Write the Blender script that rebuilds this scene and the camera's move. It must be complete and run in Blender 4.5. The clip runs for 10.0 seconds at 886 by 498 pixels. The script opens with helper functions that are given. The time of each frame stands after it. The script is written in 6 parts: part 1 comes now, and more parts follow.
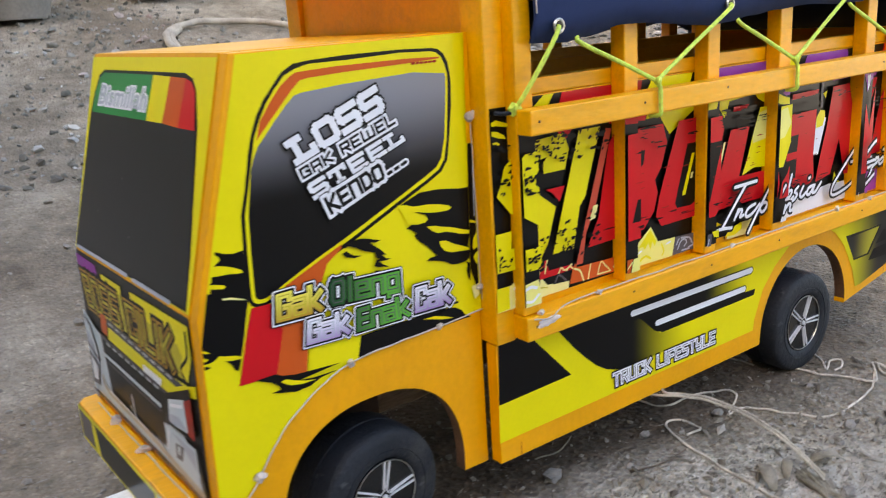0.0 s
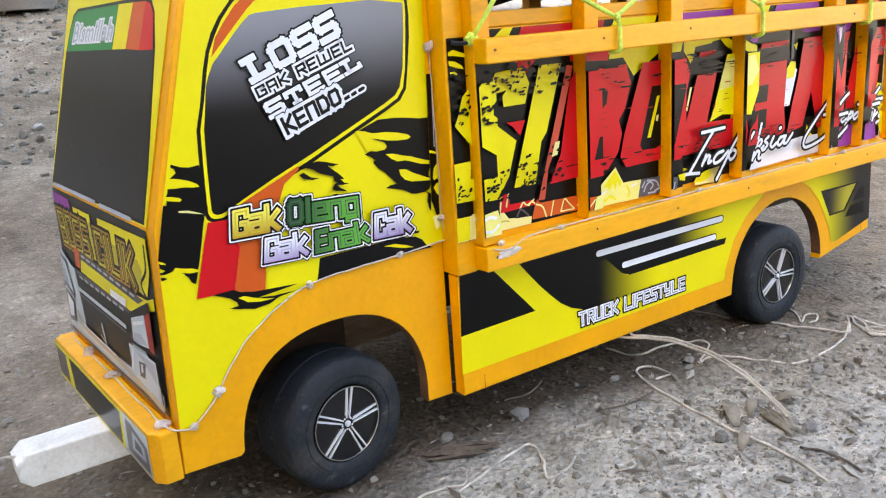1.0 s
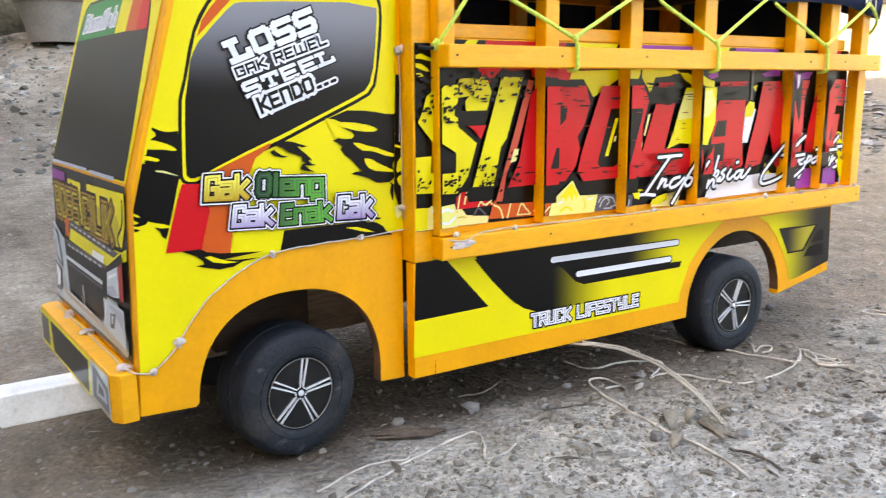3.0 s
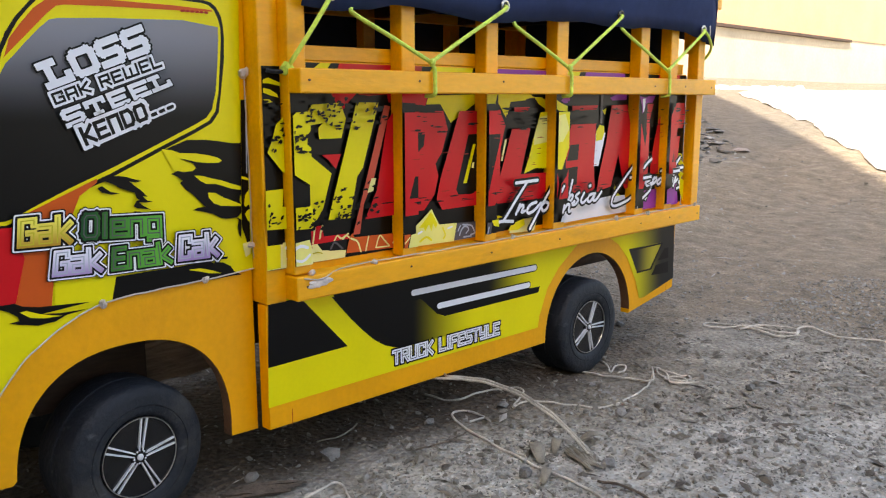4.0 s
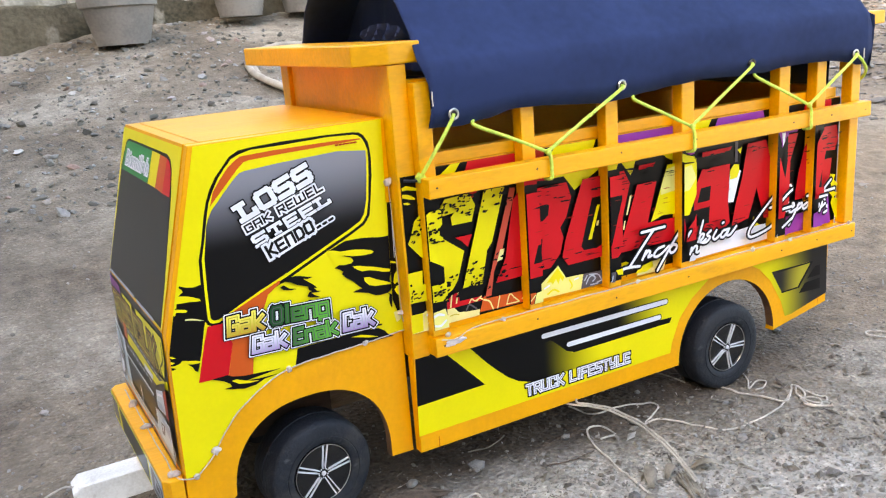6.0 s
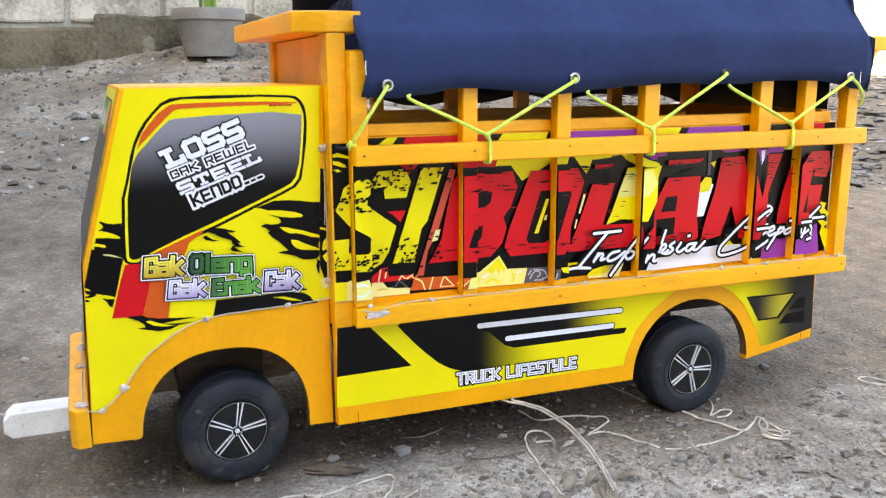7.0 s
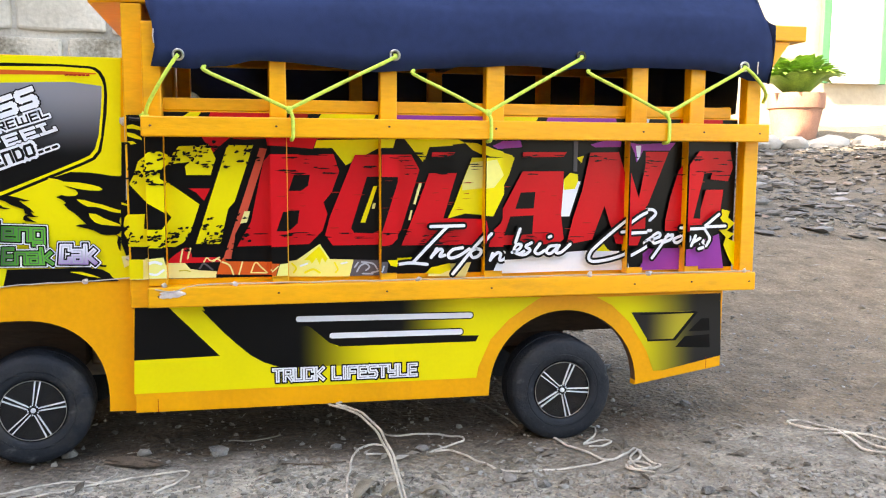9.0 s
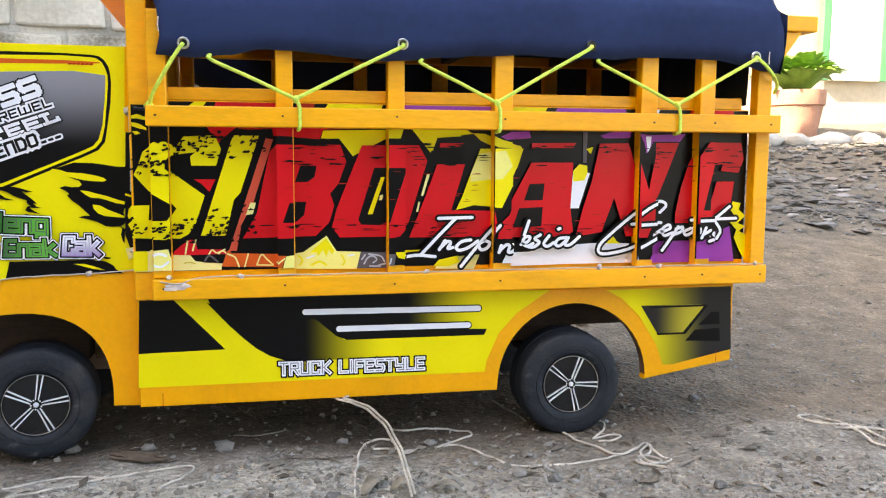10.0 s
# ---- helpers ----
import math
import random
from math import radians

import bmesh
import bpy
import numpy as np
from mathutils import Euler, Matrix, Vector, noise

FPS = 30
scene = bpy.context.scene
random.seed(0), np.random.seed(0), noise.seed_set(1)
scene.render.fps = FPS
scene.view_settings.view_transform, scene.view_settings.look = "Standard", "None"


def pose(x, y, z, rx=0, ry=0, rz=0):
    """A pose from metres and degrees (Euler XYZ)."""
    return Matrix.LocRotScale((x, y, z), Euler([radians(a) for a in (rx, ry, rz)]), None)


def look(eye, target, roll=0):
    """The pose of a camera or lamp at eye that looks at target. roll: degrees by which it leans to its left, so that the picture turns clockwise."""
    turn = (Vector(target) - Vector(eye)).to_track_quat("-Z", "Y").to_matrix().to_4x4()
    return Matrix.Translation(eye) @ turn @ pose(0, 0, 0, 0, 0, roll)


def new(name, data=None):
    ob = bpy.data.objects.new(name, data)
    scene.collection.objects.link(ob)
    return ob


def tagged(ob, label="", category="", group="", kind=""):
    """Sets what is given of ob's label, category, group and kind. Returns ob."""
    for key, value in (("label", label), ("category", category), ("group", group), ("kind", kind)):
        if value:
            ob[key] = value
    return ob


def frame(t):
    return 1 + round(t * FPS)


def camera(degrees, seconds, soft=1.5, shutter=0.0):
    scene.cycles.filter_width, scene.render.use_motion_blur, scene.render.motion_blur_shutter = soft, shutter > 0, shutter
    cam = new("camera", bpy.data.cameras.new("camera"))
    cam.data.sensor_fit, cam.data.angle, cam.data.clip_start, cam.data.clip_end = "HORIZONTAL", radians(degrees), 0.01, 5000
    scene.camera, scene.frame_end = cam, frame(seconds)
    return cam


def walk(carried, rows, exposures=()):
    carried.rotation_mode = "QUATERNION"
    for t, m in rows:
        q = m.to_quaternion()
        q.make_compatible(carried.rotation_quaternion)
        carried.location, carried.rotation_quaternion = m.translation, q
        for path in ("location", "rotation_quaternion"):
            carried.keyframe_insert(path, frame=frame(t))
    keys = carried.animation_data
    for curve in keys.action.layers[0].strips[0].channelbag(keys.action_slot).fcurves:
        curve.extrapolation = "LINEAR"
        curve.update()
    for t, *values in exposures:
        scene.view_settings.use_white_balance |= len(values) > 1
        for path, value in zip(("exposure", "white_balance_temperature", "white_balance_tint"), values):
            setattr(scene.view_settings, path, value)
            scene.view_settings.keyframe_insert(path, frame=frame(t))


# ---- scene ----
cam = camera(56.0, 10.0, 1.12, 0.2)
PATH = [
    (0, (-0.092, -0.439, 0.388), (1.024, 1.127, -0.162), -3.9),
    (0.5, (0.023, -0.42, 0.41), (1.064, 1.155, -0.25), 0.4),
    (1, (-0.08, -0.481, 0.337), (1.013, 1.106, -0.199), -4.1),
    (1.5, (-0.096, -0.446, 0.364), (1.002, 1.093, -0.29), -3.5),
    (2, (-0.091, -0.493, 0.303), (0.873, 1.193, -0.172), -2.8),
    (2.5, (-0.067, -0.532, 0.31), (0.885, 1.178, -0.101), -1.1),
    (2.7, (-0.077, -0.546, 0.349), (0.92, 1.116, -0.144), 0.7),
    (3, (-0.081, -0.555, 0.288), (1.012, 1.077, -0.09), -0.5),
    (3.2, (-0.075, -0.541, 0.307), (1.105, 1.029, -0.072), 0.8),
    (4.3, (-0.064, -0.511, 0.3), (1.344, 0.862, -0.063), -0.5),
    (4.4, (-0.065, -0.511, 0.309), (1.31, 0.889, -0.079), -0.9),
    (4.5, (-0.069, -0.505, 0.312), (1.282, 0.916, -0.081), -1.7),
    (4.9, (-0.097, -0.493, 0.35), (1.141, 1.01, -0.105), -4.7),
    (5, (-0.093, -0.491, 0.358), (1.12, 1.03, -0.105), -5.6),
    (5.2, (-0.072, -0.498, 0.375), (1.09, 1.049, -0.131), -6.0),
    (6.3, (-0.015, -0.714, 0.465), (0.824, 1.028, -0.046), -3.2),
    (6.5, (0.023, -0.738, 0.439), (0.831, 1.027, -0.04), -2.3),
    (7, (0.083, -0.73, 0.384), (0.8, 1.091, -0.031), -0.3),
    (7.1, (0.096, -0.718, 0.361), (0.802, 1.112, -0.027), -0.2),
    (7.5, (0.173, -0.717, 0.3), (0.728, 1.186, 0.031), -0.8),
    (8, (0.26, -0.75, 0.311), (0.68, 1.195, 0.106), -1.0),
    (8.5, (0.326, -0.773, 0.298), (0.724, 1.174, 0.077), -0.2),
    (9, (0.382, -0.779, 0.288), (0.793, 1.165, 0.067), 0.3),
    (9.5, (0.383, -0.776, 0.283), (0.793, 1.169, 0.061), 0.4),
    (9.6, (0.378, -0.777, 0.27), (0.793, 1.171, 0.083), 0.1),
    (10, (0.375, -0.768, 0.281), (0.79, 1.176, 0.056), 0.3),
]
walk(cam, [(t, look(eye, target, roll)) for t, eye, target, roll in PATH], exposures=[(0, 2.57, 7150, 11), (0.5, 2.75, 7150, 11), (1, 2.94, 7150, 11), (1.5, 2.96, 7150, 11), (2, 3.03, 7150, 11), (3, 3.04, 7150, 11), (3.2, 3.03, 7150, 11), (4.3, 2.11, 7150, 11), (4.5, 2.11, 7150, 11), (5, 2.62, 7150, 11), (5.2, 2.73, 7150, 11), (6.3, 3.05, 7150, 11), (7, 3.00, 7150, 11), (7.5, 2.88, 7350, 11), (8, 2.90, 7350, 11), (8.5, 2.95, 7350, 11), (9, 2.88, 7350, 11), (9.5, 2.85, 7350, 11), (10, 2.79, 7350, 11)])

# ---- light ----
world = bpy.data.worlds.new("sky")
scene.world = world
world.use_nodes = True
SUN = Vector((0.75, 0.25, -0.6)).normalized()
wn = world.node_tree.nodes
sky = wn.new("ShaderNodeTexSky")
sky.sky_type = "NISHITA"
sky.sun_disc = False
sky.air_density, sky.dust_density, sky.ozone_density = 1.0, 3.0, 0.6
sky.sun_elevation = math.asin(-SUN.z)
sky.sun_rotation = math.atan2(-SUN.x, -SUN.y)
wn["Background"].inputs["Strength"].default_value = 0.14
world.node_tree.links.new(sky.outputs["Color"], wn["Background"].inputs["Color"])
sun = new("sun", bpy.data.lights.new("sun", "SUN"))
sun.data.energy, sun.data.angle, sun.data.color = 4.0, radians(0.5), (1.0, 0.94, 0.84)
sun.matrix_world = Matrix.Translation((-6, -4, 8)) @ SUN.to_track_quat("-Z", "Y").to_matrix().to_4x4()

# ---- materials ----
def material(name, color, rough=0.5, var=0.15, scale=20.0, bump=0.0, bump_scale=200.0, metal=0.0, tint=None, stretch=(1, 1, 1), spec=0.5, coat=0.0):
    """Paint, wood, cloth: a base colour, broad stains, fine grain, and fine relief."""
    m = bpy.data.materials.new(name)
    m.use_nodes = True
    n, l = m.node_tree.nodes, m.node_tree.links
    b = n["Principled BSDF"]
    b.inputs["Roughness"].default_value, b.inputs["Metallic"].default_value = rough, metal
    b.inputs["Specular IOR Level"].default_value, b.inputs["Coat Weight"].default_value = spec, coat
    geo, mp = n.new("ShaderNodeNewGeometry"), n.new("ShaderNodeMapping")
    mp.inputs["Scale"].default_value = stretch
    l.new(geo.outputs["Position"], mp.inputs["Vector"])
    broad, fine = n.new("ShaderNodeTexNoise"), n.new("ShaderNodeTexNoise")
    broad.inputs["Scale"].default_value, broad.inputs["Detail"].default_value = scale, 4
    fine.inputs["Scale"].default_value, fine.inputs["Detail"].default_value = scale * 14, 3
    mix = n.new("ShaderNodeMath")
    mix.operation = "MULTIPLY_ADD"
    mix.inputs[1].default_value = 0.65
    add = n.new("ShaderNodeMath")
    add.operation = "MULTIPLY"
    add.inputs[1].default_value = 0.35
    for t in (broad, fine):
        l.new(mp.outputs["Vector"], t.inputs["Vector"])
    l.new(fine.outputs["Fac"], add.inputs[0])
    l.new(broad.outputs["Fac"], mix.inputs[0])
    l.new(add.outputs[0], mix.inputs[2])
    ramp = n.new("ShaderNodeValToRGB")
    dark = tint or tuple(c * (1 - 2.2 * var) for c in color)
    ramp.color_ramp.elements[0].position, ramp.color_ramp.elements[0].color = 0.33, (*[max(c, 0) for c in dark], 1)
    ramp.color_ramp.elements[1].position, ramp.color_ramp.elements[1].color = 0.6, (*[min(c * (1 + 0.5 * var), 1) for c in color], 1)
    l.new(mix.outputs[0], ramp.inputs["Fac"])
    l.new(ramp.outputs["Color"], b.inputs["Base Color"])
    if bump:
        t, bp = n.new("ShaderNodeTexNoise"), n.new("ShaderNodeBump")
        t.inputs["Scale"].default_value, t.inputs["Detail"].default_value = bump_scale, 5
        bp.inputs["Strength"].default_value, bp.inputs["Distance"].default_value = bump, 0.5 / bump_scale
        l.new(mp.outputs["Vector"], t.inputs["Vector"])
        l.new(t.outputs["Fac"], bp.inputs["Height"])
        l.new(bp.outputs["Normal"], b.inputs["Normal"])
    return m


def ink(name, color, rough=0.28):
    return material(name, color, rough, 0.022, 22, 0.04, 900, spec=0.2)


def fade(name, axis, a, b, first, second):
    """A printed ink that runs from one colour to another along an axis, between a and b metres."""
    m = ink(name, first)
    n, l = m.node_tree.nodes, m.node_tree.links
    geo, sep, rng, mix = (n.new(t) for t in ("ShaderNodeNewGeometry", "ShaderNodeSeparateXYZ", "ShaderNodeMapRange", "ShaderNodeMix"))
    mix.data_type = "RGBA"
    l.new(geo.outputs["Position"], sep.inputs[0])
    l.new(sep.outputs[axis], rng.inputs["Value"])
    rng.interpolation_type = "SMOOTHSTEP"
    rng.inputs["From Min"].default_value, rng.inputs["From Max"].default_value = a, b
    l.new(rng.outputs["Result"], mix.inputs["Factor"])
    mix.inputs["A"].default_value, mix.inputs["B"].default_value = (*first, 1), (*second, 1)
    l.new(mix.outputs["Result"], n["Principled BSDF"].inputs["Base Color"])
    return m


YEL, BLK = (0.83, 0.715, 0.008), (0.0024, 0.0022, 0.0024)
INK = {
    "yellow": ink("yellow print", YEL), "black": ink("black print", BLK), "red": ink("red print", (0.62, 0.008, 0.014)),
    "brick": ink("brick red print", (0.36, 0.018, 0.008)), "orange": ink("orange print", (0.62, 0.10, 0.014)),
    "purple": ink("purple print", (0.30, 0.045, 0.34)), "white": ink("white print", (0.80, 0.80, 0.84)),
    "cream": ink("cream print", (0.84, 0.77, 0.30)), "grey": ink("grey print", (0.10, 0.09, 0.10)),
    "gold": fade("gold print", 2, 0.209, 0.230, (0.44, 0.22, 0.02), (0.88, 0.78, 0.12)), "green": fade("green print", 0, 0.136, 0.190, (0.012, 0.075, 0.022), (0.11, 0.42, 0.05)),
    "lilac": fade("lilac print", 2, 0.190, 0.206, (0.36, 0.24, 0.50), (0.80, 0.78, 0.86)), "leaf": ink("flag green print", (0.02, 0.25, 0.06)),
    "amber": ink("amber print", (0.89, 0.392, 0.002)), "frost": ink("pale blue grey print", (0.55, 0.62, 0.66)), "sand": ink("sand print", (0.46, 0.40, 0.33)),
    "lemon": ink("pale lemon print", (0.84, 0.78, 0.22)), "coral": ink("coral red print", (0.60, 0.085, 0.045)), "olive": ink("olive yellow print", (0.55, 0.47, 0.03)), "silver": ink("silver grey print", (0.42, 0.45, 0.52)),
    "fade_a": fade("black to yellow print", 0, 0.504, 0.577, BLK, YEL), "fade_b": fade("black fading print", 0, 0.407, 0.491, BLK, YEL),
    "fade_c": fade("yellow to soot print", 0, 0.728, 0.818, YEL, (0.022, 0.021, 0.02)), "soot": fade("soot print", 0, 0.758, 0.80, (0.02, 0.018, 0.018), (0.45, 0.38, 0.03)),
    "glass": fade("window print", 2, 0.285, 0.35, (0.0045, 0.0042, 0.0045), (0.25, 0.25, 0.28)), "screen": ink("windscreen print", (0.026, 0.0245, 0.023)),
}
AMBER = material("amber gloss paint", (0.89, 0.392, 0.002), 0.36, 0.05, 16, 0.10, 260, spec=0.34)
PALEWOOD = material("pale weathered board", (0.58, 0.50, 0.41), 0.85, 0.2, 30, 0.5, 140, stretch=(0.12, 1, 1))
AMBER_ROUGH = material("amber paint on rough wood", (0.91, 0.415, 0.003), 0.36, 0.08, 22, 0.18, 170, stretch=(0.3, 1, 1), spec=0.42)
SAWN = material("rough sawn grey wood", (0.36, 0.27, 0.19), 0.9, 0.35, 30, 0.9, 260, tint=(0.10, 0.065, 0.04), stretch=(0.15, 1, 1))
EDGE = material("dark brown arch edge", (0.17, 0.075, 0.035), 0.8, 0.25, 40, 0.4, 160)
DARKWOOD = material("dark stained wood", (0.06, 0.035, 0.022), 0.8, 0.25, 30, 0.5, 160, stretch=(0.2, 1, 1))
WHITEPAINT = material("white painted wood", (0.86, 0.85, 0.80), 0.5, 0.1, 30, 0.3, 180, tint=(0.66, 0.63, 0.56))
CLOTH = material("navy canvas", (0.020, 0.033, 0.092), 0.82, 0.12, 7, 0.5, 1400, spec=0.14)
CORD = material("lime yellow cord", (0.62, 0.80, 0.10), 0.6, 0.12, 300, 0.7, 700)
RUBBER = material("black foam rubber", (0.0105, 0.0130, 0.0180), 0.62, 0.25, 38, 0.6, 300, tint=(0.022, 0.025, 0.032), spec=0.28)
RIMBLACK = material("gloss black plastic", (0.008, 0.008, 0.009), 0.25, 0.1, 60)
CHROME = material("bright silver print", (0.80, 0.80, 0.82), 0.35, 0.08, 80, metal=0.25)


def scuffed(m, colour, scale, lo, hi, most=1.0, stretch=(1, 1, 1)):
    """Marks of another colour where a noise is high: scuffs, stains, dust."""
    n, l = m.node_tree.nodes, m.node_tree.links
    geo, mp, t, rng, mix = (n.new(k) for k in ("ShaderNodeNewGeometry", "ShaderNodeMapping", "ShaderNodeTexNoise", "ShaderNodeMapRange", "ShaderNodeMix"))
    mp.inputs["Scale"].default_value = stretch
    l.new(geo.outputs["Position"], mp.inputs["Vector"])
    l.new(mp.outputs["Vector"], t.inputs["Vector"])
    t.inputs["Scale"].default_value, t.inputs["Detail"].default_value, t.inputs["Roughness"].default_value = scale, 7, 0.65
    rng.inputs["From Min"].default_value, rng.inputs["From Max"].default_value, rng.inputs["To Max"].default_value = lo, hi, most
    l.new(t.outputs["Fac"], rng.inputs["Value"])
    l.new(rng.outputs["Result"], mix.inputs["Factor"])
    mix.data_type = "RGBA"
    b = n["Principled BSDF"].inputs["Base Color"]
    l.new(b.links[0].from_socket, mix.inputs["A"])
    mix.inputs["B"].default_value = (*colour, 1)
    l.new(mix.outputs["Result"], b)


scuffed(RUBBER, (0.10, 0.10, 0.105), 70, 0.60, 0.72, 0.7, (1, 1, 1.6))
scuffed(RUBBER, (0.16, 0.14, 0.11), 16, 0.56, 0.75, 0.35)
scuffed(AMBER, (0.66, 0.27, 0.01), 26, 0.58, 0.72, 0.35, (1, 1, 0.35))
scuffed(AMBER_ROUGH, (0.60, 0.26, 0.02), 40, 0.58, 0.70, 0.45, (0.3, 1, 1))
scuffed(WHITEPAINT, (0.42, 0.37, 0.30), 45, 0.58, 0.70, 0.6)
scuffed(CLOTH, (0.05, 0.070, 0.15), 9, 0.56, 0.76, 0.14, (0.6, 1, 1.5))
STEEL = material("nickel plated steel", (0.62, 0.60, 0.56), 0.3, 0.15, 200, metal=1.0)
RUST = material("rusty nail head", (0.10, 0.05, 0.02), 0.7, 0.3, 400)
STRING = material("dirty cotton string", (0.60, 0.55, 0.47), 0.9, 0.25, 60, 0.8, 1200)
WIRE = material("clear wire", (0.55, 0.47, 0.40), 0.35, 0.1, 200)
GLUE = material("hot glue blob", (0.80, 0.70, 0.65), 0.35, 0.16, 260)
GLUE.node_tree.nodes["Principled BSDF"].inputs["Transmission Weight"].default_value = 0.35
TAPE = material("clear tape", (0.95, 0.84, 0.78), 0.3, 0.08, 120, 0.6, 300)
TAPE.node_tree.nodes["Principled BSDF"].inputs["Transmission Weight"].default_value = 0.3
DIRTY = material("soiled cotton string", (0.50, 0.45, 0.37), 0.9, 0.25, 60, 0.9, 900)
STONE = material("grey field stone", (0.22, 0.205, 0.185), 0.9, 0.3, 50, 0.8, 220)
BARK = material("dry bark", (0.12, 0.09, 0.065), 0.9, 0.3, 90, 0.9, 300)
STRAW = material("dry leaf", (0.27, 0.24, 0.185), 0.8, 0.25, 90, 0.5, 300)
BLOCK = material("whitewashed concrete block", (0.68, 0.62, 0.52), 0.92, 0.12, 4, 0.35, 40, tint=(0.50, 0.45, 0.36))
SMEAR = material("dirty smeared plaster", (0.185, 0.145, 0.088), 0.95, 0.3, 7, 0.8, 40, tint=(0.055, 0.042, 0.022))
BLOCKDIRTY = material("dirty concrete block", (0.58, 0.52, 0.42), 0.92, 0.25, 6, 0.4, 40, tint=(0.17, 0.145, 0.10))
scuffed(BLOCK, (0.34, 0.31, 0.24), 5, 0.54, 0.68, 0.6)
MORTAR = material("grey mortar", (0.56, 0.52, 0.45), 0.95, 0.25, 6, 0.6, 50, tint=(0.36, 0.325, 0.265))
scuffed(BLOCKDIRTY, (0.15, 0.12, 0.075), 5, 0.50, 0.64, 0.8, (1, 1, 0.55))
MOSS = material("mossy damp plaster", (0.155, 0.125, 0.078), 0.95, 0.35, 5, 0.9, 50, tint=(0.04, 0.035, 0.018))
for m in (SMEAR, MOSS):
    scuffed(m, (0.46, 0.41, 0.32), 5.5, 0.58, 0.68, 0.75, (1, 1, 0.6))
CEMENT = material("pale cement", (0.50, 0.46, 0.40), 0.9, 0.12, 2.5, 0.6, 40)
PLASTER = material("cream wall paint", (0.44, 0.38, 0.28), 0.85, 0.08, 2, 0.3, 40)
PEACH = material("peach wall paint", (0.60, 0.31, 0.17), 0.85, 0.06, 2, 0.3, 40)
SHUTTER = material("white panel paint", (0.72, 0.71, 0.66), 0.6, 0.05, 3)
LEAFGREEN = material("green frame paint", (0.08, 0.26, 0.10), 0.5, 0.1, 6)
POTGREY = material("grey plastic pot", (0.235, 0.212, 0.185), 0.6, 0.15, 8, 0.2, 60)
TERRA = material("terracotta", (0.40, 0.20, 0.125), 0.85, 0.15, 10, 0.4, 90)
FOLIAGE = material("green leaf", (0.22, 0.36, 0.05), 0.45, 0.3, 9, tint=(0.07, 0.17, 0.022))
SOIL = material("dark soil", (0.05, 0.04, 0.03), 0.95, 0.3, 30, 0.8, 90)
HOSE = material("faded hose", (0.42, 0.36, 0.28), 0.7, 0.2, 20)
ROOF = material("clay roof tile", (0.25, 0.11, 0.07), 0.85, 0.2, 4, 0.5, 20)


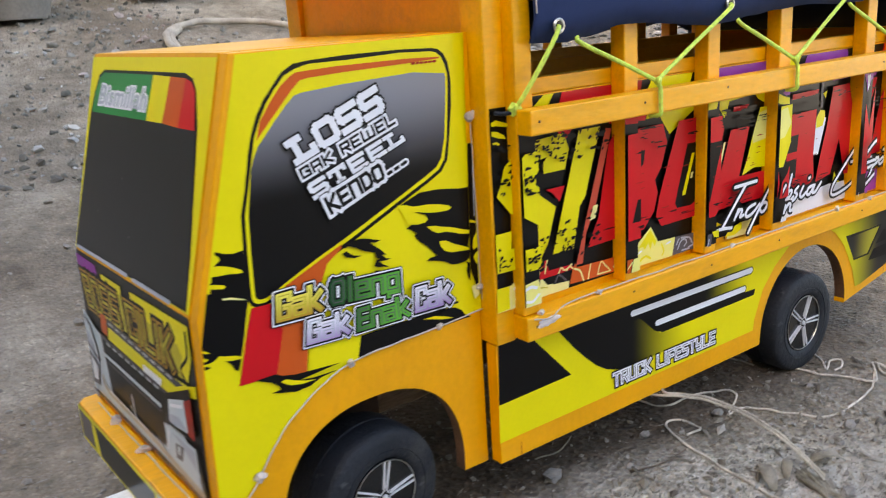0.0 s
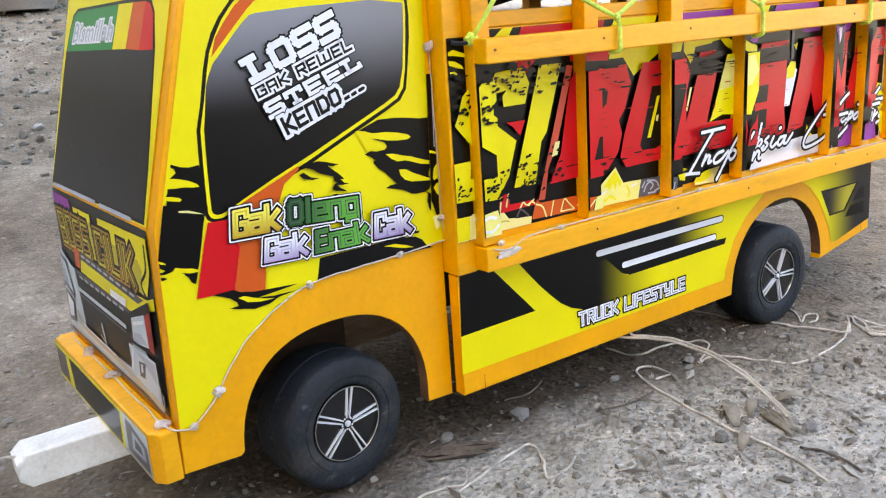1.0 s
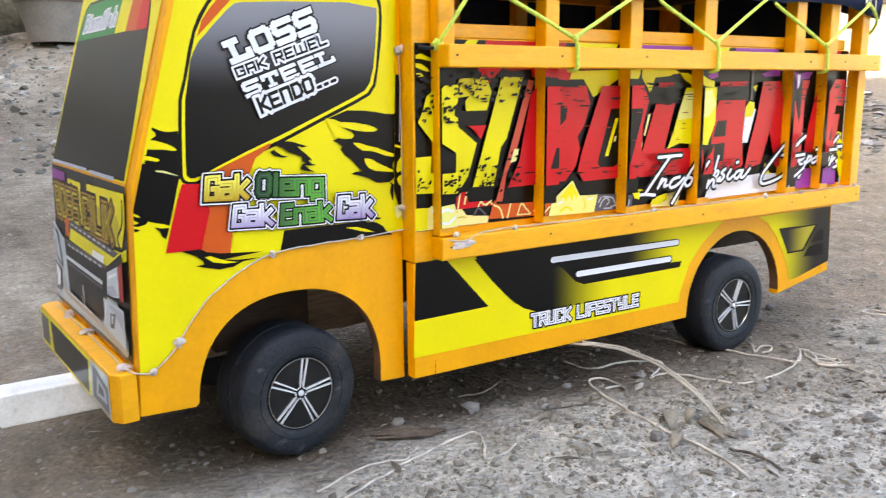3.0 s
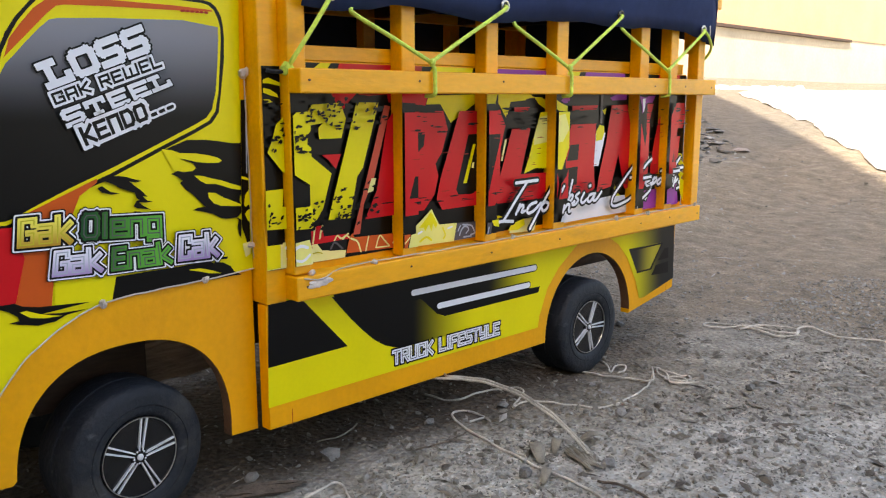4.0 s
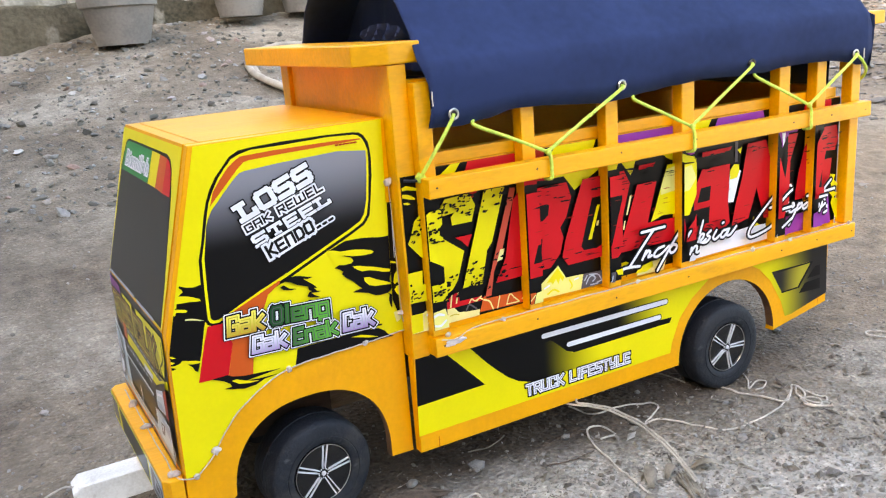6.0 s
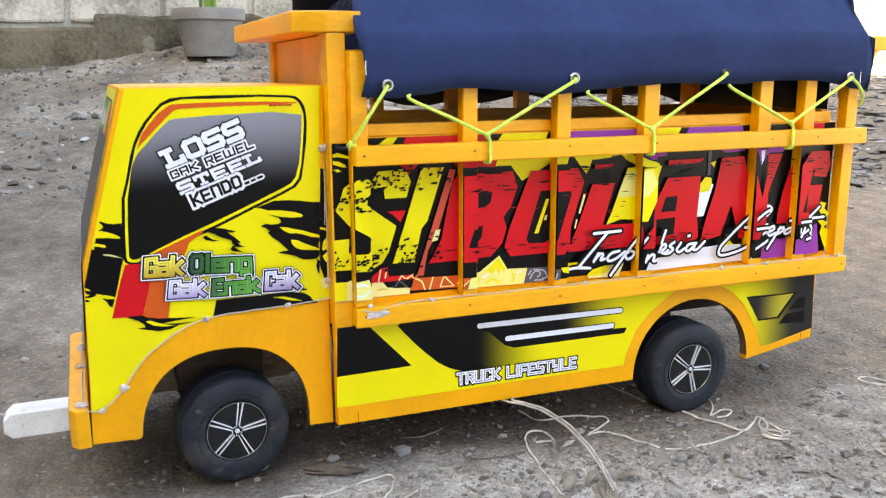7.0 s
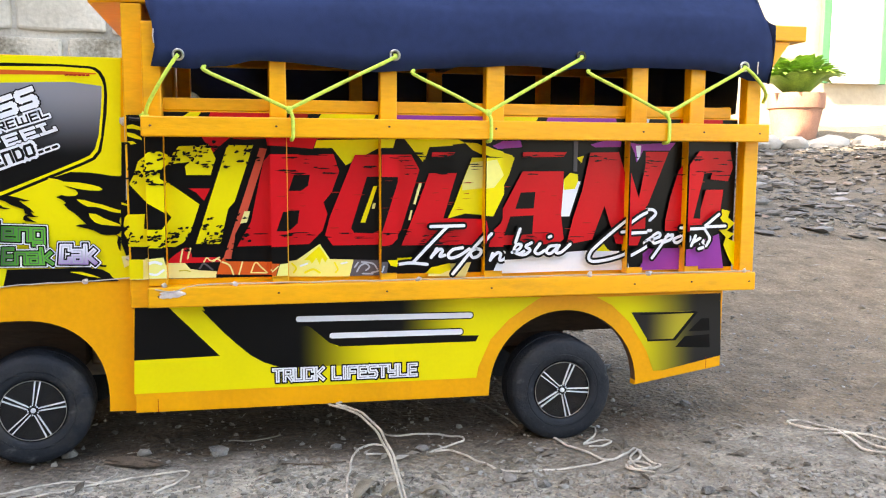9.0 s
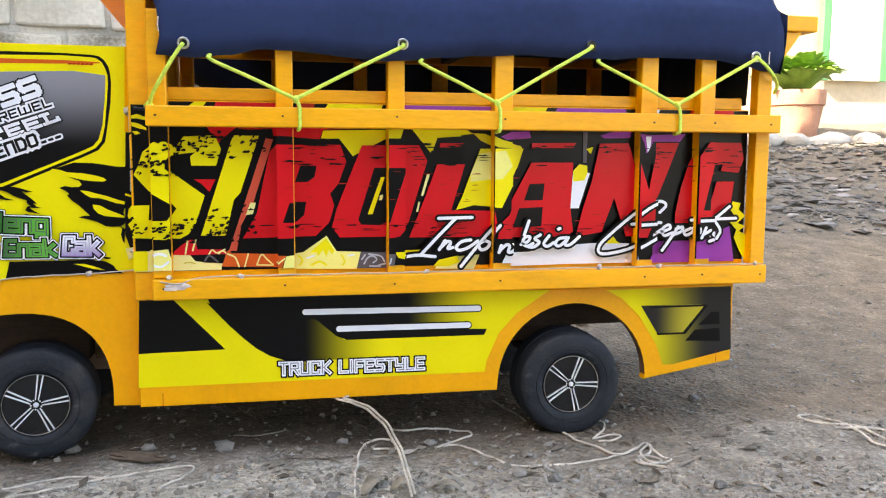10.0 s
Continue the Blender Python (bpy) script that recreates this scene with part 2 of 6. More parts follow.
def ground_material():
    m = bpy.data.materials.new("packed grey earth")
    m.use_nodes = True
    n, l = m.node_tree.nodes, m.node_tree.links
    b = n["Principled BSDF"]
    b.inputs["Roughness"].default_value = 0.95
    geo = n.new("ShaderNodeNewGeometry")

    def noise_tex(scale, detail, rough=0.55, vec=None):
        t = n.new("ShaderNodeTexNoise")
        t.inputs["Scale"].default_value, t.inputs["Detail"].default_value, t.inputs["Roughness"].default_value = scale, detail, rough
        l.new(vec or geo.outputs["Position"], t.inputs["Vector"])
        return t

    def ramp(src, stops):
        r = n.new("ShaderNodeValToRGB")
        e = r.color_ramp.elements
        while len(e) < len(stops):
            e.new(0.5)
        for i, (p, c) in enumerate(stops):
            e[i].position, e[i].color = p, (*c, 1)
        l.new(src, r.inputs["Fac"])
        return r.outputs["Color"]

    def blend(kind, fac, a, c):
        x = n.new("ShaderNodeMix")
        x.data_type, x.blend_type = "RGBA", kind
        x.inputs["Factor"].default_value = fac
        l.new(a, x.inputs["A"])
        l.new(c, x.inputs["B"])
        return x.outputs["Result"]

    broad = ramp(noise_tex(2.6, 6).outputs["Fac"], [(0.36, (0.163, 0.129, 0.091)), (0.5, (0.236, 0.196, 0.144)), (0.63, (0.345, 0.302, 0.238))])
    mid = ramp(noise_tex(24, 8, 0.65).outputs["Fac"], [(0.34, (0.29, 0.275, 0.25)), (0.52, (0.50, 0.495, 0.485)), (0.68, (0.70, 0.695, 0.68))])
    grit = ramp(noise_tex(300, 5, 0.75).outputs["Fac"], [(0.34, (0.26, 0.25, 0.24)), (0.52, (0.5, 0.5, 0.5)), (0.66, (0.76, 0.755, 0.75))])
    # pale dusty stretch before the truck, brown soil along it darkened for truck shade
    sep = n.new("ShaderNodeSeparateXYZ")
    l.new(geo.outputs["Position"], sep.inputs[0])

    def between(axis, a, b, wander, scale):
        """1 past b, 0 before a, along an axis, with a wandering edge."""
        m1, m2 = n.new("ShaderNodeMath"), n.new("ShaderNodeMapRange")
        m1.operation = "MULTIPLY_ADD"
        m1.inputs[1].default_value = wander
        l.new(noise_tex(scale, 5).outputs["Fac"], m1.inputs[0])
        l.new(sep.outputs[axis], m1.inputs[2])
        m2.interpolation_type = "SMOOTHSTEP"
        m2.inputs["From Min"].default_value, m2.inputs["From Max"].default_value = a + wander / 2, b + wander / 2
        l.new(m1.outputs[0], m2.inputs["Value"])
        return m2.outputs["Result"]

    def patch(fac, a, colour):
        x = n.new("ShaderNodeMix")
        x.data_type = "RGBA"
        l.new(fac, x.inputs["Factor"])
        l.new(a, x.inputs["A"])
        x.inputs["B"].default_value = (*colour, 1)
        return x.outputs["Result"]

    def times(a, b):
        x = n.new("ShaderNodeMath")
        x.operation = "MULTIPLY"
        l.new(a, x.inputs[0])
        l.new(b, x.inputs[1])
        return x.outputs[0]

    # tan dust behind, pale dust before; brown soil under the truck carries painted shade
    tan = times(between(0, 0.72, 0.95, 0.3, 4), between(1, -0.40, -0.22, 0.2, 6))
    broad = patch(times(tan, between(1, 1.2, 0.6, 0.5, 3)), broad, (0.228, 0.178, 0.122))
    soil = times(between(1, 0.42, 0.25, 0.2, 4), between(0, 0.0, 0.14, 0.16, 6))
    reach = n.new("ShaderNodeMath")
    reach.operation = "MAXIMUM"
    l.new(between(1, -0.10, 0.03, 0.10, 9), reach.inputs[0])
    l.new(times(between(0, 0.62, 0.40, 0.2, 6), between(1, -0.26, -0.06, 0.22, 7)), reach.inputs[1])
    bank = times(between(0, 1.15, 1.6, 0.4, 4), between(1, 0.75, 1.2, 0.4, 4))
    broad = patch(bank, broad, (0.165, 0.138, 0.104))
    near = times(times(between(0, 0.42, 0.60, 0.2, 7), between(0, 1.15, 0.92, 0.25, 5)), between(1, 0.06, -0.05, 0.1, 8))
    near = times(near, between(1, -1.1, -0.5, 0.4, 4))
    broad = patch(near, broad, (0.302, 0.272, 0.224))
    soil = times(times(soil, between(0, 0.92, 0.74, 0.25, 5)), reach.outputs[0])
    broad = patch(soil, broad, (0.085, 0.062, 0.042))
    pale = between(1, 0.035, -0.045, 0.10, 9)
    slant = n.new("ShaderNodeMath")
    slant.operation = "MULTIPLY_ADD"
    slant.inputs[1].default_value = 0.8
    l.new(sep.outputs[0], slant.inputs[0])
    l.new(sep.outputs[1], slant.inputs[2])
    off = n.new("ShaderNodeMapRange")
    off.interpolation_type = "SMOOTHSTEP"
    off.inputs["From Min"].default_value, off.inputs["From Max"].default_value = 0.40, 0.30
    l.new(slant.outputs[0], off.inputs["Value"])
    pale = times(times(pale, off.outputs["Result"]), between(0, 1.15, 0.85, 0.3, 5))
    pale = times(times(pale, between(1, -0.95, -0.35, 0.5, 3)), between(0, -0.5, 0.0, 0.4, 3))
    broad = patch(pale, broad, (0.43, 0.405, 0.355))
    chips = n.new("ShaderNodeTexVoronoi")
    chips.inputs["Scale"].default_value = 250
    l.new(geo.outputs["Position"], chips.inputs["Vector"])
    pick = n.new("ShaderNodeSeparateColor")
    l.new(chips.outputs["Color"], pick.inputs[0])
    flake = ramp(pick.outputs[0], [(0.0, (0.24, 0.23, 0.22)), (0.16, (0.45, 0.445, 0.44)), (0.84, (0.53, 0.53, 0.53)), (0.93, (0.80, 0.80, 0.79)), (1.0, (0.95, 0.95, 0.94))])
    even = n.new("ShaderNodeMix")
    even.data_type = "RGBA"
    l.new(ramp(noise_tex(6.5, 5).outputs["Fac"], [(0.38, (0.15, 0.15, 0.15)), (0.62, (1.0, 1.0, 1.0))]), even.inputs["Factor"])
    even.inputs["A"].default_value = (0.5, 0.495, 0.485, 1)
    l.new(grit, even.inputs["B"])
    col = blend("OVERLAY", 0.62, blend("OVERLAY", 0.75, broad, mid), even.outputs["Result"])
    col = blend("OVERLAY", 0.38, col, flake)
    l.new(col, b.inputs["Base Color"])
    h = n.new("ShaderNodeMath")
    h.operation = "ADD"
    l.new(noise_tex(60, 9, 0.7).outputs["Fac"], h.inputs[0])
    v = n.new("ShaderNodeTexVoronoi")
    v.inputs["Scale"].default_value = 170
    l.new(geo.outputs["Position"], v.inputs["Vector"])
    l.new(v.outputs["Distance"], h.inputs[1])
    clods = n.new("ShaderNodeMath")
    clods.operation = "MULTIPLY_ADD"
    clods.inputs[1].default_value = 2.2
    l.new(noise_tex(26, 4, 0.6).outputs["Fac"], clods.inputs[0])
    l.new(h.outputs[0], clods.inputs[2])
    bp = n.new("ShaderNodeBump")
    bp.inputs["Strength"].default_value, bp.inputs["Distance"].default_value = 1.0, 0.0045
    l.new(clods.outputs[0], bp.inputs["Height"])
    l.new(bp.outputs["Normal"], b.inputs["Normal"])
    return m


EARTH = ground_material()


# ---- building tools ----
from mathutils.geometry import tessellate_polygon

BASE = {}


def thing(name, at, label, category, group="", kind=""):
    ob = new(name)
    ob.empty_display_size = 0.05
    ob.location = at
    BASE[ob.name] = Vector(at)
    return tagged(ob, label, category, group, kind)


def part(name, bm, mat, parent=None, label="", smooth=False):
    """Links a bmesh, modelled in the place's own metres, as one mesh under a thing or a part."""
    off = BASE[parent.name] if parent else Vector()
    bmesh.ops.translate(bm, verts=bm.verts, vec=-off)
    me = bpy.data.meshes.new(name)
    bm.normal_update()
    bm.to_mesh(me)
    bm.free()
    for m in mat if isinstance(mat, (list, tuple)) else [mat]:
        me.materials.append(m)
    if smooth:
        me.shade_smooth()
        me.set_sharp_from_angle(angle=radians(38))
    ob = new(name, me)
    if parent:
        ob.parent = parent
    BASE[ob.name] = off
    return tagged(ob, label)


def solo(name, bm, mat, label, category, group="", kind="", smooth=False):
    return tagged(part(name, bm, mat, None, "", smooth), label, category, group, kind)


def box(bm, x0, x1, y0, y1, z0, z1, bevel=0.0015):
    r = bmesh.ops.create_cube(bm, size=1, matrix=Matrix.Translation(((x0 + x1) / 2, (y0 + y1) / 2, (z0 + z1) / 2)) @ Matrix.Diagonal((x1 - x0, y1 - y0, z1 - z0, 1)))
    if bevel:
        es = list({e for v in r["verts"] for e in v.link_edges})
        bmesh.ops.bevel(bm, geom=es, offset=bevel, segments=2, affect="EDGES", profile=0.5)
    return bm


def boxed(*a, **k):
    return box(bmesh.new(), *a, **k)


def prism(bm, outline, y0, y1, bevel=0.0):
    """An outline in x and z, metres, made solid from y0 to y1."""
    a = [bm.verts.new((x, y0, z)) for x, z in outline]
    c = [bm.verts.new((x, y1, z)) for x, z in outline]
    f = [bm.faces.new(a), bm.faces.new(c[::-1])]
    for i in range(len(a)):
        j = (i + 1) % len(a)
        bm.faces.new((a[j], a[i], c[i], c[j]))
    bmesh.ops.recalc_face_normals(bm, faces=bm.faces[:])
    if bevel:
        bmesh.ops.bevel(bm, geom=list(f[0].edges) + list(f[1].edges), offset=bevel, segments=2, affect="EDGES", profile=0.5)
    return bm


def tube(bm, pts, r, n=8, taper=None, closed_ends=True):
    """A round sweep along points; taper gives the radius at each point."""
    pts = [Vector(p) for p in pts]
    rings, up = [], Vector((0.13, 0.21, 0.97))
    for i, p in enumerate(pts):
        d = (pts[min(i + 1, len(pts) - 1)] - pts[max(i - 1, 0)]).normalized()
        s = d.cross(up)
        s = (s if s.length > 1e-4 else d.cross(Vector((1, 0, 0)))).normalized()
        u = s.cross(d)
        rr = taper[i] if taper else r
        rings.append([bm.verts.new(p + rr * (math.cos(2 * math.pi * k / n) * s + math.sin(2 * math.pi * k / n) * u)) for k in range(n)])
    for a, c in zip(rings, rings[1:]):
        for k in range(n):
            bm.faces.new((a[k], a[(k + 1) % n], c[(k + 1) % n], c[k]))
    if closed_ends:
        bm.faces.new(rings[0][::-1])
        bm.faces.new(rings[-1])
    return bm


def spline(pts, steps=6, wobble=0.0):
    """A smooth curve through points."""
    P = [Vector(p) for p in pts]
    P = [2 * P[0] - P[1]] + P + [2 * P[-1] - P[-2]]
    out = []
    for a, b, c, d in zip(P, P[1:], P[2:], P[3:]):
        for k in range(steps):
            t = k / steps
            out.append(0.5 * (2 * b + (c - a) * t + (2 * a - 5 * b + 4 * c - d) * t * t + (3 * b - a - 3 * c + d) * t ** 3))
    out.append(P[-2])
    if wobble:
        out = [q + wobble * noise.noise_vector(q * 60) for q in out]
    return out


def lathe(bm, profile, centre, axis="z", n=32, caps=True):
    """A profile of (radius, height) turned round an axis through centre."""
    c, rings = Vector(centre), []
    for r, h in profile:
        ring = []
        for k in range(n):
            a = 2 * math.pi * k / n
            u, v = r * math.cos(a), r * math.sin(a)
            ring.append(bm.verts.new(c + Vector((u, v, h) if axis == "z" else (u, h, v))))
        rings.append(ring)
    for a, b in zip(rings, rings[1:]):
        for k in range(n):
            bm.faces.new((a[k], a[(k + 1) % n], b[(k + 1) % n], b[k]))
    if caps:
        bm.faces.new(rings[0])
        bm.faces.new(rings[-1])
    bmesh.ops.recalc_face_normals(bm, faces=bm.faces[:])
    return bm


def blob(bm, at, size, rough=0.35, sub=1, turn=None):
    r = bmesh.ops.create_icosphere(bm, subdivisions=sub, radius=1)
    q = Euler((random.uniform(0, 6), random.uniform(0, 6), random.uniform(0, 6))).to_matrix() if turn is None else turn
    k = random.uniform(0, 99)
    for v in r["verts"]:
        p = v.co * (1 + rough * noise.noise(v.co * 1.3 + Vector((k, k, k))))
        p = q @ p
        v.co = Vector(at) + Vector((p.x * size[0], p.y * size[1], p.z * size[2]))
    return bm


GLYPH = {}


def glyph(name, *lines):
    """A letter as pen lines in a unit cell."""
    GLYPH[name] = lines


glyph("G", [(1, 0.8), (1, 1), (0, 1), (0, 0), (1, 0), (1, 0.48), (0.6, 0.48)])
glyph("a", [(0, 0.7), (1, 0.7), (1, 0), (0, 0), (0, 0.37), (1, 0.37)])
glyph("k", [(0, 0), (0, 1)], [(1, 0.72), (0.25, 0.36), (1, 0)])
glyph("O", [(0, 0.15), (0, 0.85), (0.15, 1), (0.85, 1), (1, 0.85), (1, 0.15), (0.85, 0), (0.15, 0), (0, 0.15)])
glyph("l", [(0.5, 0), (0.5, 1)])
glyph("e", [(0, 0.35), (1, 0.35), (1, 0.7), (0, 0.7), (0, 0), (1, 0)])
glyph("n", [(0, 0), (0, 0.7), (1, 0.7), (1, 0)])
glyph("g", [(1, 0.02), (0, 0.02), (0, 0.7), (1, 0.7), (1, -0.25), (0.1, -0.25)])
glyph("E", [(1, 1), (0, 1), (0, 0), (1, 0)], [(0, 0.5), (0.85, 0.5)])
glyph("C", [(1, 0.78), (1, 1), (0, 1), (0, 0), (1, 0), (1, 0.22)])
glyph("A", [(0, 0), (0, 1), (1, 1), (1, 0)], [(0, 0.42), (1, 0.42)])
glyph("K", [(0, 0), (0, 1)], [(1, 1), (0.2, 0.5), (1, 0)])
glyph("R", [(0, 0), (0, 1), (1, 1), (1, 0.48), (0, 0.48)], [(0.5, 0.48), (1, 0)])
glyph("W", [(0, 1), (0, 0), (1, 0), (1, 1)], [(0.5, 0), (0.5, 0.75)])
glyph("L", [(0, 1), (0, 0), (1, 0)])
glyph("slab T", [(0.5, 0), (0.5, 1)], [(-0.02, 0.78), (-0.02, 1), (1.02, 1), (1.02, 0.78)], [(0.3, 0), (0.7, 0)])
glyph("slab L", [(0.15, 1), (0.15, 0), (1, 0)], [(-0.12, 1), (0.45, 1)], [(1, 0), (1, 0.25)], [(-0.12, 0), (0.3, 0)])
glyph("N", [(0, 0), (0, 1), (1, 1), (1, 0)])
glyph("D", [(0, 0), (0, 1), (0.75, 1), (1, 0.75), (1, 0.25), (0.75, 0), (0, 0)])
glyph("S", [(1, 1), (0.12, 1), (0, 0.88), (0, 0.62), (0.12, 0.5), (0.88, 0.5), (1, 0.38), (1, 0.12), (0.88, 0), (0, 0)])
glyph("T", [(0, 1), (1, 1)], [(0.5, 1), (0.5, 0)])
glyph(".", [(0.5, 0), (0.5, 0.05)])
glyph("U", [(0, 1), (0, 0), (1, 0), (1, 1)])
glyph("I", [(0.5, 0), (0.5, 1)])
glyph("F", [(0, 0), (0, 1), (1, 1)], [(0, 0.5), (0.8, 0.5)])
glyph("B", [(0, 0), (0, 1), (0.85, 1), (1, 0.88), (1, 0.62), (0.85, 0.5), (0, 0.5)], [(0.85, 0.5), (1, 0.38), (1, 0.12), (0.85, 0), (0, 0)])
glyph("Y", [(0, 1), (0, 0.45), (1, 0.45)], [(1, 1), (1, 0), (0.2, 0)])


# printed vinyl: flat shapes laid over one another, each a hair above the last
class Sheet:
    def __init__(self, place, step=0.00004):
        self.bm, self.place, self.step, self.level, self.inks = bmesh.new(), place, step, 0, []

    def slot(self, colour):
        if colour not in self.inks:
            self.inks.append(colour)
        return self.inks.index(colour)

    def faces(self, colour, verts, faces, same=False):
        self.level += 0.25 if same else 1
        vs = [self.bm.verts.new(self.place(p[0], p[1], (self.level + (p[2] if len(p) > 2 else 0)) * self.step)) for p in verts]
        for f in faces:
            try:
                self.bm.faces.new([vs[i] for i in f]).material_index = self.slot(colour)
            except ValueError:
                pass

    def poly(self, colour, pts, same=False):
        flat = [Vector((p[0], p[1], 0)) for p in pts]
        self.faces(colour, pts, tessellate_polygon([flat]), same)

    def stroke(self, colour, pts, width, same=False):
        """A brush line with round ends."""
        P = [Vector(p) for p in pts]
        P = [Vector((q.x, q.y)) for q in spline([(p.x, p.y, 0) for p in P], 4)] if len(P) > 2 else P
        left, right = [], []
        for i, p in enumerate(P):
            d = (P[min(i + 1, len(P) - 1)] - P[max(i - 1, 0)]).normalized()
            s = Vector((-d.y, d.x)) * width / 2
            left.append(p + s), right.append(p - s)
        m, fs = len(P), []
        for i in range(m - 1):
            fs.append((i, i + 1, m + i + 1, m + i))
        vs = left + right
        for i, c, d in ((0, P[0], P[0] - P[1]), (m - 1, P[-1], P[-1] - P[-2])):
            base, a = len(vs), math.atan2(d.y, d.x)
            vs = vs + [c + Vector((math.cos(a + k), math.sin(a + k))) * width / 2 for k in (-1.2, -0.6, 0, 0.6, 1.2)]
            fs.append(((m + i if i else i),) + tuple(range(base, base + 5)) + ((i if i else m + i),))
        self.faces(colour, vs, fs, same)

    def text(self, colour, body, a, b, height, fat=0.02, shear=0.0, same=False, space=1.0):
        """Words from point a to point b, of that letter height, in the built-in font."""
        cu = bpy.data.curves.new("words", "FONT")
        cu.body, cu.offset, cu.shear, cu.resolution_u, cu.space_character = body, fat, shear, 2, space
        ob = bpy.data.objects.new("words", cu)
        scene.collection.objects.link(ob)
        me = bpy.data.meshes.new_from_object(ob.evaluated_get(bpy.context.evaluated_depsgraph_get()))
        co = np.array([v.co[:2] for v in me.vertices])
        tall = 0.73
        x0, x1 = co[:, 0].min() + fat, co[:, 0].max() - fat
        A, B = Vector(a), Vector(b)
        e = (B - A)
        w = e.length
        e = e / w
        f = Vector((-e.y, e.x))
        # neighbouring letters lie a hair above one another where they touch
        glyph = list(range(len(co)))

        def root(i):
            while glyph[i] != i:
                i = glyph[i]
            return i
        for p in me.polygons:
            for i in p.vertices:
                glyph[root(i)] = root(p.vertices[0])
        order = sorted({root(i) for i in range(len(co))}, key=lambda r: co[r, 0])
        rank = {r: 0.35 * (k % 2) for k, r in enumerate(order)}
        vs = [(*(A + e * ((x - x0) / (x1 - x0) * w) + f * (y / tall * height)), rank[root(i)]) for i, (x, y) in enumerate(co)]
        self.faces(colour, vs, [tuple(p.vertices) for p in me.polygons], same)
        bpy.data.objects.remove(ob)
        bpy.data.meshes.remove(me)
        bpy.data.curves.remove(cu)

    def lettering(self, body, quad, coats, slab=False):
        """Square block lettering drawn with a broad pen into a four-cornered patch (lower left, lower right, upper right, upper left):
        coats are (colour, pen width as a part of the letter height)."""
        wide = {"l": 0.25, "I": 0.25, ".": 0.2, " ": 0.45, "W": 1.25}
        cells, x = [], 0.0
        for ch in body:
            cells.append((ch, x))
            x += wide.get(ch, 0.82) + 0.36
        total = x - 0.36
        q = [Vector(p) for p in quad]
        tall = ((q[3] - q[0]).length + (q[2] - q[1]).length) / 2
        run = ((q[1] - q[0]).length + (q[2] - q[3]).length) / 2 / tall
        inset = 0.12

        def placed(u, v):
            u = u / run
            return q[0].lerp(q[1], u).lerp(q[3].lerp(q[2], u), v)

        for colour, pen in coats:
            vs, fs, k = [], [], 0
            for ch, x in cells:
                for line in GLYPH.get("slab " + ch if slab and "slab " + ch in GLYPH else ch, ()):
                    for p, r in zip(line, line[1:]):
                        k += 1
                        P, R = (Vector((inset + (x + u * wide.get(ch, 0.82)) / total * (run - 2 * inset), inset + v * (1 - 2 * inset))) for u, v in (p, r))
                        d = (R - P).normalized() * pen / 2
                        s = Vector((-d.y, d.x))
                        n0 = len(vs)
                        for c in (P - d + s * 0.8, P - d * 0.8 + s, R + d * 0.8 + s, R + d + s * 0.8, R + d - s * 0.8, R + d * 0.8 - s, P - d * 0.8 - s, P - d - s * 0.8):
                            c = placed(*c)
                            vs.append((c.x, c.y, 0.22 * (k % 4)))
                        fs.append(tuple(range(n0, n0 + 8)))
            self.faces(colour, vs, fs)

    def done(self, name, parent, label=""):
        return part(name, self.bm, [INK[c] for c in self.inks], parent, label)


def side(y):
    return lambda u, v, lift: (u / 1000, y - lift, v / 1000)


# ---- ground and surroundings ----
def step(a, b, x):
    t = min(max((x - a) / (b - a), 0.0), 1.0)
    return t * t * (3 - 2 * t)


def slope(x, y):
    """The lie of the yard: level under the truck, rising towards the walls."""
    d = min(y, 4.6) - 0.35
    rise = 0.167 + 0.058 * step(-0.7, 0.9, x) - 0.11 * step(1.2, 2.4, x)
    z = rise * 0.5 * (d + math.sqrt(d * d + 0.04)) - 0.003 + 0.06 * step(2.3, 3.6, x)
    return z


def ground_z(x, y):
    p = Vector((x, y, 0))
    near = step(0.25, 1.6, max(abs(x - 0.45) - 0.35, abs(y - 0.1) - 0.2, 0))
    z = slope(x, y) + noise.noise(p * 1.7) * 0.022 * near
    z += noise.noise(p * 9) * (0.0025 + 0.010 * near) + noise.noise(p * 31 + Vector((7, 0, 0))) * (0.0018 + 0.004 * near)
    return z


def spaced(dense0, dense1, fine, mid0, mid1, coarse, far):
    a = list(np.arange(dense0, dense1, fine)) + list(np.arange(dense1, mid1, coarse))
    a = list(np.arange(mid0, dense0, coarse)) + a
    s, lo, hi = coarse, a[0], a[-1]
    while hi < far:
        s *= 1.35
        hi += s
        lo -= s
        a = [lo] + a + [hi]
    return a


gx = spaced(-0.6, 1.9, 0.0125, -1.2, 4.4, 0.05, 600)
gy = spaced(-0.45, 1.0, 0.0125, -1.0, 4.4, 0.05, 600)
verts = [(x, y, ground_z(x, y)) for y in gy for x in gx]
w = len(gx)
quads = [(j * w + i, j * w + i + 1, (j + 1) * w + i + 1, (j + 1) * w + i) for j in range(len(gy) - 1) for i in range(w - 1)]
me = bpy.data.meshes.new("ground")
me.from_pydata(verts, [], quads)
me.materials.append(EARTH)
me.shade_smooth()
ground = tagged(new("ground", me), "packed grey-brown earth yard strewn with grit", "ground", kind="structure")

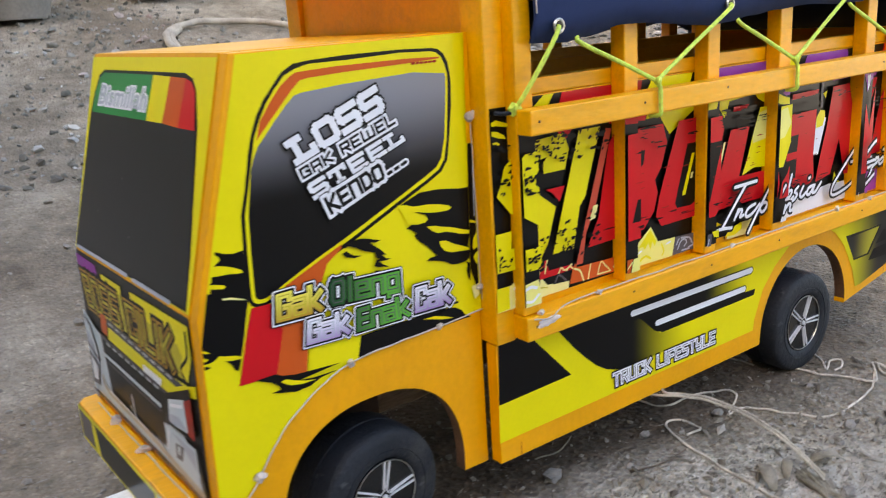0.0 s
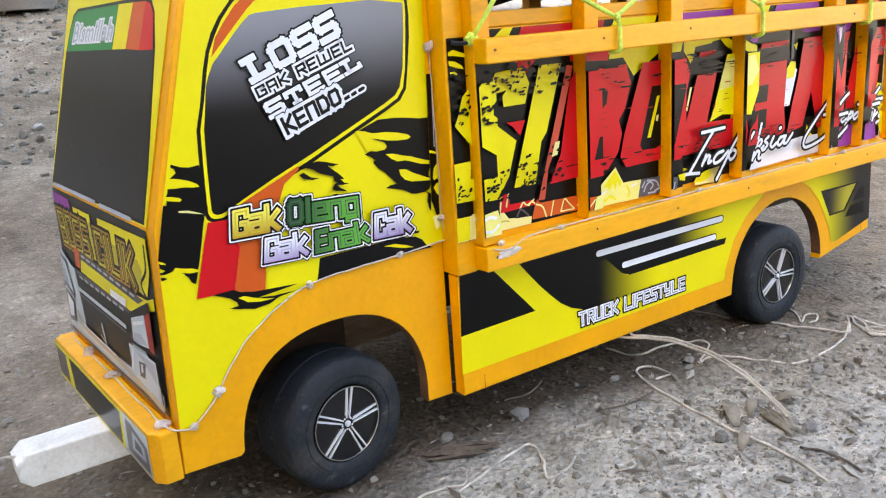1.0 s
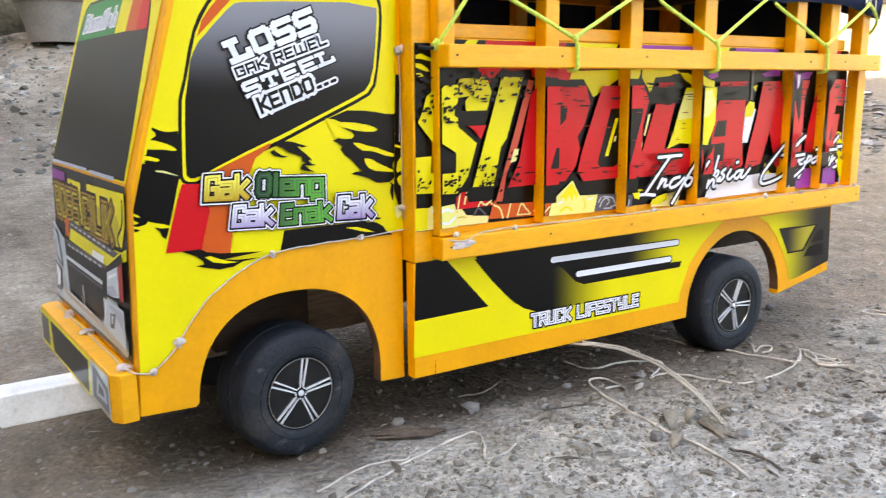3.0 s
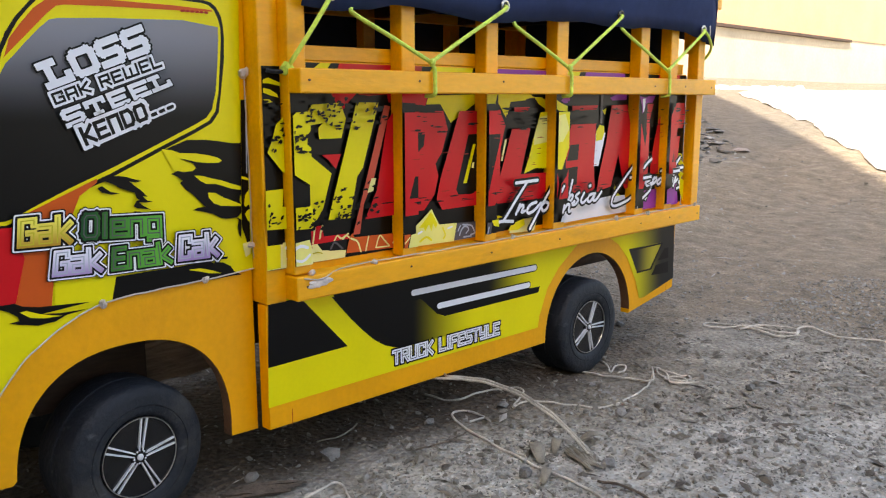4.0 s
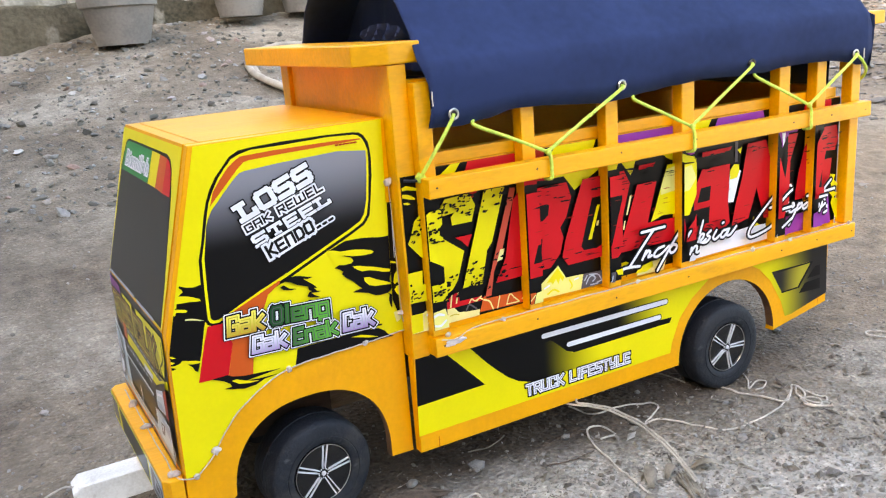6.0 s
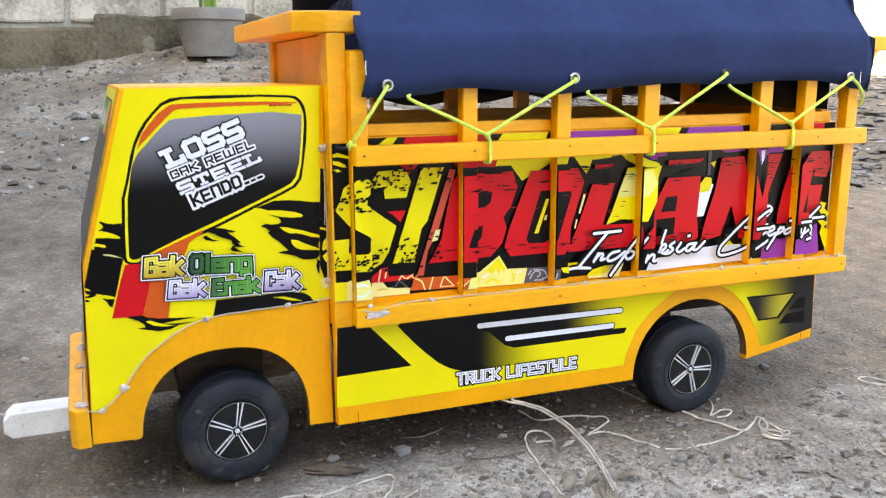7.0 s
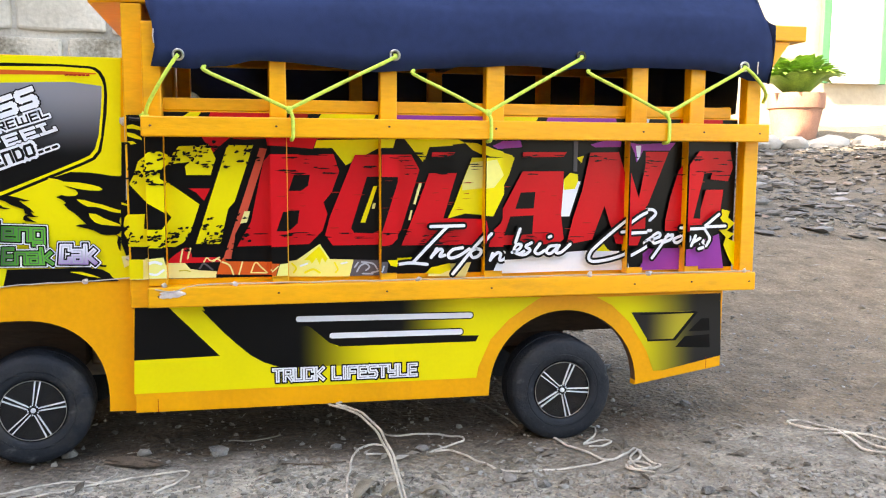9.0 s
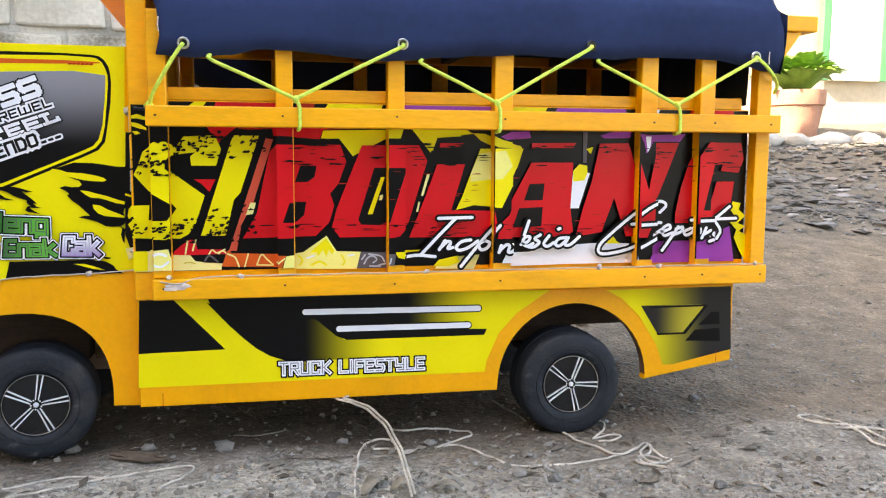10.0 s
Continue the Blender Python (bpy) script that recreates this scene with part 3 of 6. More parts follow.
# sunlit cement yard beyond the shade
bm = bmesh.new()
edge = [(2.25, -7), (2.3, -0.25), (2.65, 0.24), (3.6, 0.80), (4.5, 1.32), (5.5, 1.98), (6.8, 2.85)]
top = []
for (x0, y0), (x1, y1) in zip(edge, edge[1:]):
    for k in range(10):
        t = k / 10
        x, y = x0 + (x1 - x0) * t, y0 + (y1 - y0) * t
        r = 0.03 * noise.noise(Vector((x * 4, y * 4, 3)))
        top.append((x + r, y - r))
rows = []
for x, y in top:
    rows.append([bm.verts.new((x + (30 - x) * s, y, ground_z(x + (30 - x) * s, y) + (0.03 if s else 0.006))) for s in (0, 0.01, 0.06, 0.2, 0.5, 1.0)])
for a, b in zip(rows, rows[1:]):
    for i in range(5):
        bm.faces.new((a[i], a[i + 1], b[i + 1], b[i]))
solo("pavement", bm, CEMENT, "pale sunlit cement yard with a ragged edge", "pavement", kind="structure")

# terrace with a kerb of pale stones
bm = boxed(2.3, 30, 3.08, 4.4, 0.05, 0.380, bevel=0.01)
terrace = solo("terrace", bm, CEMENT, "raised pale cement terrace edged with stones", "terrace", kind="structure")
x = 2.32
while x < 8.5:
    l = random.uniform(0.11, 0.26)
    bm = bmesh.new()
    blob(bm, (x + l / 2, 3.05 + random.uniform(-0.03, 0.02), 0.352 + random.uniform(-0.01, 0.01)), (l / 2 + 0.005, 0.07, 0.05), 0.3, 2, Matrix.Identity(3))
    part("kerb_stone", bm, CEMENT, terrace, smooth=True)
    x += l + 0.008

# house behind the terrace
bm = boxed(1.2, 30, 4.4, 4.6, 0.0, 3.3, bevel=0.005)
house_wall = solo("wall_house", bm, PLASTER, "cream painted house wall in full sun", "wall", kind="structure")
part("upper_coat", boxed(7.6, 30, 4.385, 4.399, 1.16, 3.3, bevel=0.002), PEACH, house_wall, "peach painted upper wall")
part("ledge", boxed(7.6, 13.6, 4.35, 4.399, 1.12, 1.16, bevel=0.004), DARKWOOD, house_wall, "thin dark ledge")
shutter = thing("shutter", (4.34, 4.36, 0.74), "white window shutter with a green edge", "shutter")
part("panel", boxed(4.15, 4.55, 4.340, 4.372, 0.80, 2.0, bevel=0.004), SHUTTER, shutter)
part("stile", boxed(4.09, 4.148, 4.338, 4.378, 0.80, 2.0, bevel=0.004), LEAFGREEN, shutter, "green painted strip")
# This strip stands in for the narrow shade at the panel's right edge.
part("edge_shade", boxed(4.552, 4.60, 4.338, 4.378, 0.80, 2.0, bevel=0.004), LEAFGREEN, shutter, "green painted strip")
for z in (0.95, 1.75):
    part("bracket", boxed(4.25, 4.35, 4.3721, 4.3799, z, z + 0.04, bevel=0.003), LEAFGREEN, shutter)

# concrete block wall
block_wall = solo("wall_blocks", boxed(-3.2, 2.41, 2.70, 2.85, 0.0, 1.5, bevel=0.004), MORTAR, "old whitewashed concrete block wall with smeared joints", "wall", kind="structure")
def plinth(x0, x1, front, top, mat, label):
    bm = boxed(x0, x1, front, 2.699, 0.0, top, bevel=0.012)
    bmesh.ops.subdivide_edges(bm, edges=[e for e in bm.edges if e.calc_length() > 0.15], cuts=24, use_grid_fill=True)
    for v in bm.verts:
        if x0 + 0.02 < v.co.x < x1 - 0.02:
            v.co += Vector((0, min(0.010 * noise.noise(v.co * 7), 0.008), 0.045 * noise.noise(Vector((v.co.x * 6, 0, 3))) * (v.co.z > top - 0.05)))
    part("plinth", bm, mat, block_wall, label)


plinth(-3.2, 0.06, 2.657, 0.553, SMEAR, "dirty smeared plaster base")
plinth(0.055, 2.41, 2.654, 0.60, MOSS, "damp mossy plaster base")
for r in range(5):
    z0 = 0.564 + r * 0.1855
    x = -3.15 + (0.16 if r % 2 == 0 else 0.0) - 0.01
    while x < 2.35:
        x1 = min(x + random.choice((0.305, 0.31, 0.315)), 2.4)
        if x1 - x > 0.08:
            bm = boxed(x, x1, 2.678 + random.uniform(-0.004, 0.004), 2.73, z0 + random.uniform(0, 0.008), z0 + 0.164 + random.uniform(-0.008, 0.004), bevel=0.011)
            bmesh.ops.subdivide_edges(bm, edges=[e for e in bm.edges if e.calc_length() > 0.1], cuts=3)
            for v in bm.verts:
                v.co += 0.008 * noise.noise_vector(v.co * 9)
            part("block", bm, BLOCK if r else BLOCKDIRTY, block_wall)
        x = x1 + random.uniform(0.016, 0.024)

# unseen plain walls close the yard behind the camera, added to block sky light
solo("sky_block_west", boxed(-2.3, -2.15, -4.4, 2.69, -0.1, 2.1, bevel=0.01), PLASTER, "plain cream unseen wall added to block sky light from the west", "wall", kind="structure")
solo("sky_block_south", boxed(-2.15, 1.6, -4.4, -4.25, -0.1, 2.6, bevel=0.01), PLASTER, "plain cream unseen wall added to block sky light from behind the camera", "wall", kind="structure")

# unseen tall gabled block, added to cast the shade that covers the yard
shade_house = thing("shade_caster", (-3.2, -3, 0), "plain tall unseen block with a steep gable, added to shade the yard", "house")
part("wall", boxed(-6.0, -3.0, -14, 5.2, -0.1, 4.16, bevel=0.02), PLASTER, shade_house)
bm = bmesh.new()
a = [bm.verts.new((xx, yy, zz)) for xx in (-6.0, -3.0) for yy, zz in ((-1.78, 4.165), (1.22, 4.165), (-0.28, 7.76))]
for f in ((0, 1, 2), (3, 5, 4), (0, 3, 4, 1), (1, 4, 5, 2), (2, 5, 3, 0)):
    bm.faces.new([a[i] for i in f])
bmesh.ops.recalc_face_normals(bm, faces=bm.faces[:])
part("gable", bm, ROOF, shade_house)


# pots
def leaf(bm, root, tip, width, droop):
    """A curved blade with a fold down its middle."""
    a, b = Vector(root), Vector(tip)
    s = (b - a).cross(Vector((0, 0, 1)))
    s = s.normalized() if s.length > 1e-5 else Vector((1, 0, 0))
    rows = []
    for k in range(6):
        t = k / 5
        p = a.lerp(b, t) + Vector((0, 0, droop * math.sin(t * math.pi) - droop * t * t * 0.6))
        wd = width * (math.sin(math.pi * (0.08 + 0.92 * t) ** 0.8) + 0.02)
        rows.append([bm.verts.new(p + s * wd * o + Vector((0, 0, -abs(o) * wd * -0.35))) for o in (-1, 0, 1)])
    for r0, r1 in zip(rows, rows[1:]):
        for i in range(2):
            bm.faces.new((r0[i], r0[i + 1], r1[i + 1], r1[i]))


def flower_pot(name, at, r_top, r_base, h, band, mat, label, leaves, reach, tall, leaf_w):
    x, y, z = at
    t = thing(name, at, label, "flower pot")
    part("pot", lathe(bmesh.new(), [(r_base, 0), (r_base + (r_top - r_base) * 0.75, h - band), (r_top, h - band + 0.004), (r_top * 1.02, h - 0.01), (r_top, h), (r_top * 0.88, h), (r_top * 0.86, h - 0.05), (0.01, h - 0.05)], at), mat, t, smooth=True)
    part("soil", lathe(bmesh.new(), [(r_top * 0.85, h - 0.045), (r_top * 0.5, h - 0.03), (0.01, h - 0.028)], at, n=20), SOIL, t, "dark potting soil")
    for k in range(leaves):
        a = k * 2.4 + random.uniform(-0.3, 0.3)
        q = random.uniform(0.35, 1.0)
        d = Vector((math.cos(a), math.sin(a), 0))
        bm = bmesh.new()
        root = Vector((x, y, z + h - 0.04)) + d * r_top * 0.2
        leaf(bm, root, root + d * reach * q + Vector((0, 0, tall * (1.25 - q * 0.8))), leaf_w * random.uniform(0.8, 1.2), 0.05)
        part("leaf", bm, FOLIAGE, t, smooth=True)
    return t


flower_pot("flower_pot", (0.435, 2.42, slope(0.435, 2.42) + 0.004), 0.126, 0.086, 0.162, 0.042, POTGREY, "large grey plastic flower pot on rubble by the wall", 7, 0.05, 0.34, 0.012)
flower_pot("flower_pot", (0.885, 2.54, slope(0.885, 2.54) + 0.02), 0.108, 0.078, 0.15, 0.038, POTGREY, "grey plastic flower pot close against the wall", 7, 0.06, 0.34, 0.015)
flower_pot("flower_pot", (1.135, 2.55, slope(1.135, 2.55) + 0.02), 0.095, 0.070, 0.14, 0.036, POTGREY, "small grey plastic flower pot close against the wall", 6, 0.06, 0.34, 0.015)
flower_pot("flower_pot", (3.262, 3.4, 0.380), 0.150, 0.108, 0.262, 0.085, TERRA, "terracotta flower pot with a leafy green plant on the terrace", 120, 0.27, 0.29, 0.044)

# coiled garden hose on the slope
bm = bmesh.new()
pts = []
for k in range(40):
    a = k / 39 * 2 * math.pi * 1.35 + 2.2
    x, y = 0.92 + 0.22 * math.cos(a) * (1 + 0.1 * k / 39), 1.78 + 0.34 * math.sin(a)
    pts.append((x, y, ground_z(x, y) + 0.011 + 0.008 * (k / 39)))
tube(bm, pts, 0.010, 10)
solo("garden_hose", bm, HOSE, "faded beige garden hose coiled on the rubble", "hose", smooth=True)


# loose stones and gravel
def scatter(name, count, xr, yr, sizes, mat, label, keep=lambda x, y: True, flat=0.75):
    ico = bmesh.new()
    bmesh.ops.create_icosphere(ico, subdivisions=1, radius=1)
    base = np.array([v.co[:] for v in ico.verts])
    tris = np.array([[v.index for v in f.verts] for f in ico.faces])
    ico.free()
    rng = np.random.default_rng(len(name) + count)
    V, F, n = [], [], 0
    while n < count:
        x, y = rng.uniform(*xr), rng.uniform(*yr)
        if not keep(x, y):
            continue
        s = sizes[0] * (sizes[1] / sizes[0]) ** (rng.random() ** 2.8)
        q = np.array(Euler(rng.uniform(0, 6.28, 3)).to_matrix())
        p = base * (1 + 0.28 * rng.standard_normal((len(base), 1))) * np.array([1, rng.uniform(0.6, 1), rng.uniform(0.4, 0.8)]) @ q.T * s
        p[:, 2] *= flat
        V.append(p + np.array([x, y, ground_z(x, y) + 0.15 * s]))
        F.append(tris + n * len(base))
        n += 1
    m = bpy.data.meshes.new(name)
    m.from_pydata(np.concatenate(V).tolist(), [], np.concatenate(F).tolist())
    m.materials.append(mat)
    return tagged(new(name, m), label, name.replace("_", " "), kind="stuff")


def gravel_material(name, stops):
    m = material(name, (0.3, 0.3, 0.3), 0.92, 0.3, 90, 0.5, 400)
    n, l = m.node_tree.nodes, m.node_tree.links
    geo, ramp = n.new("ShaderNodeNewGeometry"), n.new("ShaderNodeValToRGB")
    e = ramp.color_ramp.elements
    while len(e) < len(stops):
        e.new(0.5)
    for i, (p, c) in enumerate(stops):
        e[i].position, e[i].color = p, (*c, 1)
    l.new(geo.outputs["Random Per Island"], ramp.inputs["Fac"])
    mix = n.new("ShaderNodeMix")
    mix.data_type, mix.blend_type = "RGBA", "OVERLAY"
    mix.inputs["Factor"].default_value = 0.6
    old = n["Principled BSDF"].inputs["Base Color"].links[0].from_socket
    l.new(ramp.outputs["Color"], mix.inputs["A"])
    l.new(old, mix.inputs["B"])
    l.new(mix.outputs["Result"], n["Principled BSDF"].inputs["Base Color"])
    return m


GRIT = gravel_material("mixed grit", [(0.0, (0.25, 0.225, 0.185)), (0.4, (0.32, 0.29, 0.245)), (0.8, (0.38, 0.355, 0.31)), (1.0, (0.50, 0.475, 0.43))])
PEBBLE = gravel_material("mixed pebbles", [(0.0, (0.25, 0.215, 0.17)), (0.5, (0.34, 0.30, 0.245)), (1.0, (0.50, 0.46, 0.40))])
RUBBLE = gravel_material("mixed rubble", [(0.0, (0.13, 0.115, 0.09)), (0.4, (0.25, 0.235, 0.195)), (0.75, (0.34, 0.325, 0.285)), (0.95, (0.60, 0.585, 0.55)), (1.0, (0.40, 0.25, 0.18))])
FLAG = gravel_material("flat grey stone", [(0.0, (0.13, 0.12, 0.105)), (0.4, (0.19, 0.175, 0.155)), (0.8, (0.25, 0.235, 0.215)), (0.95, (0.42, 0.40, 0.375)), (1.0, (0.36, 0.24, 0.17))])
scatter("grit", 30000, (-0.2, 1.4), (-0.4, 0.45), (0.0008, 0.0044), GRIT, "fine grey grit loose on the earth", lambda x, y: y < -0.02 - 0.25 * max(x - 0.42, 0) * (x < 0.95) + 0.06 * noise.noise(Vector((x * 9, y * 9, 2))) or noise.noise(Vector((x * 400, y * 400, 0))) > 0.34)
scatter("gravel", 1000, (-0.7, 3.2), (0.3, 3.0), (0.003, 0.011), PEBBLE, "small stones lying on the earth")
scatter("rubble", 5200, (-0.9, 1.9), (1.05, 2.64), (0.003, 0.016), RUBBLE, "pale rubble and broken stone on the slope below the wall", lambda x, y: noise.noise(Vector((x, y, 0)) * 1.5) > -0.35)
scatter("rubble", 5500, (1.3, 5.5), (0.9, 3.02), (0.008, 0.040), FLAG, "flat grey broken stone on the bank below the terrace", lambda x, y: y > 0.5 + max(x - 2.4, 0) * 0.75 and (x > 1.9 or y < 2.55), 0.28)

# dry litter: slivers of straw, bark and chips
def litter(name, count, xr, yr, long, mat, label, fat=1.0):
    rng = np.random.default_rng(count)
    V, F = [], []
    for i in range(count):
        x, y, a = rng.uniform(*xr), rng.uniform(*yr), rng.uniform(0, 6.28)
        l, wd = long * rng.uniform(0.25, 1.0), long * rng.uniform(0.03, 0.12) * fat
        d, s = np.array([math.cos(a), math.sin(a), rng.uniform(-0.12, 0.12)]), np.array([-math.sin(a), math.cos(a), rng.uniform(-0.5, 0.5)])
        c = np.array([x, y, ground_z(x, y) + 0.0016])
        bend = np.array([0, 0, rng.uniform(0, 0.12) * l])
        top = np.array([0, 0, wd * 0.5])
        V += [c - d * l, c - s * wd + bend, c + s * wd + bend, c + d * l, c + bend + top]
        k = 5 * i
        F += [(k, k + 1, k + 4), (k + 1, k + 3, k + 4), (k + 3, k + 2, k + 4), (k + 2, k, k + 4)]
    m = bpy.data.meshes.new(name)
    m.from_pydata([v.tolist() for v in V], [], F)
    m.materials.append(mat)
    return tagged(new(name, m), label, "litter", kind="stuff")


CHAFF = gravel_material("mixed dry chaff", [(0.0, (0.10, 0.08, 0.06)), (0.4, (0.20, 0.17, 0.13)), (0.75, (0.33, 0.295, 0.24)), (1.0, (0.52, 0.48, 0.42))])
litter("litter", 4500, (-0.3, 1.5), (-0.4, 0.6), 0.008, CHAFF, "dry slivers of straw and bark on the earth")
litter("litter", 260, (0.15, 0.90), (-0.34, 0.0), 0.013, CHAFF, "curled dry leaf scraps and bark chips on the earth", 2.8)
litter("litter", 900, (1.0, 3.2), (-0.3, 2.6), 0.02, CHAFF, "dry slivers of straw and bark on the slope")

STONES = [(0.332, 0.020, 0.0095), (0.193, 0.043, 0.0075), (0.613, -0.112, 0.007), (0.607, 0.133, 0.006), (0.588, -0.097, 0.006), (0.605, -0.195, 0.008), (0.489, -0.149, 0.007), (0.637, -0.030, 0.004),
          (0.815, 0.227, 0.007), (0.443, 0.016, 0.005), (0.848, 0.075, 0.006), (0.262, 0.030, 0.006), (0.526, -0.002, 0.006), (0.75, -0.15, 0.006), (0.425, -0.115, 0.007)]
for x, y, s in STONES:
    bm = bmesh.new()
    blob(bm, (x, y, ground_z(x, y) + s * 0.40), (s * 1.15, s * 0.8, s * 0.7), 0.8, 1)
    solo("stone", bm, STONE, "small angular grey stone on the earth", "stone", "loose stones")


def string_on_ground(name, pts, r, label, mat=STRING, strands=1, lift=0.0):
    r *= 0.70
    for k in range(strands):
        q = [(x + 0.0035 * k, y + 0.001 * k, ground_z(x, y) + r + lift) for x, y in pts]
        line = spline(q, 8, 0.0015)
        bm = tube(bmesh.new(), line, r, 6)
        if k == 0:
            ob = solo(name, bm, mat, label, "string", smooth=True)
        else:
            part("strand", bm, mat, ob, smooth=True)


string_on_ground("string", [(0.470, -0.010), (0.490, -0.010), (0.492, 0.010), (0.478, 0.018), (0.463, 0.0), (0.454, -0.03), (0.447, -0.07), (0.443, -0.105), (0.441, -0.14), (0.438, -0.17), (0.43, -0.2)], 0.0016, "thin pale string winding over the earth")
string_on_ground("string", [(0.49, 0.07), (0.503, 0.04), (0.545, 0.032), (0.570, 0.020), (0.568, 0.006), (0.548, -0.004), (0.532, -0.010), (0.552, -0.014), (0.570, -0.042), (0.594, -0.075), (0.637, -0.076), (0.668, -0.073), (0.690, -0.067), (0.719, -0.053)], 0.0015, "long pale string winding towards the rear wheel")
string_on_ground("string", [(0.663, 0.003), (0.669, -0.026), (0.684, -0.045), (0.692, -0.067), (0.719, -0.053), (0.730, -0.046), (0.731, -0.075), (0.737, -0.086), (0.725, -0.094), (0.714, -0.086), (0.718, -0.063), (0.732, -0.050), (0.726, -0.066), (0.704, -0.084), (0.711, -0.098), (0.728, -0.084), (0.712, -0.072), (0.708, -0.094), (0.722, -0.107)], 0.0017, "tangled pale string by the rear wheel", lift=0.001)
string_on_ground("string", [(0.704, 0.030), (0.716, 0.022), (0.704, -0.003), (0.688, -0.018), (0.709, -0.011), (0.718, -0.019), (0.704, -0.026), (0.690, -0.026)], 0.0015, "small curl of string at the rear wheel")
string_on_ground("string", [(0.155, -0.036), (0.197, -0.023), (0.219, -0.025), (0.234, -0.031), (0.245, -0.019), (0.246, -0.012)], 0.0014, "thin pale string looped on the earth")
string_on_ground("string", [(0.16, -0.060), (0.219, -0.039), (0.258, -0.029), (0.295, -0.021), (0.308, -0.022), (0.300, -0.045), (0.283, -0.068), (0.305, -0.067), (0.321, -0.058)], 0.0015, "thin pale string looped on the earth")
string_on_ground("string", [(1.03, -0.21), (1.015, -0.159), (1.012, -0.132), (1.021, -0.105), (1.005, -0.095), (0.967, -0.107), (0.951, -0.09), (0.955, -0.064), (0.958, -0.028), (0.938, 0.0), (0.923, -0.010), (0.941, -0.031), (0.965, -0.045), (0.967, -0.074), (0.976, -0.1), (0.996, -0.099), (0.992, -0.073), (0.971, -0.053), (0.940, -0.046)], 0.0020, "bundle of white string on the earth behind the truck", lift=0.001)
string_on_ground("twig", [(0.619, 0.105), (0.628, 0.06), (0.634, 0.031)], 0.0014, "dry thin twig lying on the earth", STRAW, lift=0.002)
string_on_ground("twig", [(0.39, -0.02), (0.42, -0.028), (0.45, -0.025)], 0.0010, "dry thin twig lying on the earth", BARK, lift=0.001)
string_on_ground("twig", [(0.457, -0.161), (0.463, -0.180), (0.462, -0.195), (0.456, -0.211)], 0.0016, "dark broken twig lying on the earth", BARK, lift=0.001)
string_on_ground("twig", [(0.34, 0.050), (0.365, 0.046), (0.392, 0.058)], 0.0010, "dry thin twig lying on the earth", STRAW, lift=0.001)


def bark_strip(a, b, width, mat, label):
    """A torn fibrous strip: several splinters side by side."""
    A, B = Vector((*a, ground_z(*a) + 0.002)), Vector((*b, ground_z(*b) + 0.002))
    s = (B - A).cross(Vector((0, 0, 1))).normalized()
    ob = thing("bark_scrap", A, label, "bark")
    for k in range(7):
        bm = bmesh.new()
        o = (k / 6 - 0.5) * width
        t0, t1 = random.uniform(0, 0.25), random.uniform(0.7, 1.0)
        q = [A.lerp(B, t0 + (t1 - t0) * i / 5) + s * (o + 0.0012 * math.sin(i * 1.7 + k)) + Vector((0, 0, random.uniform(0, 0.002))) for i in range(6)]
        tube(bm, q, 0.001, 5, [0.0006, 0.0016, 0.0019, 0.0018, 0.0014, 0.0005])
        part("splinter", bm, mat, ob, smooth=True)


bark_strip((0.494, -0.098), (0.472, -0.155), 0.012, STRAW, "weathered grey strip of bark on the earth")
bark_strip((0.228, 0.022), (0.287, -0.012), 0.014, BARK, "dark torn strip of bark on the earth")
for x, y, l, a, m, nm, lb in [(0.462, -0.095, 0.020, 0.9, STRAW, "dry_leaf", "curled dry grey leaf on the earth"), (0.432, -0.131, 0.013, 0.4, STRAW, "dry_leaf", "curled dry grey leaf on the earth"),
                              (0.485, -0.10, 0.014, 0.5, STRAW, "dry_leaf", "curled dry grey leaf on the earth"), (0.52, -0.115, 0.016, -0.6, STRAW, "dry_leaf", "curled dry grey leaf on the earth")]:
    bm = bmesh.new()
    d = Vector((math.cos(a), math.sin(a), 0)) * l
    c = Vector((x, y, ground_z(x, y) + 0.002))
    leaf(bm, c - d, c + d + Vector((0, 0, 0.004)), l * 0.3, 0.006)
    ob = solo(nm, bm, m, lb, nm.replace("_", " "), smooth=True)
    md = ob.modifiers.new("thick", "SOLIDIFY")
    md.thickness = 0.0008


# ---- toy truck ----
MID = 0.136           # the truck's middle plane
CABY = 0.0135         # near face of the cab


def far(y):
    return 2 * MID - y


truck = thing("toy_truck", (0.45, MID, 0.0), "amber and yellow wooden toy truck with printed vinyl graphics", "toy truck")


def brown_edges(ob, x0, x1, z0):
    """Dark brown on the edge faces inside a wheel arch."""
    ob.data.materials.append(EDGE)
    base = BASE[ob.name]
    for f in ob.data.polygons:
        c = f.center + base
        if abs(f.normal.y) < 0.5 and x0 < c.x < x1 and z0 < c.z < 0.145 and f.normal.z < 0.4:
            f.material_index = 1
    return ob


def tpart(name, bm, mat=AMBER, parent=truck, label="", smooth=False):
    return part(name, bm, mat, parent, label, smooth)


# the cab sits slightly askew on the chassis
SKEW = Matrix.Translation((0.25, 0.0135, 0)) @ Matrix.Rotation(radians(1.7), 4, "Z") @ Matrix.Translation((-0.25, -0.0135, 0))


def swing(ob):
    off = Matrix.Translation(BASE[ob.name])
    ob.data.transform(off.inverted() @ SKEW @ off)
    return ob


def arch(cx, cz, rx, rz, a0, a1, n=22, square=2.0):
    """A wheel arch; square above 2 fills out its shoulders."""
    out = []
    for k in range(n + 1):
        a = radians(a0 + (a1 - a0) * k / n)
        c, s = math.cos(a), math.sin(a)
        out.append((cx + rx * math.copysign(abs(c) ** (2 / square), c), cz + rz * abs(s) ** (2 / square)))
    return out


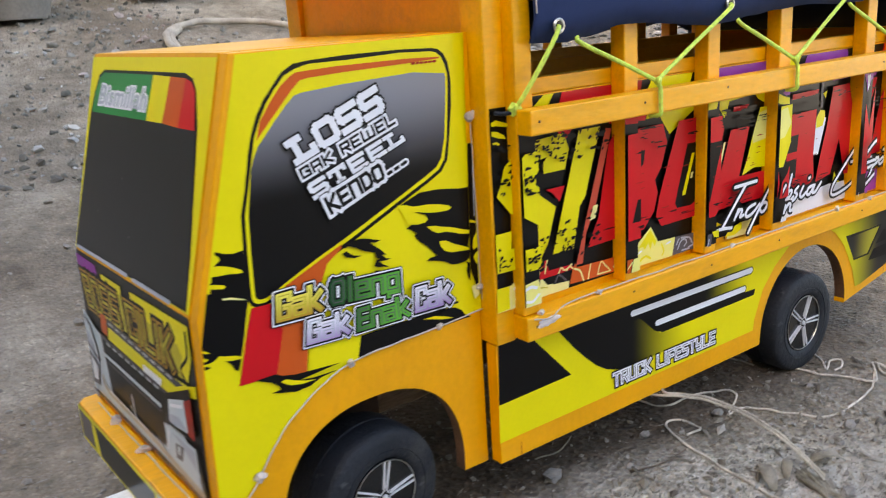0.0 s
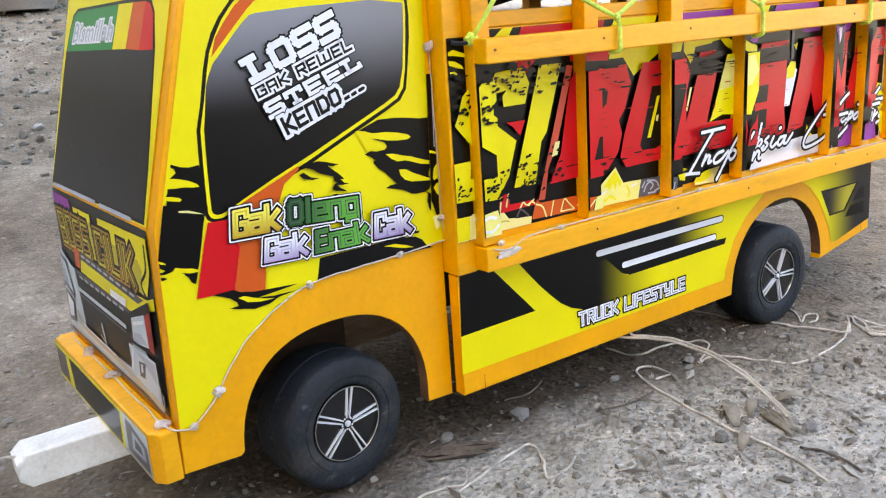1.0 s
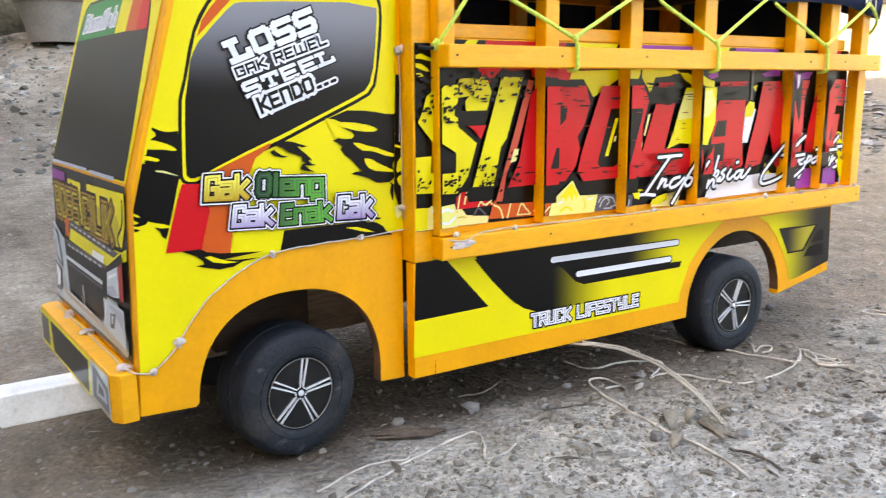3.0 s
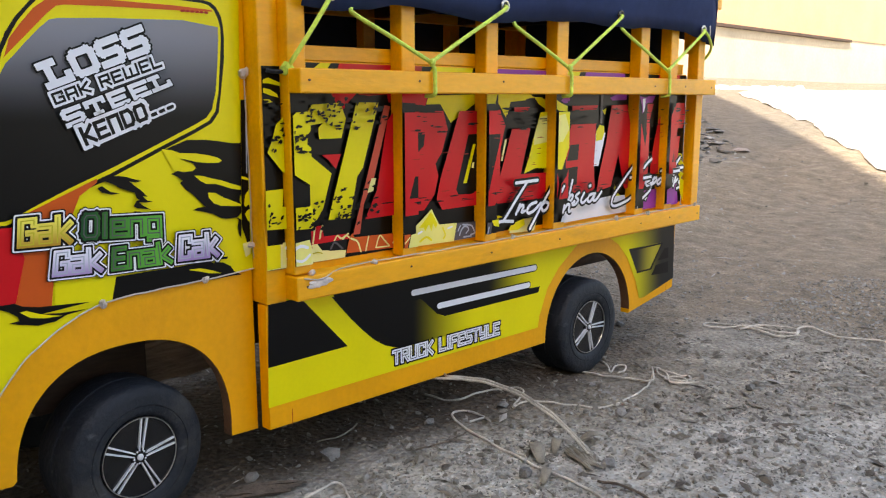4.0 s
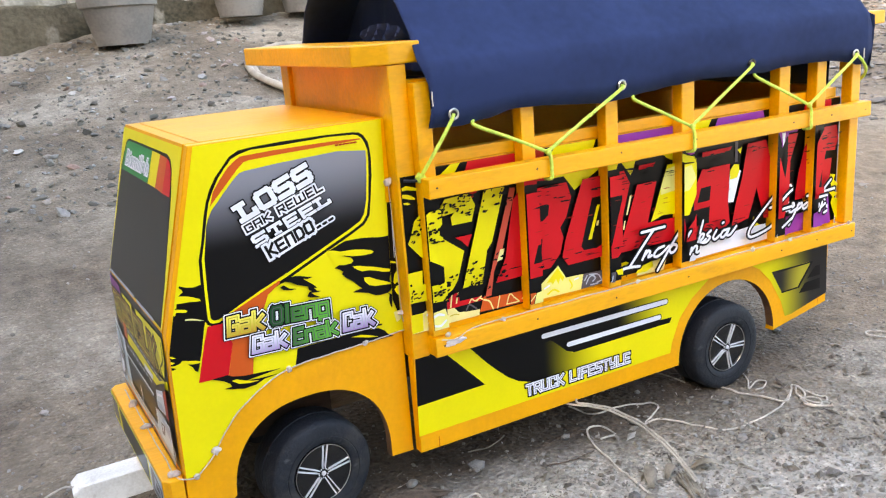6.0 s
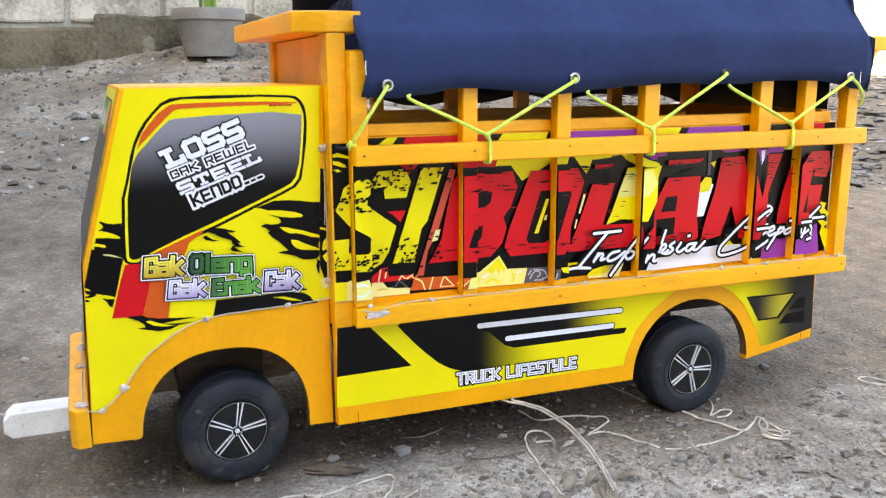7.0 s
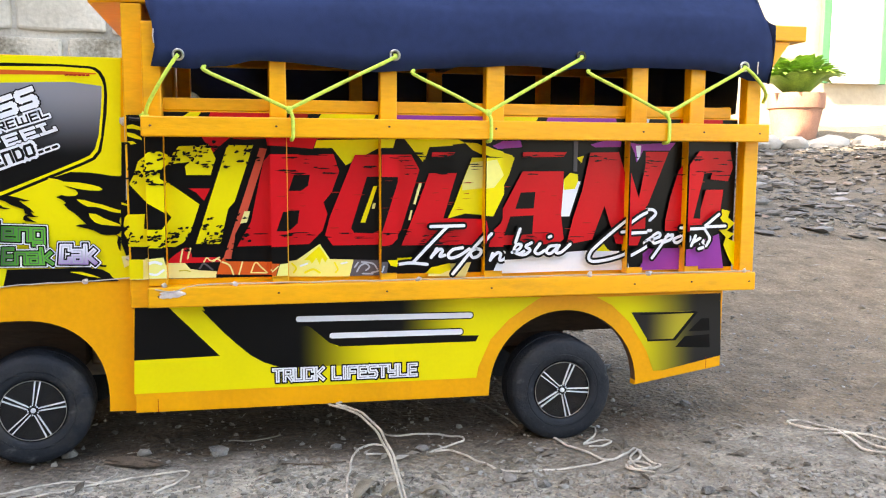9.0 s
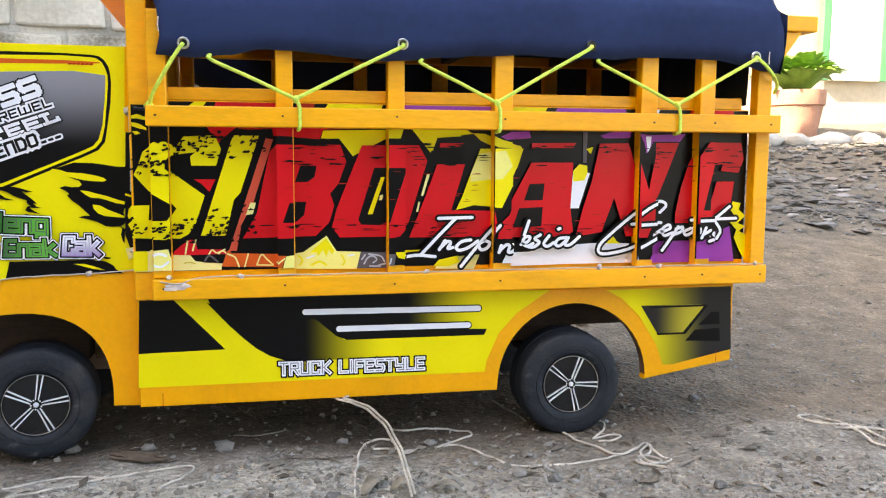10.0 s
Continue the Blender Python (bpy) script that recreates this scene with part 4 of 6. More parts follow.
# cab: side boards with a wheel arch cut out, front board bent at the sill, roof
FRONT = [(0.046, 0.069), (0.0513, 0.226), (0.0912, 0.373)]
cab_outline = FRONT + [(0.2606, 0.373), (0.2606, 0.052), (0.237, 0.053)] + arch(0.1622, 0.062, 0.0752, 0.0784, 3, 176, 30, 2.35) + [(0.0865, 0.069), (0.0845, 0.0672)]
cab_side = swing(brown_edges(tpart("cab_side", prism(bmesh.new(), cab_outline, CABY, CABY + 0.011, 0.0008)), 0.083, 0.239, 0.058))
swing(tpart("cab_side", prism(bmesh.new(), cab_outline, far(CABY + 0.011), far(CABY), 0.0008)))
front_board = swing(tpart("front_board", prism(bmesh.new(), [(0.0455, 0.067), (0.0508, 0.2265), (0.0907, 0.3735), (0.1017, 0.3735), (0.0618, 0.224), (0.0565, 0.067)], CABY + 0.0112, far(CABY + 0.0112), 0.001)))
swing(tpart("cab_roof", boxed(0.1035, 0.2615, CABY + 0.0113, far(CABY + 0.0113), 0.3625, 0.3737, bevel=0.0008), AMBER_ROUGH))
swing(tpart("cab_back", boxed(0.2505, 0.2612, CABY + 0.0113, far(CABY + 0.0113), 0.14, 0.362, bevel=0.0008)))
swing(tpart("cab_floor", boxed(0.062, 0.25, CABY + 0.0113, far(CABY + 0.0113), 0.138, 0.148, bevel=0.0008), DARKWOOD))

# bumper
bm = prism(bmesh.new(), [(0.0452, 0.0135), (0.0345, 0.0135), (0.0290, 0.0205), (0.0290, far(0.0205)), (0.0345, far(0.0135)), (0.0452, far(0.0135))], 0.0665, 0.1015, 0.0012)
bm.transform(Matrix(((1, 0, 0, 0), (0, 0, 1, 0), (0, 1, 0, 0), (0, 0, 0, 1))))
bmesh.ops.reverse_faces(bm, faces=bm.faces[:])
bumper = swing(tpart("bumper", bm, AMBER_ROUGH))

# cargo body: bulkhead, floor, printed sign board, skirts
tpart("bulkhead", boxed(0.2655, 0.276, 0.0205, far(0.0205), 0.15, 0.4175, bevel=0.001), AMBER_ROUGH)
tpart("cargo_floor", boxed(0.2788, 0.852, 0.0125, far(0.0125), 0.152, 0.166, bevel=0.001), DARKWOOD)
tpart("tail_board", boxed(0.844, 0.8525, 0.0125, far(0.0125), 0.1665, 0.34, bevel=0.001))
sign_board = tpart("sign_board", boxed(0.2788, 0.8533, 0.0, 0.006, 0.168, 0.327, bevel=0.0005))
tpart("sign_board", boxed(0.2788, 0.8533, far(0.006), far(0.0), 0.168, 0.327, bevel=0.0005))
rear_arch = arch(0.672, 0.057, 0.0775, 0.0785, 178, 2, 26)
tpart("sill", boxed(0.2788, 0.852, 0.0, 0.0122, 0.1512, 0.1676, bevel=0.0006))
tpart("sill", boxed(0.2788, 0.852, far(0.0122), far(0.0), 0.1512, 0.1676, bevel=0.0006))
skirt_outline = [(0.262, 0.1505), (0.262, 0.054), (0.594, 0.052)] + rear_arch + [(0.7485, 0.055), (0.845, 0.0705), (0.845, 0.1505)]
skirt = brown_edges(tpart("skirt", prism(bmesh.new(), skirt_outline, 0.0, 0.0115, 0.0007)), 0.592, 0.7495, 0.0575)
tpart("skirt", prism(bmesh.new(), skirt_outline, far(0.0115), far(0.0), 0.0007))
for y0, y1 in ((far(0.0200), far(-0.0035)), (-0.0035, 0.0200)):
    corner = tpart("corner_post", boxed(0.2612, 0.2785, y0, y1, 0.1515, 0.4180, bevel=0.0012), AMBER_ROUGH)

# stake sides: posts and rails
POSTS = [(0.2791, 0.2946), (0.3850, 0.4000), (0.4849, 0.5005), (0.5842, 0.6021), (0.7298, 0.7471), (0.7921, 0.8082), (0.8535, 0.8690)]
near_posts = []
for i, (x0, x1) in enumerate(POSTS):
    jit = random.uniform(-0.0006, 0.0006)
    near_posts.append(tpart("stake", boxed(x0 + jit, x1 + jit, -0.014, -0.0003, 0.1725, 0.402, bevel=0.0011), AMBER_ROUGH))
    tpart("stake", boxed(x0, x1, far(-0.0003), far(-0.014), 0.1725, 0.402, bevel=0.0011), AMBER_ROUGH)
for s in (lambda y: y, far):
    y = sorted((s(-0.0143), s(-0.0288)))
    tpart("upper_rail", boxed(0.2780, 0.8715, y[0], y[1], 0.3037, 0.3210, bevel=0.0012), AMBER_ROUGH)
    y = sorted((s(-0.0180), s(-0.0002)))
    tpart("lower_rail", boxed(0.2778, 0.8705, y[0], y[1], 0.1535, 0.1718, bevel=0.0012), AMBER_ROUGH)
    y = sorted((s(0.0002), s(0.0122)))
    tpart("inner_rail", boxed(0.2788, 0.846, y[0], y[1], 0.3272, 0.3385, bevel=0.0010), AMBER_ROUGH)
    y = sorted((s(0.0002), s(0.0122)))
    tpart("top_rail", boxed(0.2788, 0.866, y[0], y[1], 0.392, 0.404, bevel=0.0010), AMBER_ROUGH)
for x in (0.39, 0.49, 0.59, 0.73, 0.79):
    tpart("roof_bow", boxed(x, x + 0.012, 0.0125, far(0.0125), 0.392, 0.403, bevel=0.001), DARKWOOD)
# nails in the rails
for x0, x1 in POSTS:
    for z, y in ((0.3125, -0.0288), (0.1625, -0.0180)):
        bm = bmesh.new()
        c = Vector(((x0 + x1) / 2 + random.uniform(-0.003, 0.003), y - 0.0001, z + random.uniform(-0.002, 0.002)))
        blob(bm, c, (0.0013, 0.0004, 0.0010), 0.4, 1, Matrix.Identity(3))
        tpart("nail", bm, RUST)

# overhanging boards at the front and back of the body
bm = bmesh.new()
rim = [(0.2225, far(-0.0045)), (0.2331, 0.006), (0.2620, -0.0045), (0.2930, -0.0045), (0.2930, far(-0.0045))]
lo, hi = ([bm.verts.new((x, y, z)) for x, y in rim] for z in (0.4184, 0.4365))
bm.faces.new(lo)
bm.faces.new(hi)
for i in range(5):
    bm.faces.new((lo[i], lo[(i + 1) % 5], hi[(i + 1) % 5], hi[i]))
bmesh.ops.recalc_face_normals(bm, faces=bm.faces[:])
bmesh.ops.bevel(bm, geom=bm.edges[:], offset=0.0014, segments=2, affect="EDGES", profile=0.5)
tpart("front_peak", bm, AMBER_ROUGH, label="amber board with one corner cut off")
tpart("rear_peak", boxed(0.8662, 0.9255, -0.0030, far(-0.0030), 0.4062, 0.4218, bevel=0.0014), AMBER_ROUGH)
for y0 in (0.0005, far(0.0125)):
    bm = bmesh.new()
    prism(bm, [(0.8660, 0.4058), (0.9100, 0.4058), (0.8880, 0.376), (0.8660, 0.352)], y0, y0 + 0.012, 0.0008)
    tpart("peak_bracket", bm, AMBER_ROUGH)

# chassis under the body
for y in (0.075, 0.172):
    tpart("chassis_beam", boxed(0.28, 0.84, y, y + 0.016, 0.098, 0.151, bevel=0.001), DARKWOOD)
bm = boxed(0.206, 0.274, 0.095, 0.162, 0.078, 0.1365, bevel=0.002)
bmesh.ops.subdivide_edges(bm, edges=[e for e in bm.edges if e.calc_length() > 0.02], cuts=14, use_grid_fill=True)
for v in bm.verts:
    v.co += Vector((0.0008, 0.0032 * noise.noise(Vector((v.co.x * 22, 3, v.co.z * 170))), 0.0030 * noise.noise(Vector((v.co.x * 40, 7, 5)))))
tpart("chassis_block", bm, SAWN, label="rough sawn grey-brown wooden block")
tpart("chassis_board", boxed(0.058, 0.249, 0.163, 0.176, 0.050, 0.108, bevel=0.002), PALEWOOD, label="bare rough wooden board")
tpart("front_hanger", boxed(0.123, 0.2055, 0.078, 0.162, 0.081, 0.1375, bevel=0.002), DARKWOOD)
tpart("rear_hanger", boxed(0.625, 0.70, 0.078, 0.182, 0.082, 0.0975, bevel=0.002), DARKWOOD)


# wheels
wheel_part = part


def wheel(x, z, face, out, turn, R=0.0525, toe=0.0):
    """face: the y of the outer face; out: -1 towards the near side; toe: degrees by which it is turned about the upright."""
    spin = Matrix.Translation((x, face, z)) @ Matrix.Rotation(radians(toe), 4, "Z") @ Matrix.Diagonal((R / 0.0525, 1, R / 0.0525, 1)) @ Matrix.Translation((-x, -face, -z))

    def part(name, bm, *rest, **more):
        bm.transform(spin)
        return wheel_part(name, bm, *rest, **more)

    R = 0.0525
    wd = 0.046
    prof = [(0.020, 0.004), (0.0295, 0.0018), (0.0305, 0.0), (0.033, -0.0012), (0.0365, -0.0016), (0.0368, -0.0009), (0.0376, -0.0009), (0.038, -0.0016), (0.0440, -0.0014), (0.0490, -0.0004), (0.0514, 0.0020), (R, 0.0062), (R + 0.0002, 0.020), (R - 0.0010, 0.0207), (R - 0.0010, 0.0217), (R + 0.0002, 0.0224), (R, 0.034), (R, wd - 0.007), (0.0505, wd - 0.0015), (0.045, wd), (0.02, wd)]
    c = (x, face, z)
    core = part("wheel", lathe(bmesh.new(), [(0.008, -0.004 * out), (0.008, -0.05 * out)], c, "y", 16), DARKWOOD, truck)
    part("tyre", lathe(bmesh.new(), [(r, -h * out) for r, h in prof], c, "y", 56), RUBBER, core, "scuffed black foam rubber tyre", smooth=True)
    part("rim", lathe(bmesh.new(), [(0.010, -0.0035 * out), (0.0300, -0.0035 * out), (0.0296, 0.0002 * out), (0.0283, 0.0002 * out), (0.0276, -0.0012 * out), (0.006, -0.0020 * out), (0.001, -0.0020 * out)], c, "y", 48), RIMBLACK, core, "glossy black rim", smooth=True)
    ring = lathe(bmesh.new(), [(0.0288, 0.0001 * out), (0.0287, 0.0005 * out), (0.0283, 0.0005 * out), (0.0281, 0.0001 * out)], c, "y", 48, caps=False)
    part("rim_edge", ring, STEEL, core, "thin silver rim line", smooth=True)
    for k in range(5):
        a = turn + k * 2 * math.pi / 5
        d, s = Vector((math.cos(a), 0, math.sin(a))), Vector((-math.sin(a), 0, math.cos(a)))
        for o in (-1, 1):
            bm = bmesh.new()
            y = 0.0002 * out
            q = [Vector(c) + d * 0.0045 + s * o * 0.0008, Vector(c) + d * 0.0045 + s * o * 0.0017, Vector(c) + d * 0.0278 + s * o * 0.0029, Vector(c) + d * 0.0278 + s * o * 0.0016]
            lo = [bm.verts.new(p + Vector((0, -0.002 * out, 0))) for p in q]
            hi = [bm.verts.new(p + Vector((0, y, 0))) for p in q]
            bm.faces.new(lo)
            bm.faces.new(hi)
            for i in range(4):
                bm.faces.new((lo[i], lo[(i + 1) % 4], hi[(i + 1) % 4], hi[i]))
            bmesh.ops.recalc_face_normals(bm, faces=bm.faces[:])
            part("spoke", bm, CHROME, core)
        bm = bmesh.new()
        blob(bm, Vector(c) + Vector((math.cos(a + 0.63), 0, math.sin(a + 0.63))) * 0.0046 + Vector((0, -0.0005 * out, 0)), (0.0009, 0.0006, 0.0009), 0, 1, Matrix.Identity(3))
        part("wheel_nut", bm, CHROME, core)
    part("hub_plate", lathe(bmesh.new(), [(0.0066, -0.002 * out), (0.0062, -0.0006 * out), (0.001, -0.0004 * out)], c, "y", 20), RIMBLACK, core)
    part("hub_cap", lathe(bmesh.new(), [(0.0025, -0.002 * out), (0.0023, 0.0006 * out), (0.0016, 0.0009 * out), (0.0005, 0.0010 * out)], c, "y", 20), CHROME, core, "silver hub cap", smooth=True)
    return core


wheel(0.1700, 0.0555, 0.0205, -1, 0.14, 0.0515, 6)
wheel(0.1705, 0.0555, far(0.0205), 1, 0.4, 0.0515, 5)
wheel(0.6705, 0.0540, -0.0005, -1, -0.07, 0.0525)
wheel(0.6712, 0.0555, far(0.0005), 1, 0.9)
for x, z in ((0.1700, 0.0570), (0.6708, 0.0550)):
    tpart("axle", tube(bmesh.new(), [(x, 0.03, z), (x, far(0.03), z)], 0.006, 12), DARKWOOD)

# tow bar with a pull string
tow = tpart("tow_bar", prism(bmesh.new(), [(-0.036, 0.048), (-0.036, 0.060), (-0.029, 0.0664), (0.075, 0.0664), (0.075, 0.0415), (-0.029, 0.0415)], 0.115, 0.145, 0.0012), WHITEPAINT, label="white painted tow bar")
line = spline([(-0.034, 0.13, 0.061), (-0.044, 0.137, 0.060), (-0.067, 0.151, 0.046), (-0.095, 0.166, 0.030), (-0.14, 0.185, 0.012), (-0.21, 0.20, 0.006)], 8)
tpart("pull_string", tube(bmesh.new(), line, 0.0011, 6), STRING, label="white pull string", smooth=True)

hang = [(0.441, -0.010, 0.0535), (0.452, -0.022, 0.0525), (0.463, -0.038, 0.0510), (0.474, -0.065, 0.0440), (0.480, -0.090, 0.0340), (0.484, -0.112, 0.0220), (0.487, -0.132, 0.0065)]
for k, (o, d) in enumerate(((0.0, 0.0), (0.0027, 0.0011))):
    line = spline([(x + o, y + d, z + (0.0012 if k else 0)) for x, y, z in ([(0.436 + 0.012 * k, 0.004, 0.0520)] + hang)], 6, 0.0012)
    tpart("tie_string", tube(bmesh.new(), line, 0.00115, 7), DIRTY, label="dirty white string hanging to the earth", smooth=True)

# ---- printed graphics ----
LEDLINE = [(48, 100), (56, 100), (66, 108), (75, 117), (87, 134), (101, 148), (122, 162), (147, 171), (184, 174), (221, 175), (263, 177)]


def ragged(sheet, colour, x0, x1, z0, z1, count, long, high):
    """Torn slivers, as in a distressed print."""
    for _ in range(count):
        x, z, l, h = random.uniform(x0, x1), random.uniform(z0, z1), random.uniform(0.25, 1) * long, random.uniform(0.35, 1) * high
        n = 11
        ring = []
        for k in range(n):
            a = 2 * math.pi * k / n
            r = random.uniform(0.35, 1.0)
            ring.append((x + 0.5 * l * r * math.cos(a) + 0.3 * h * math.sin(a), z + h * r * math.sin(a)))
        sheet.poly(colour, ring, same=True)


sign = Sheet(side(-0.0004))
sign.poly("black", [(263.2, 177), (853, 176), (853, 326), (263.2, 326)])
sign.poly("red", [(324.4, 306.2), (354.4, 306.6), (345, 299.4), (333.8, 288.6), (329.7, 298)])
sign.poly("brick", [(354.4, 306.6), (382.5, 306.4), (382.5, 303.3), (363, 302), (352.8, 302.9)])
sign.poly("red", [(370.1, 307.1), (447.4, 306.7), (439.3, 303.9), (427.5, 303), (424, 294.2), (400.7, 296.1), (383.1, 296.9), (381.7, 303.8)])
sign.poly("brick", [(447.4, 306.7), (507.8, 306.4), (505, 304.2), (499.4, 304.7), (427.5, 303)])
sign.poly("yellow", [(425, 295), (427.5, 302.2), (498.8, 303.8), (496.1, 295.4)])
sign.poly("yellow", [(441.4, 295.4), (485.6, 295.8), (454, 279.3)])
sign.poly("yellow", [(507.2, 306.4), (552.9, 307), (555.8, 298.2), (531.9, 296.5), (526.6, 282.7), (515.6, 296.1)])
sign.poly("yellow", [(516.8, 302.9), (559.9, 304.6), (567.7, 300.6), (533, 296.8), (528.6, 284.7), (519.8, 293.3)])
sign.poly("yellow", [(567.1, 301.2), (579.1, 300.7), (591.9, 295.1), (614.3, 289.4), (616.5, 285.9), (588.3, 288.1), (574.7, 294.3)])
sign.poly("purple", [(590.7, 298), (601, 302.7), (622.4, 303.5), (624.4, 297.1), (595.9, 295.1)])
sign.poly("purple", [(694.2, 300.2), (706.9, 303.9), (727, 304.7), (725.9, 298.1), (699.1, 297.5)])
sign.poly("purple", [(729, 302.3), (739.5, 300.6), (785.2, 302.9), (778.8, 294.9), (743.6, 294.6), (739.9, 287.3), (736.8, 283.1), (734.5, 292.7)])
sign.poly("lilac", [(735.6, 299.4), (741.5, 299.5), (740.5, 289.2), (738, 284.3)])
sign.poly("yellow", [(296, 312), (316, 326), (326, 326), (312, 308)])
sign.poly("red", [(326, 307), (334, 326), (398, 326), (388, 307)])
sign.poly("yellow", [(418, 307), (432, 326), (482, 326), (474, 307)])
sign.poly("brick", [(398, 307), (404, 326), (420, 326), (416, 307)])
sign.poly("purple", [(492, 308), (500, 326), (592, 326), (584, 308)])
sign.poly("yellow", [(592, 308), (600, 326), (640, 326), (632, 312)])
sign.poly("purple", [(640, 308), (650, 326), (720, 326), (726, 307)])
sign.poly("lilac", [(742, 310), (748, 326), (756, 326), (752, 308)])
sign.poly("red", [(786, 307), (790, 326), (836, 326), (836, 307)])
sign.poly("yellow", [(263.6, 313), (268, 314.5), (278.3, 311), (278.3, 308.6), (268, 310.6), (263.6, 310.5)])
sign.poly("yellow", [(263.6, 307.4), (269, 306.5), (275, 303.2), (276, 300.8), (270, 302), (263.6, 304.2)])
sign.poly("yellow", [(263.6, 299.5), (268, 299.8), (271, 297.6), (266, 296.8)])
sign.poly("grey", [(676.5, 306.5), (681.3, 306.6), (680.7, 273.8), (676.9, 273.8)])
sign.poly("yellow", [(680.1, 287.2), (687.4, 289.4), (685, 282.2)])
sign.poly("cream", [(255.9, 195.7), (274.9, 195.4), (291.8, 198.1), (293.5, 191.4), (308.6, 191.1), (313.3, 185.4), (336.4, 182.9), (335.3, 177.2), (255.3, 177.6)])
sign.poly("yellow", [(255.9, 195.7), (273.5, 195.4), (272.9, 178.2), (255.3, 177.6)])
sign.poly("lemon", [(275.4, 196.4), (290.8, 198.1), (293.1, 192.5), (292.7, 180.8), (274.9, 180.2)])
sign.stroke("white", [(278.1, 192.3), (284.0, 194.2), (289.7, 192.5)], 2.4)
sign.stroke("white", [(278.9, 184.1), (285.6, 183.0), (291.5, 186.9)], 2)
sign.poly("red", [(293.5, 191.4), (295.6, 195.0), (301.5, 199.9), (308.9, 204.9), (313.3, 204.8), (315.0, 196.1), (338.7, 195.7), (341.1, 192.0), (330.6, 190.2), (309.1, 191.1)])
sign.stroke("cream", [(304.7, 192.2), (305.8, 198.3), (306.9, 203.4)], 1.5)
sign.stroke("cream", [(311.1, 195.2), (312.2, 199.7), (313.8, 204.3)], 1.5)
sign.stroke("cream", [(324.7, 191.3), (327.8, 195.4), (331.7, 192.7), (338.7, 195.7)], 1.3)
sign.stroke("cream", [(332.6, 191.2), (336.7, 194.2), (340.6, 191.5)], 1.2)
sign.poly("black", [(310.0, 191.1), (337.6, 191.6), (335.9, 183.4), (320.6, 184.2), (313.8, 186.9)])
sign.stroke("grey", [(321.2, 185.8), (325.2, 190.3), (332.5, 184.5)], 1.6)
sign.stroke("olive", [(303.5, 184.1), (308.9, 184.5), (312.8, 183.4)], 1)
sign.poly("orange", [(340.1, 193.1), (342.6, 195.6), (344.5, 192.0), (392.4, 190.5), (388.1, 178.0), (335.8, 179.8)])
sign.stroke("black", [(335.8, 179.8), (360.3, 178.9), (388.1, 178.0)], 1)
sign.stroke("black", [(392.4, 190.0), (388.6, 178.0)], 1)
sign.stroke("cream", [(341.1, 191.5), (347.4, 188.3), (350.8, 179.9)], 1.5)
sign.stroke("cream", [(355.8, 179.8), (359.0, 191.2)], 1.3)
sign.stroke("cream", [(366.4, 181.1), (370.6, 190.4), (375.5, 186.1), (381.0, 180.8)], 1.3)
sign.stroke("cream", [(366.4, 181.1), (380.5, 180.6)], 1.2)
sign.stroke("cream", [(384.6, 182.8), (390.8, 187.9)], 1.2)
sign.poly("lemon", [(392.4, 190.0), (407.8, 191.8), (429.2, 206.6), (438.4, 192.2), (460.5, 191.3), (456.7, 175.4), (388.6, 177.0)])
sign.poly("yellow", [(414.0, 191.6), (428.6, 204.5), (436.3, 192.8), (434.2, 189.1), (431.1, 193.9), (429.0, 187.1), (425.9, 193.5), (421.7, 188.3), (419.7, 191.5)])
sign.stroke("yellow", [(403.6, 188.7), (407.2, 184.4), (405.0, 180.3)], 1.8)
sign.stroke("yellow", [(415.4, 180.0), (422.7, 183.0), (428.9, 179.7)], 2)
sign.stroke("yellow", [(442.6, 189.0), (445.7, 182.5), (443.5, 179.4)], 1.6)
sign.stroke("white", [(411.3, 186.4), (417.5, 188.4)], 1.6)
sign.stroke("white", [(448.9, 187.8), (454.1, 188.7)], 1.6)
sign.poly("grey", [(460.5, 191.3), (491.5, 190.1), (489.3, 175.7), (456.7, 175.9)])
sign.stroke("silver", [(463.6, 180.0), (466.8, 185.3), (471.6, 187.3), (475.4, 184.0), (472.1, 180.9)], 1.5)
sign.stroke("silver", [(467.9, 189.0), (478.6, 187.2), (482.8, 181.7)], 1.5)
sign.stroke("silver", [(477.5, 178.6), (485.0, 180.6), (487.1, 185.9)], 1.5)
sign.stroke("silver", [(461.5, 184.3), (464.7, 188.5)], 1.5)
sign.stroke("silver", [(468.9, 177.8), (478.5, 177.5)], 1.5)
sign.poly("yellow", [(490.8, 191.7), (516.8, 192.4), (531.1, 185.9), (527.7, 183.7), (502.1, 184.8), (493.6, 186.6)])
sign.poly("cream", [(531.1, 174), (534.5, 182.4), (553, 185.5), (574, 186.5), (568.2, 172.3)])
sign.poly("white", [(590.1, 174.6), (596.1, 187.7), (624.1, 188.4), (639.1, 192.9), (696.6, 195.9), (726.7, 194.5), (732.6, 175.5), (661.6, 175.5)])
sign.poly("yellow", [(528.9, 176.6), (534.8, 182.4), (552.8, 186.1), (554.1, 179.6), (543.8, 175.7)])
sign.poly("purple", [(739.9, 174.7), (746.8, 187.3), (758.6, 196.4), (793, 196.5), (800.5, 198.3), (835.8, 210.4), (842.2, 174.7)])
sign.poly("yellow", [(703.1, 194.9), (706.1, 207.1), (713.5, 197.2), (717.9, 194.6)])
sign.poly("yellow", [(838.3, 235.6), (847.4, 233.6), (845.2, 227.3), (853.1, 220.9), (844.7, 213.4), (853.3, 210.2), (846.5, 205.2), (854, 201.9), (854.1, 175.4), (847.3, 186.1), (841.2, 198.9), (843.6, 206.8), (835.3, 214.8), (840.9, 221.1), (835.8, 227.4)])
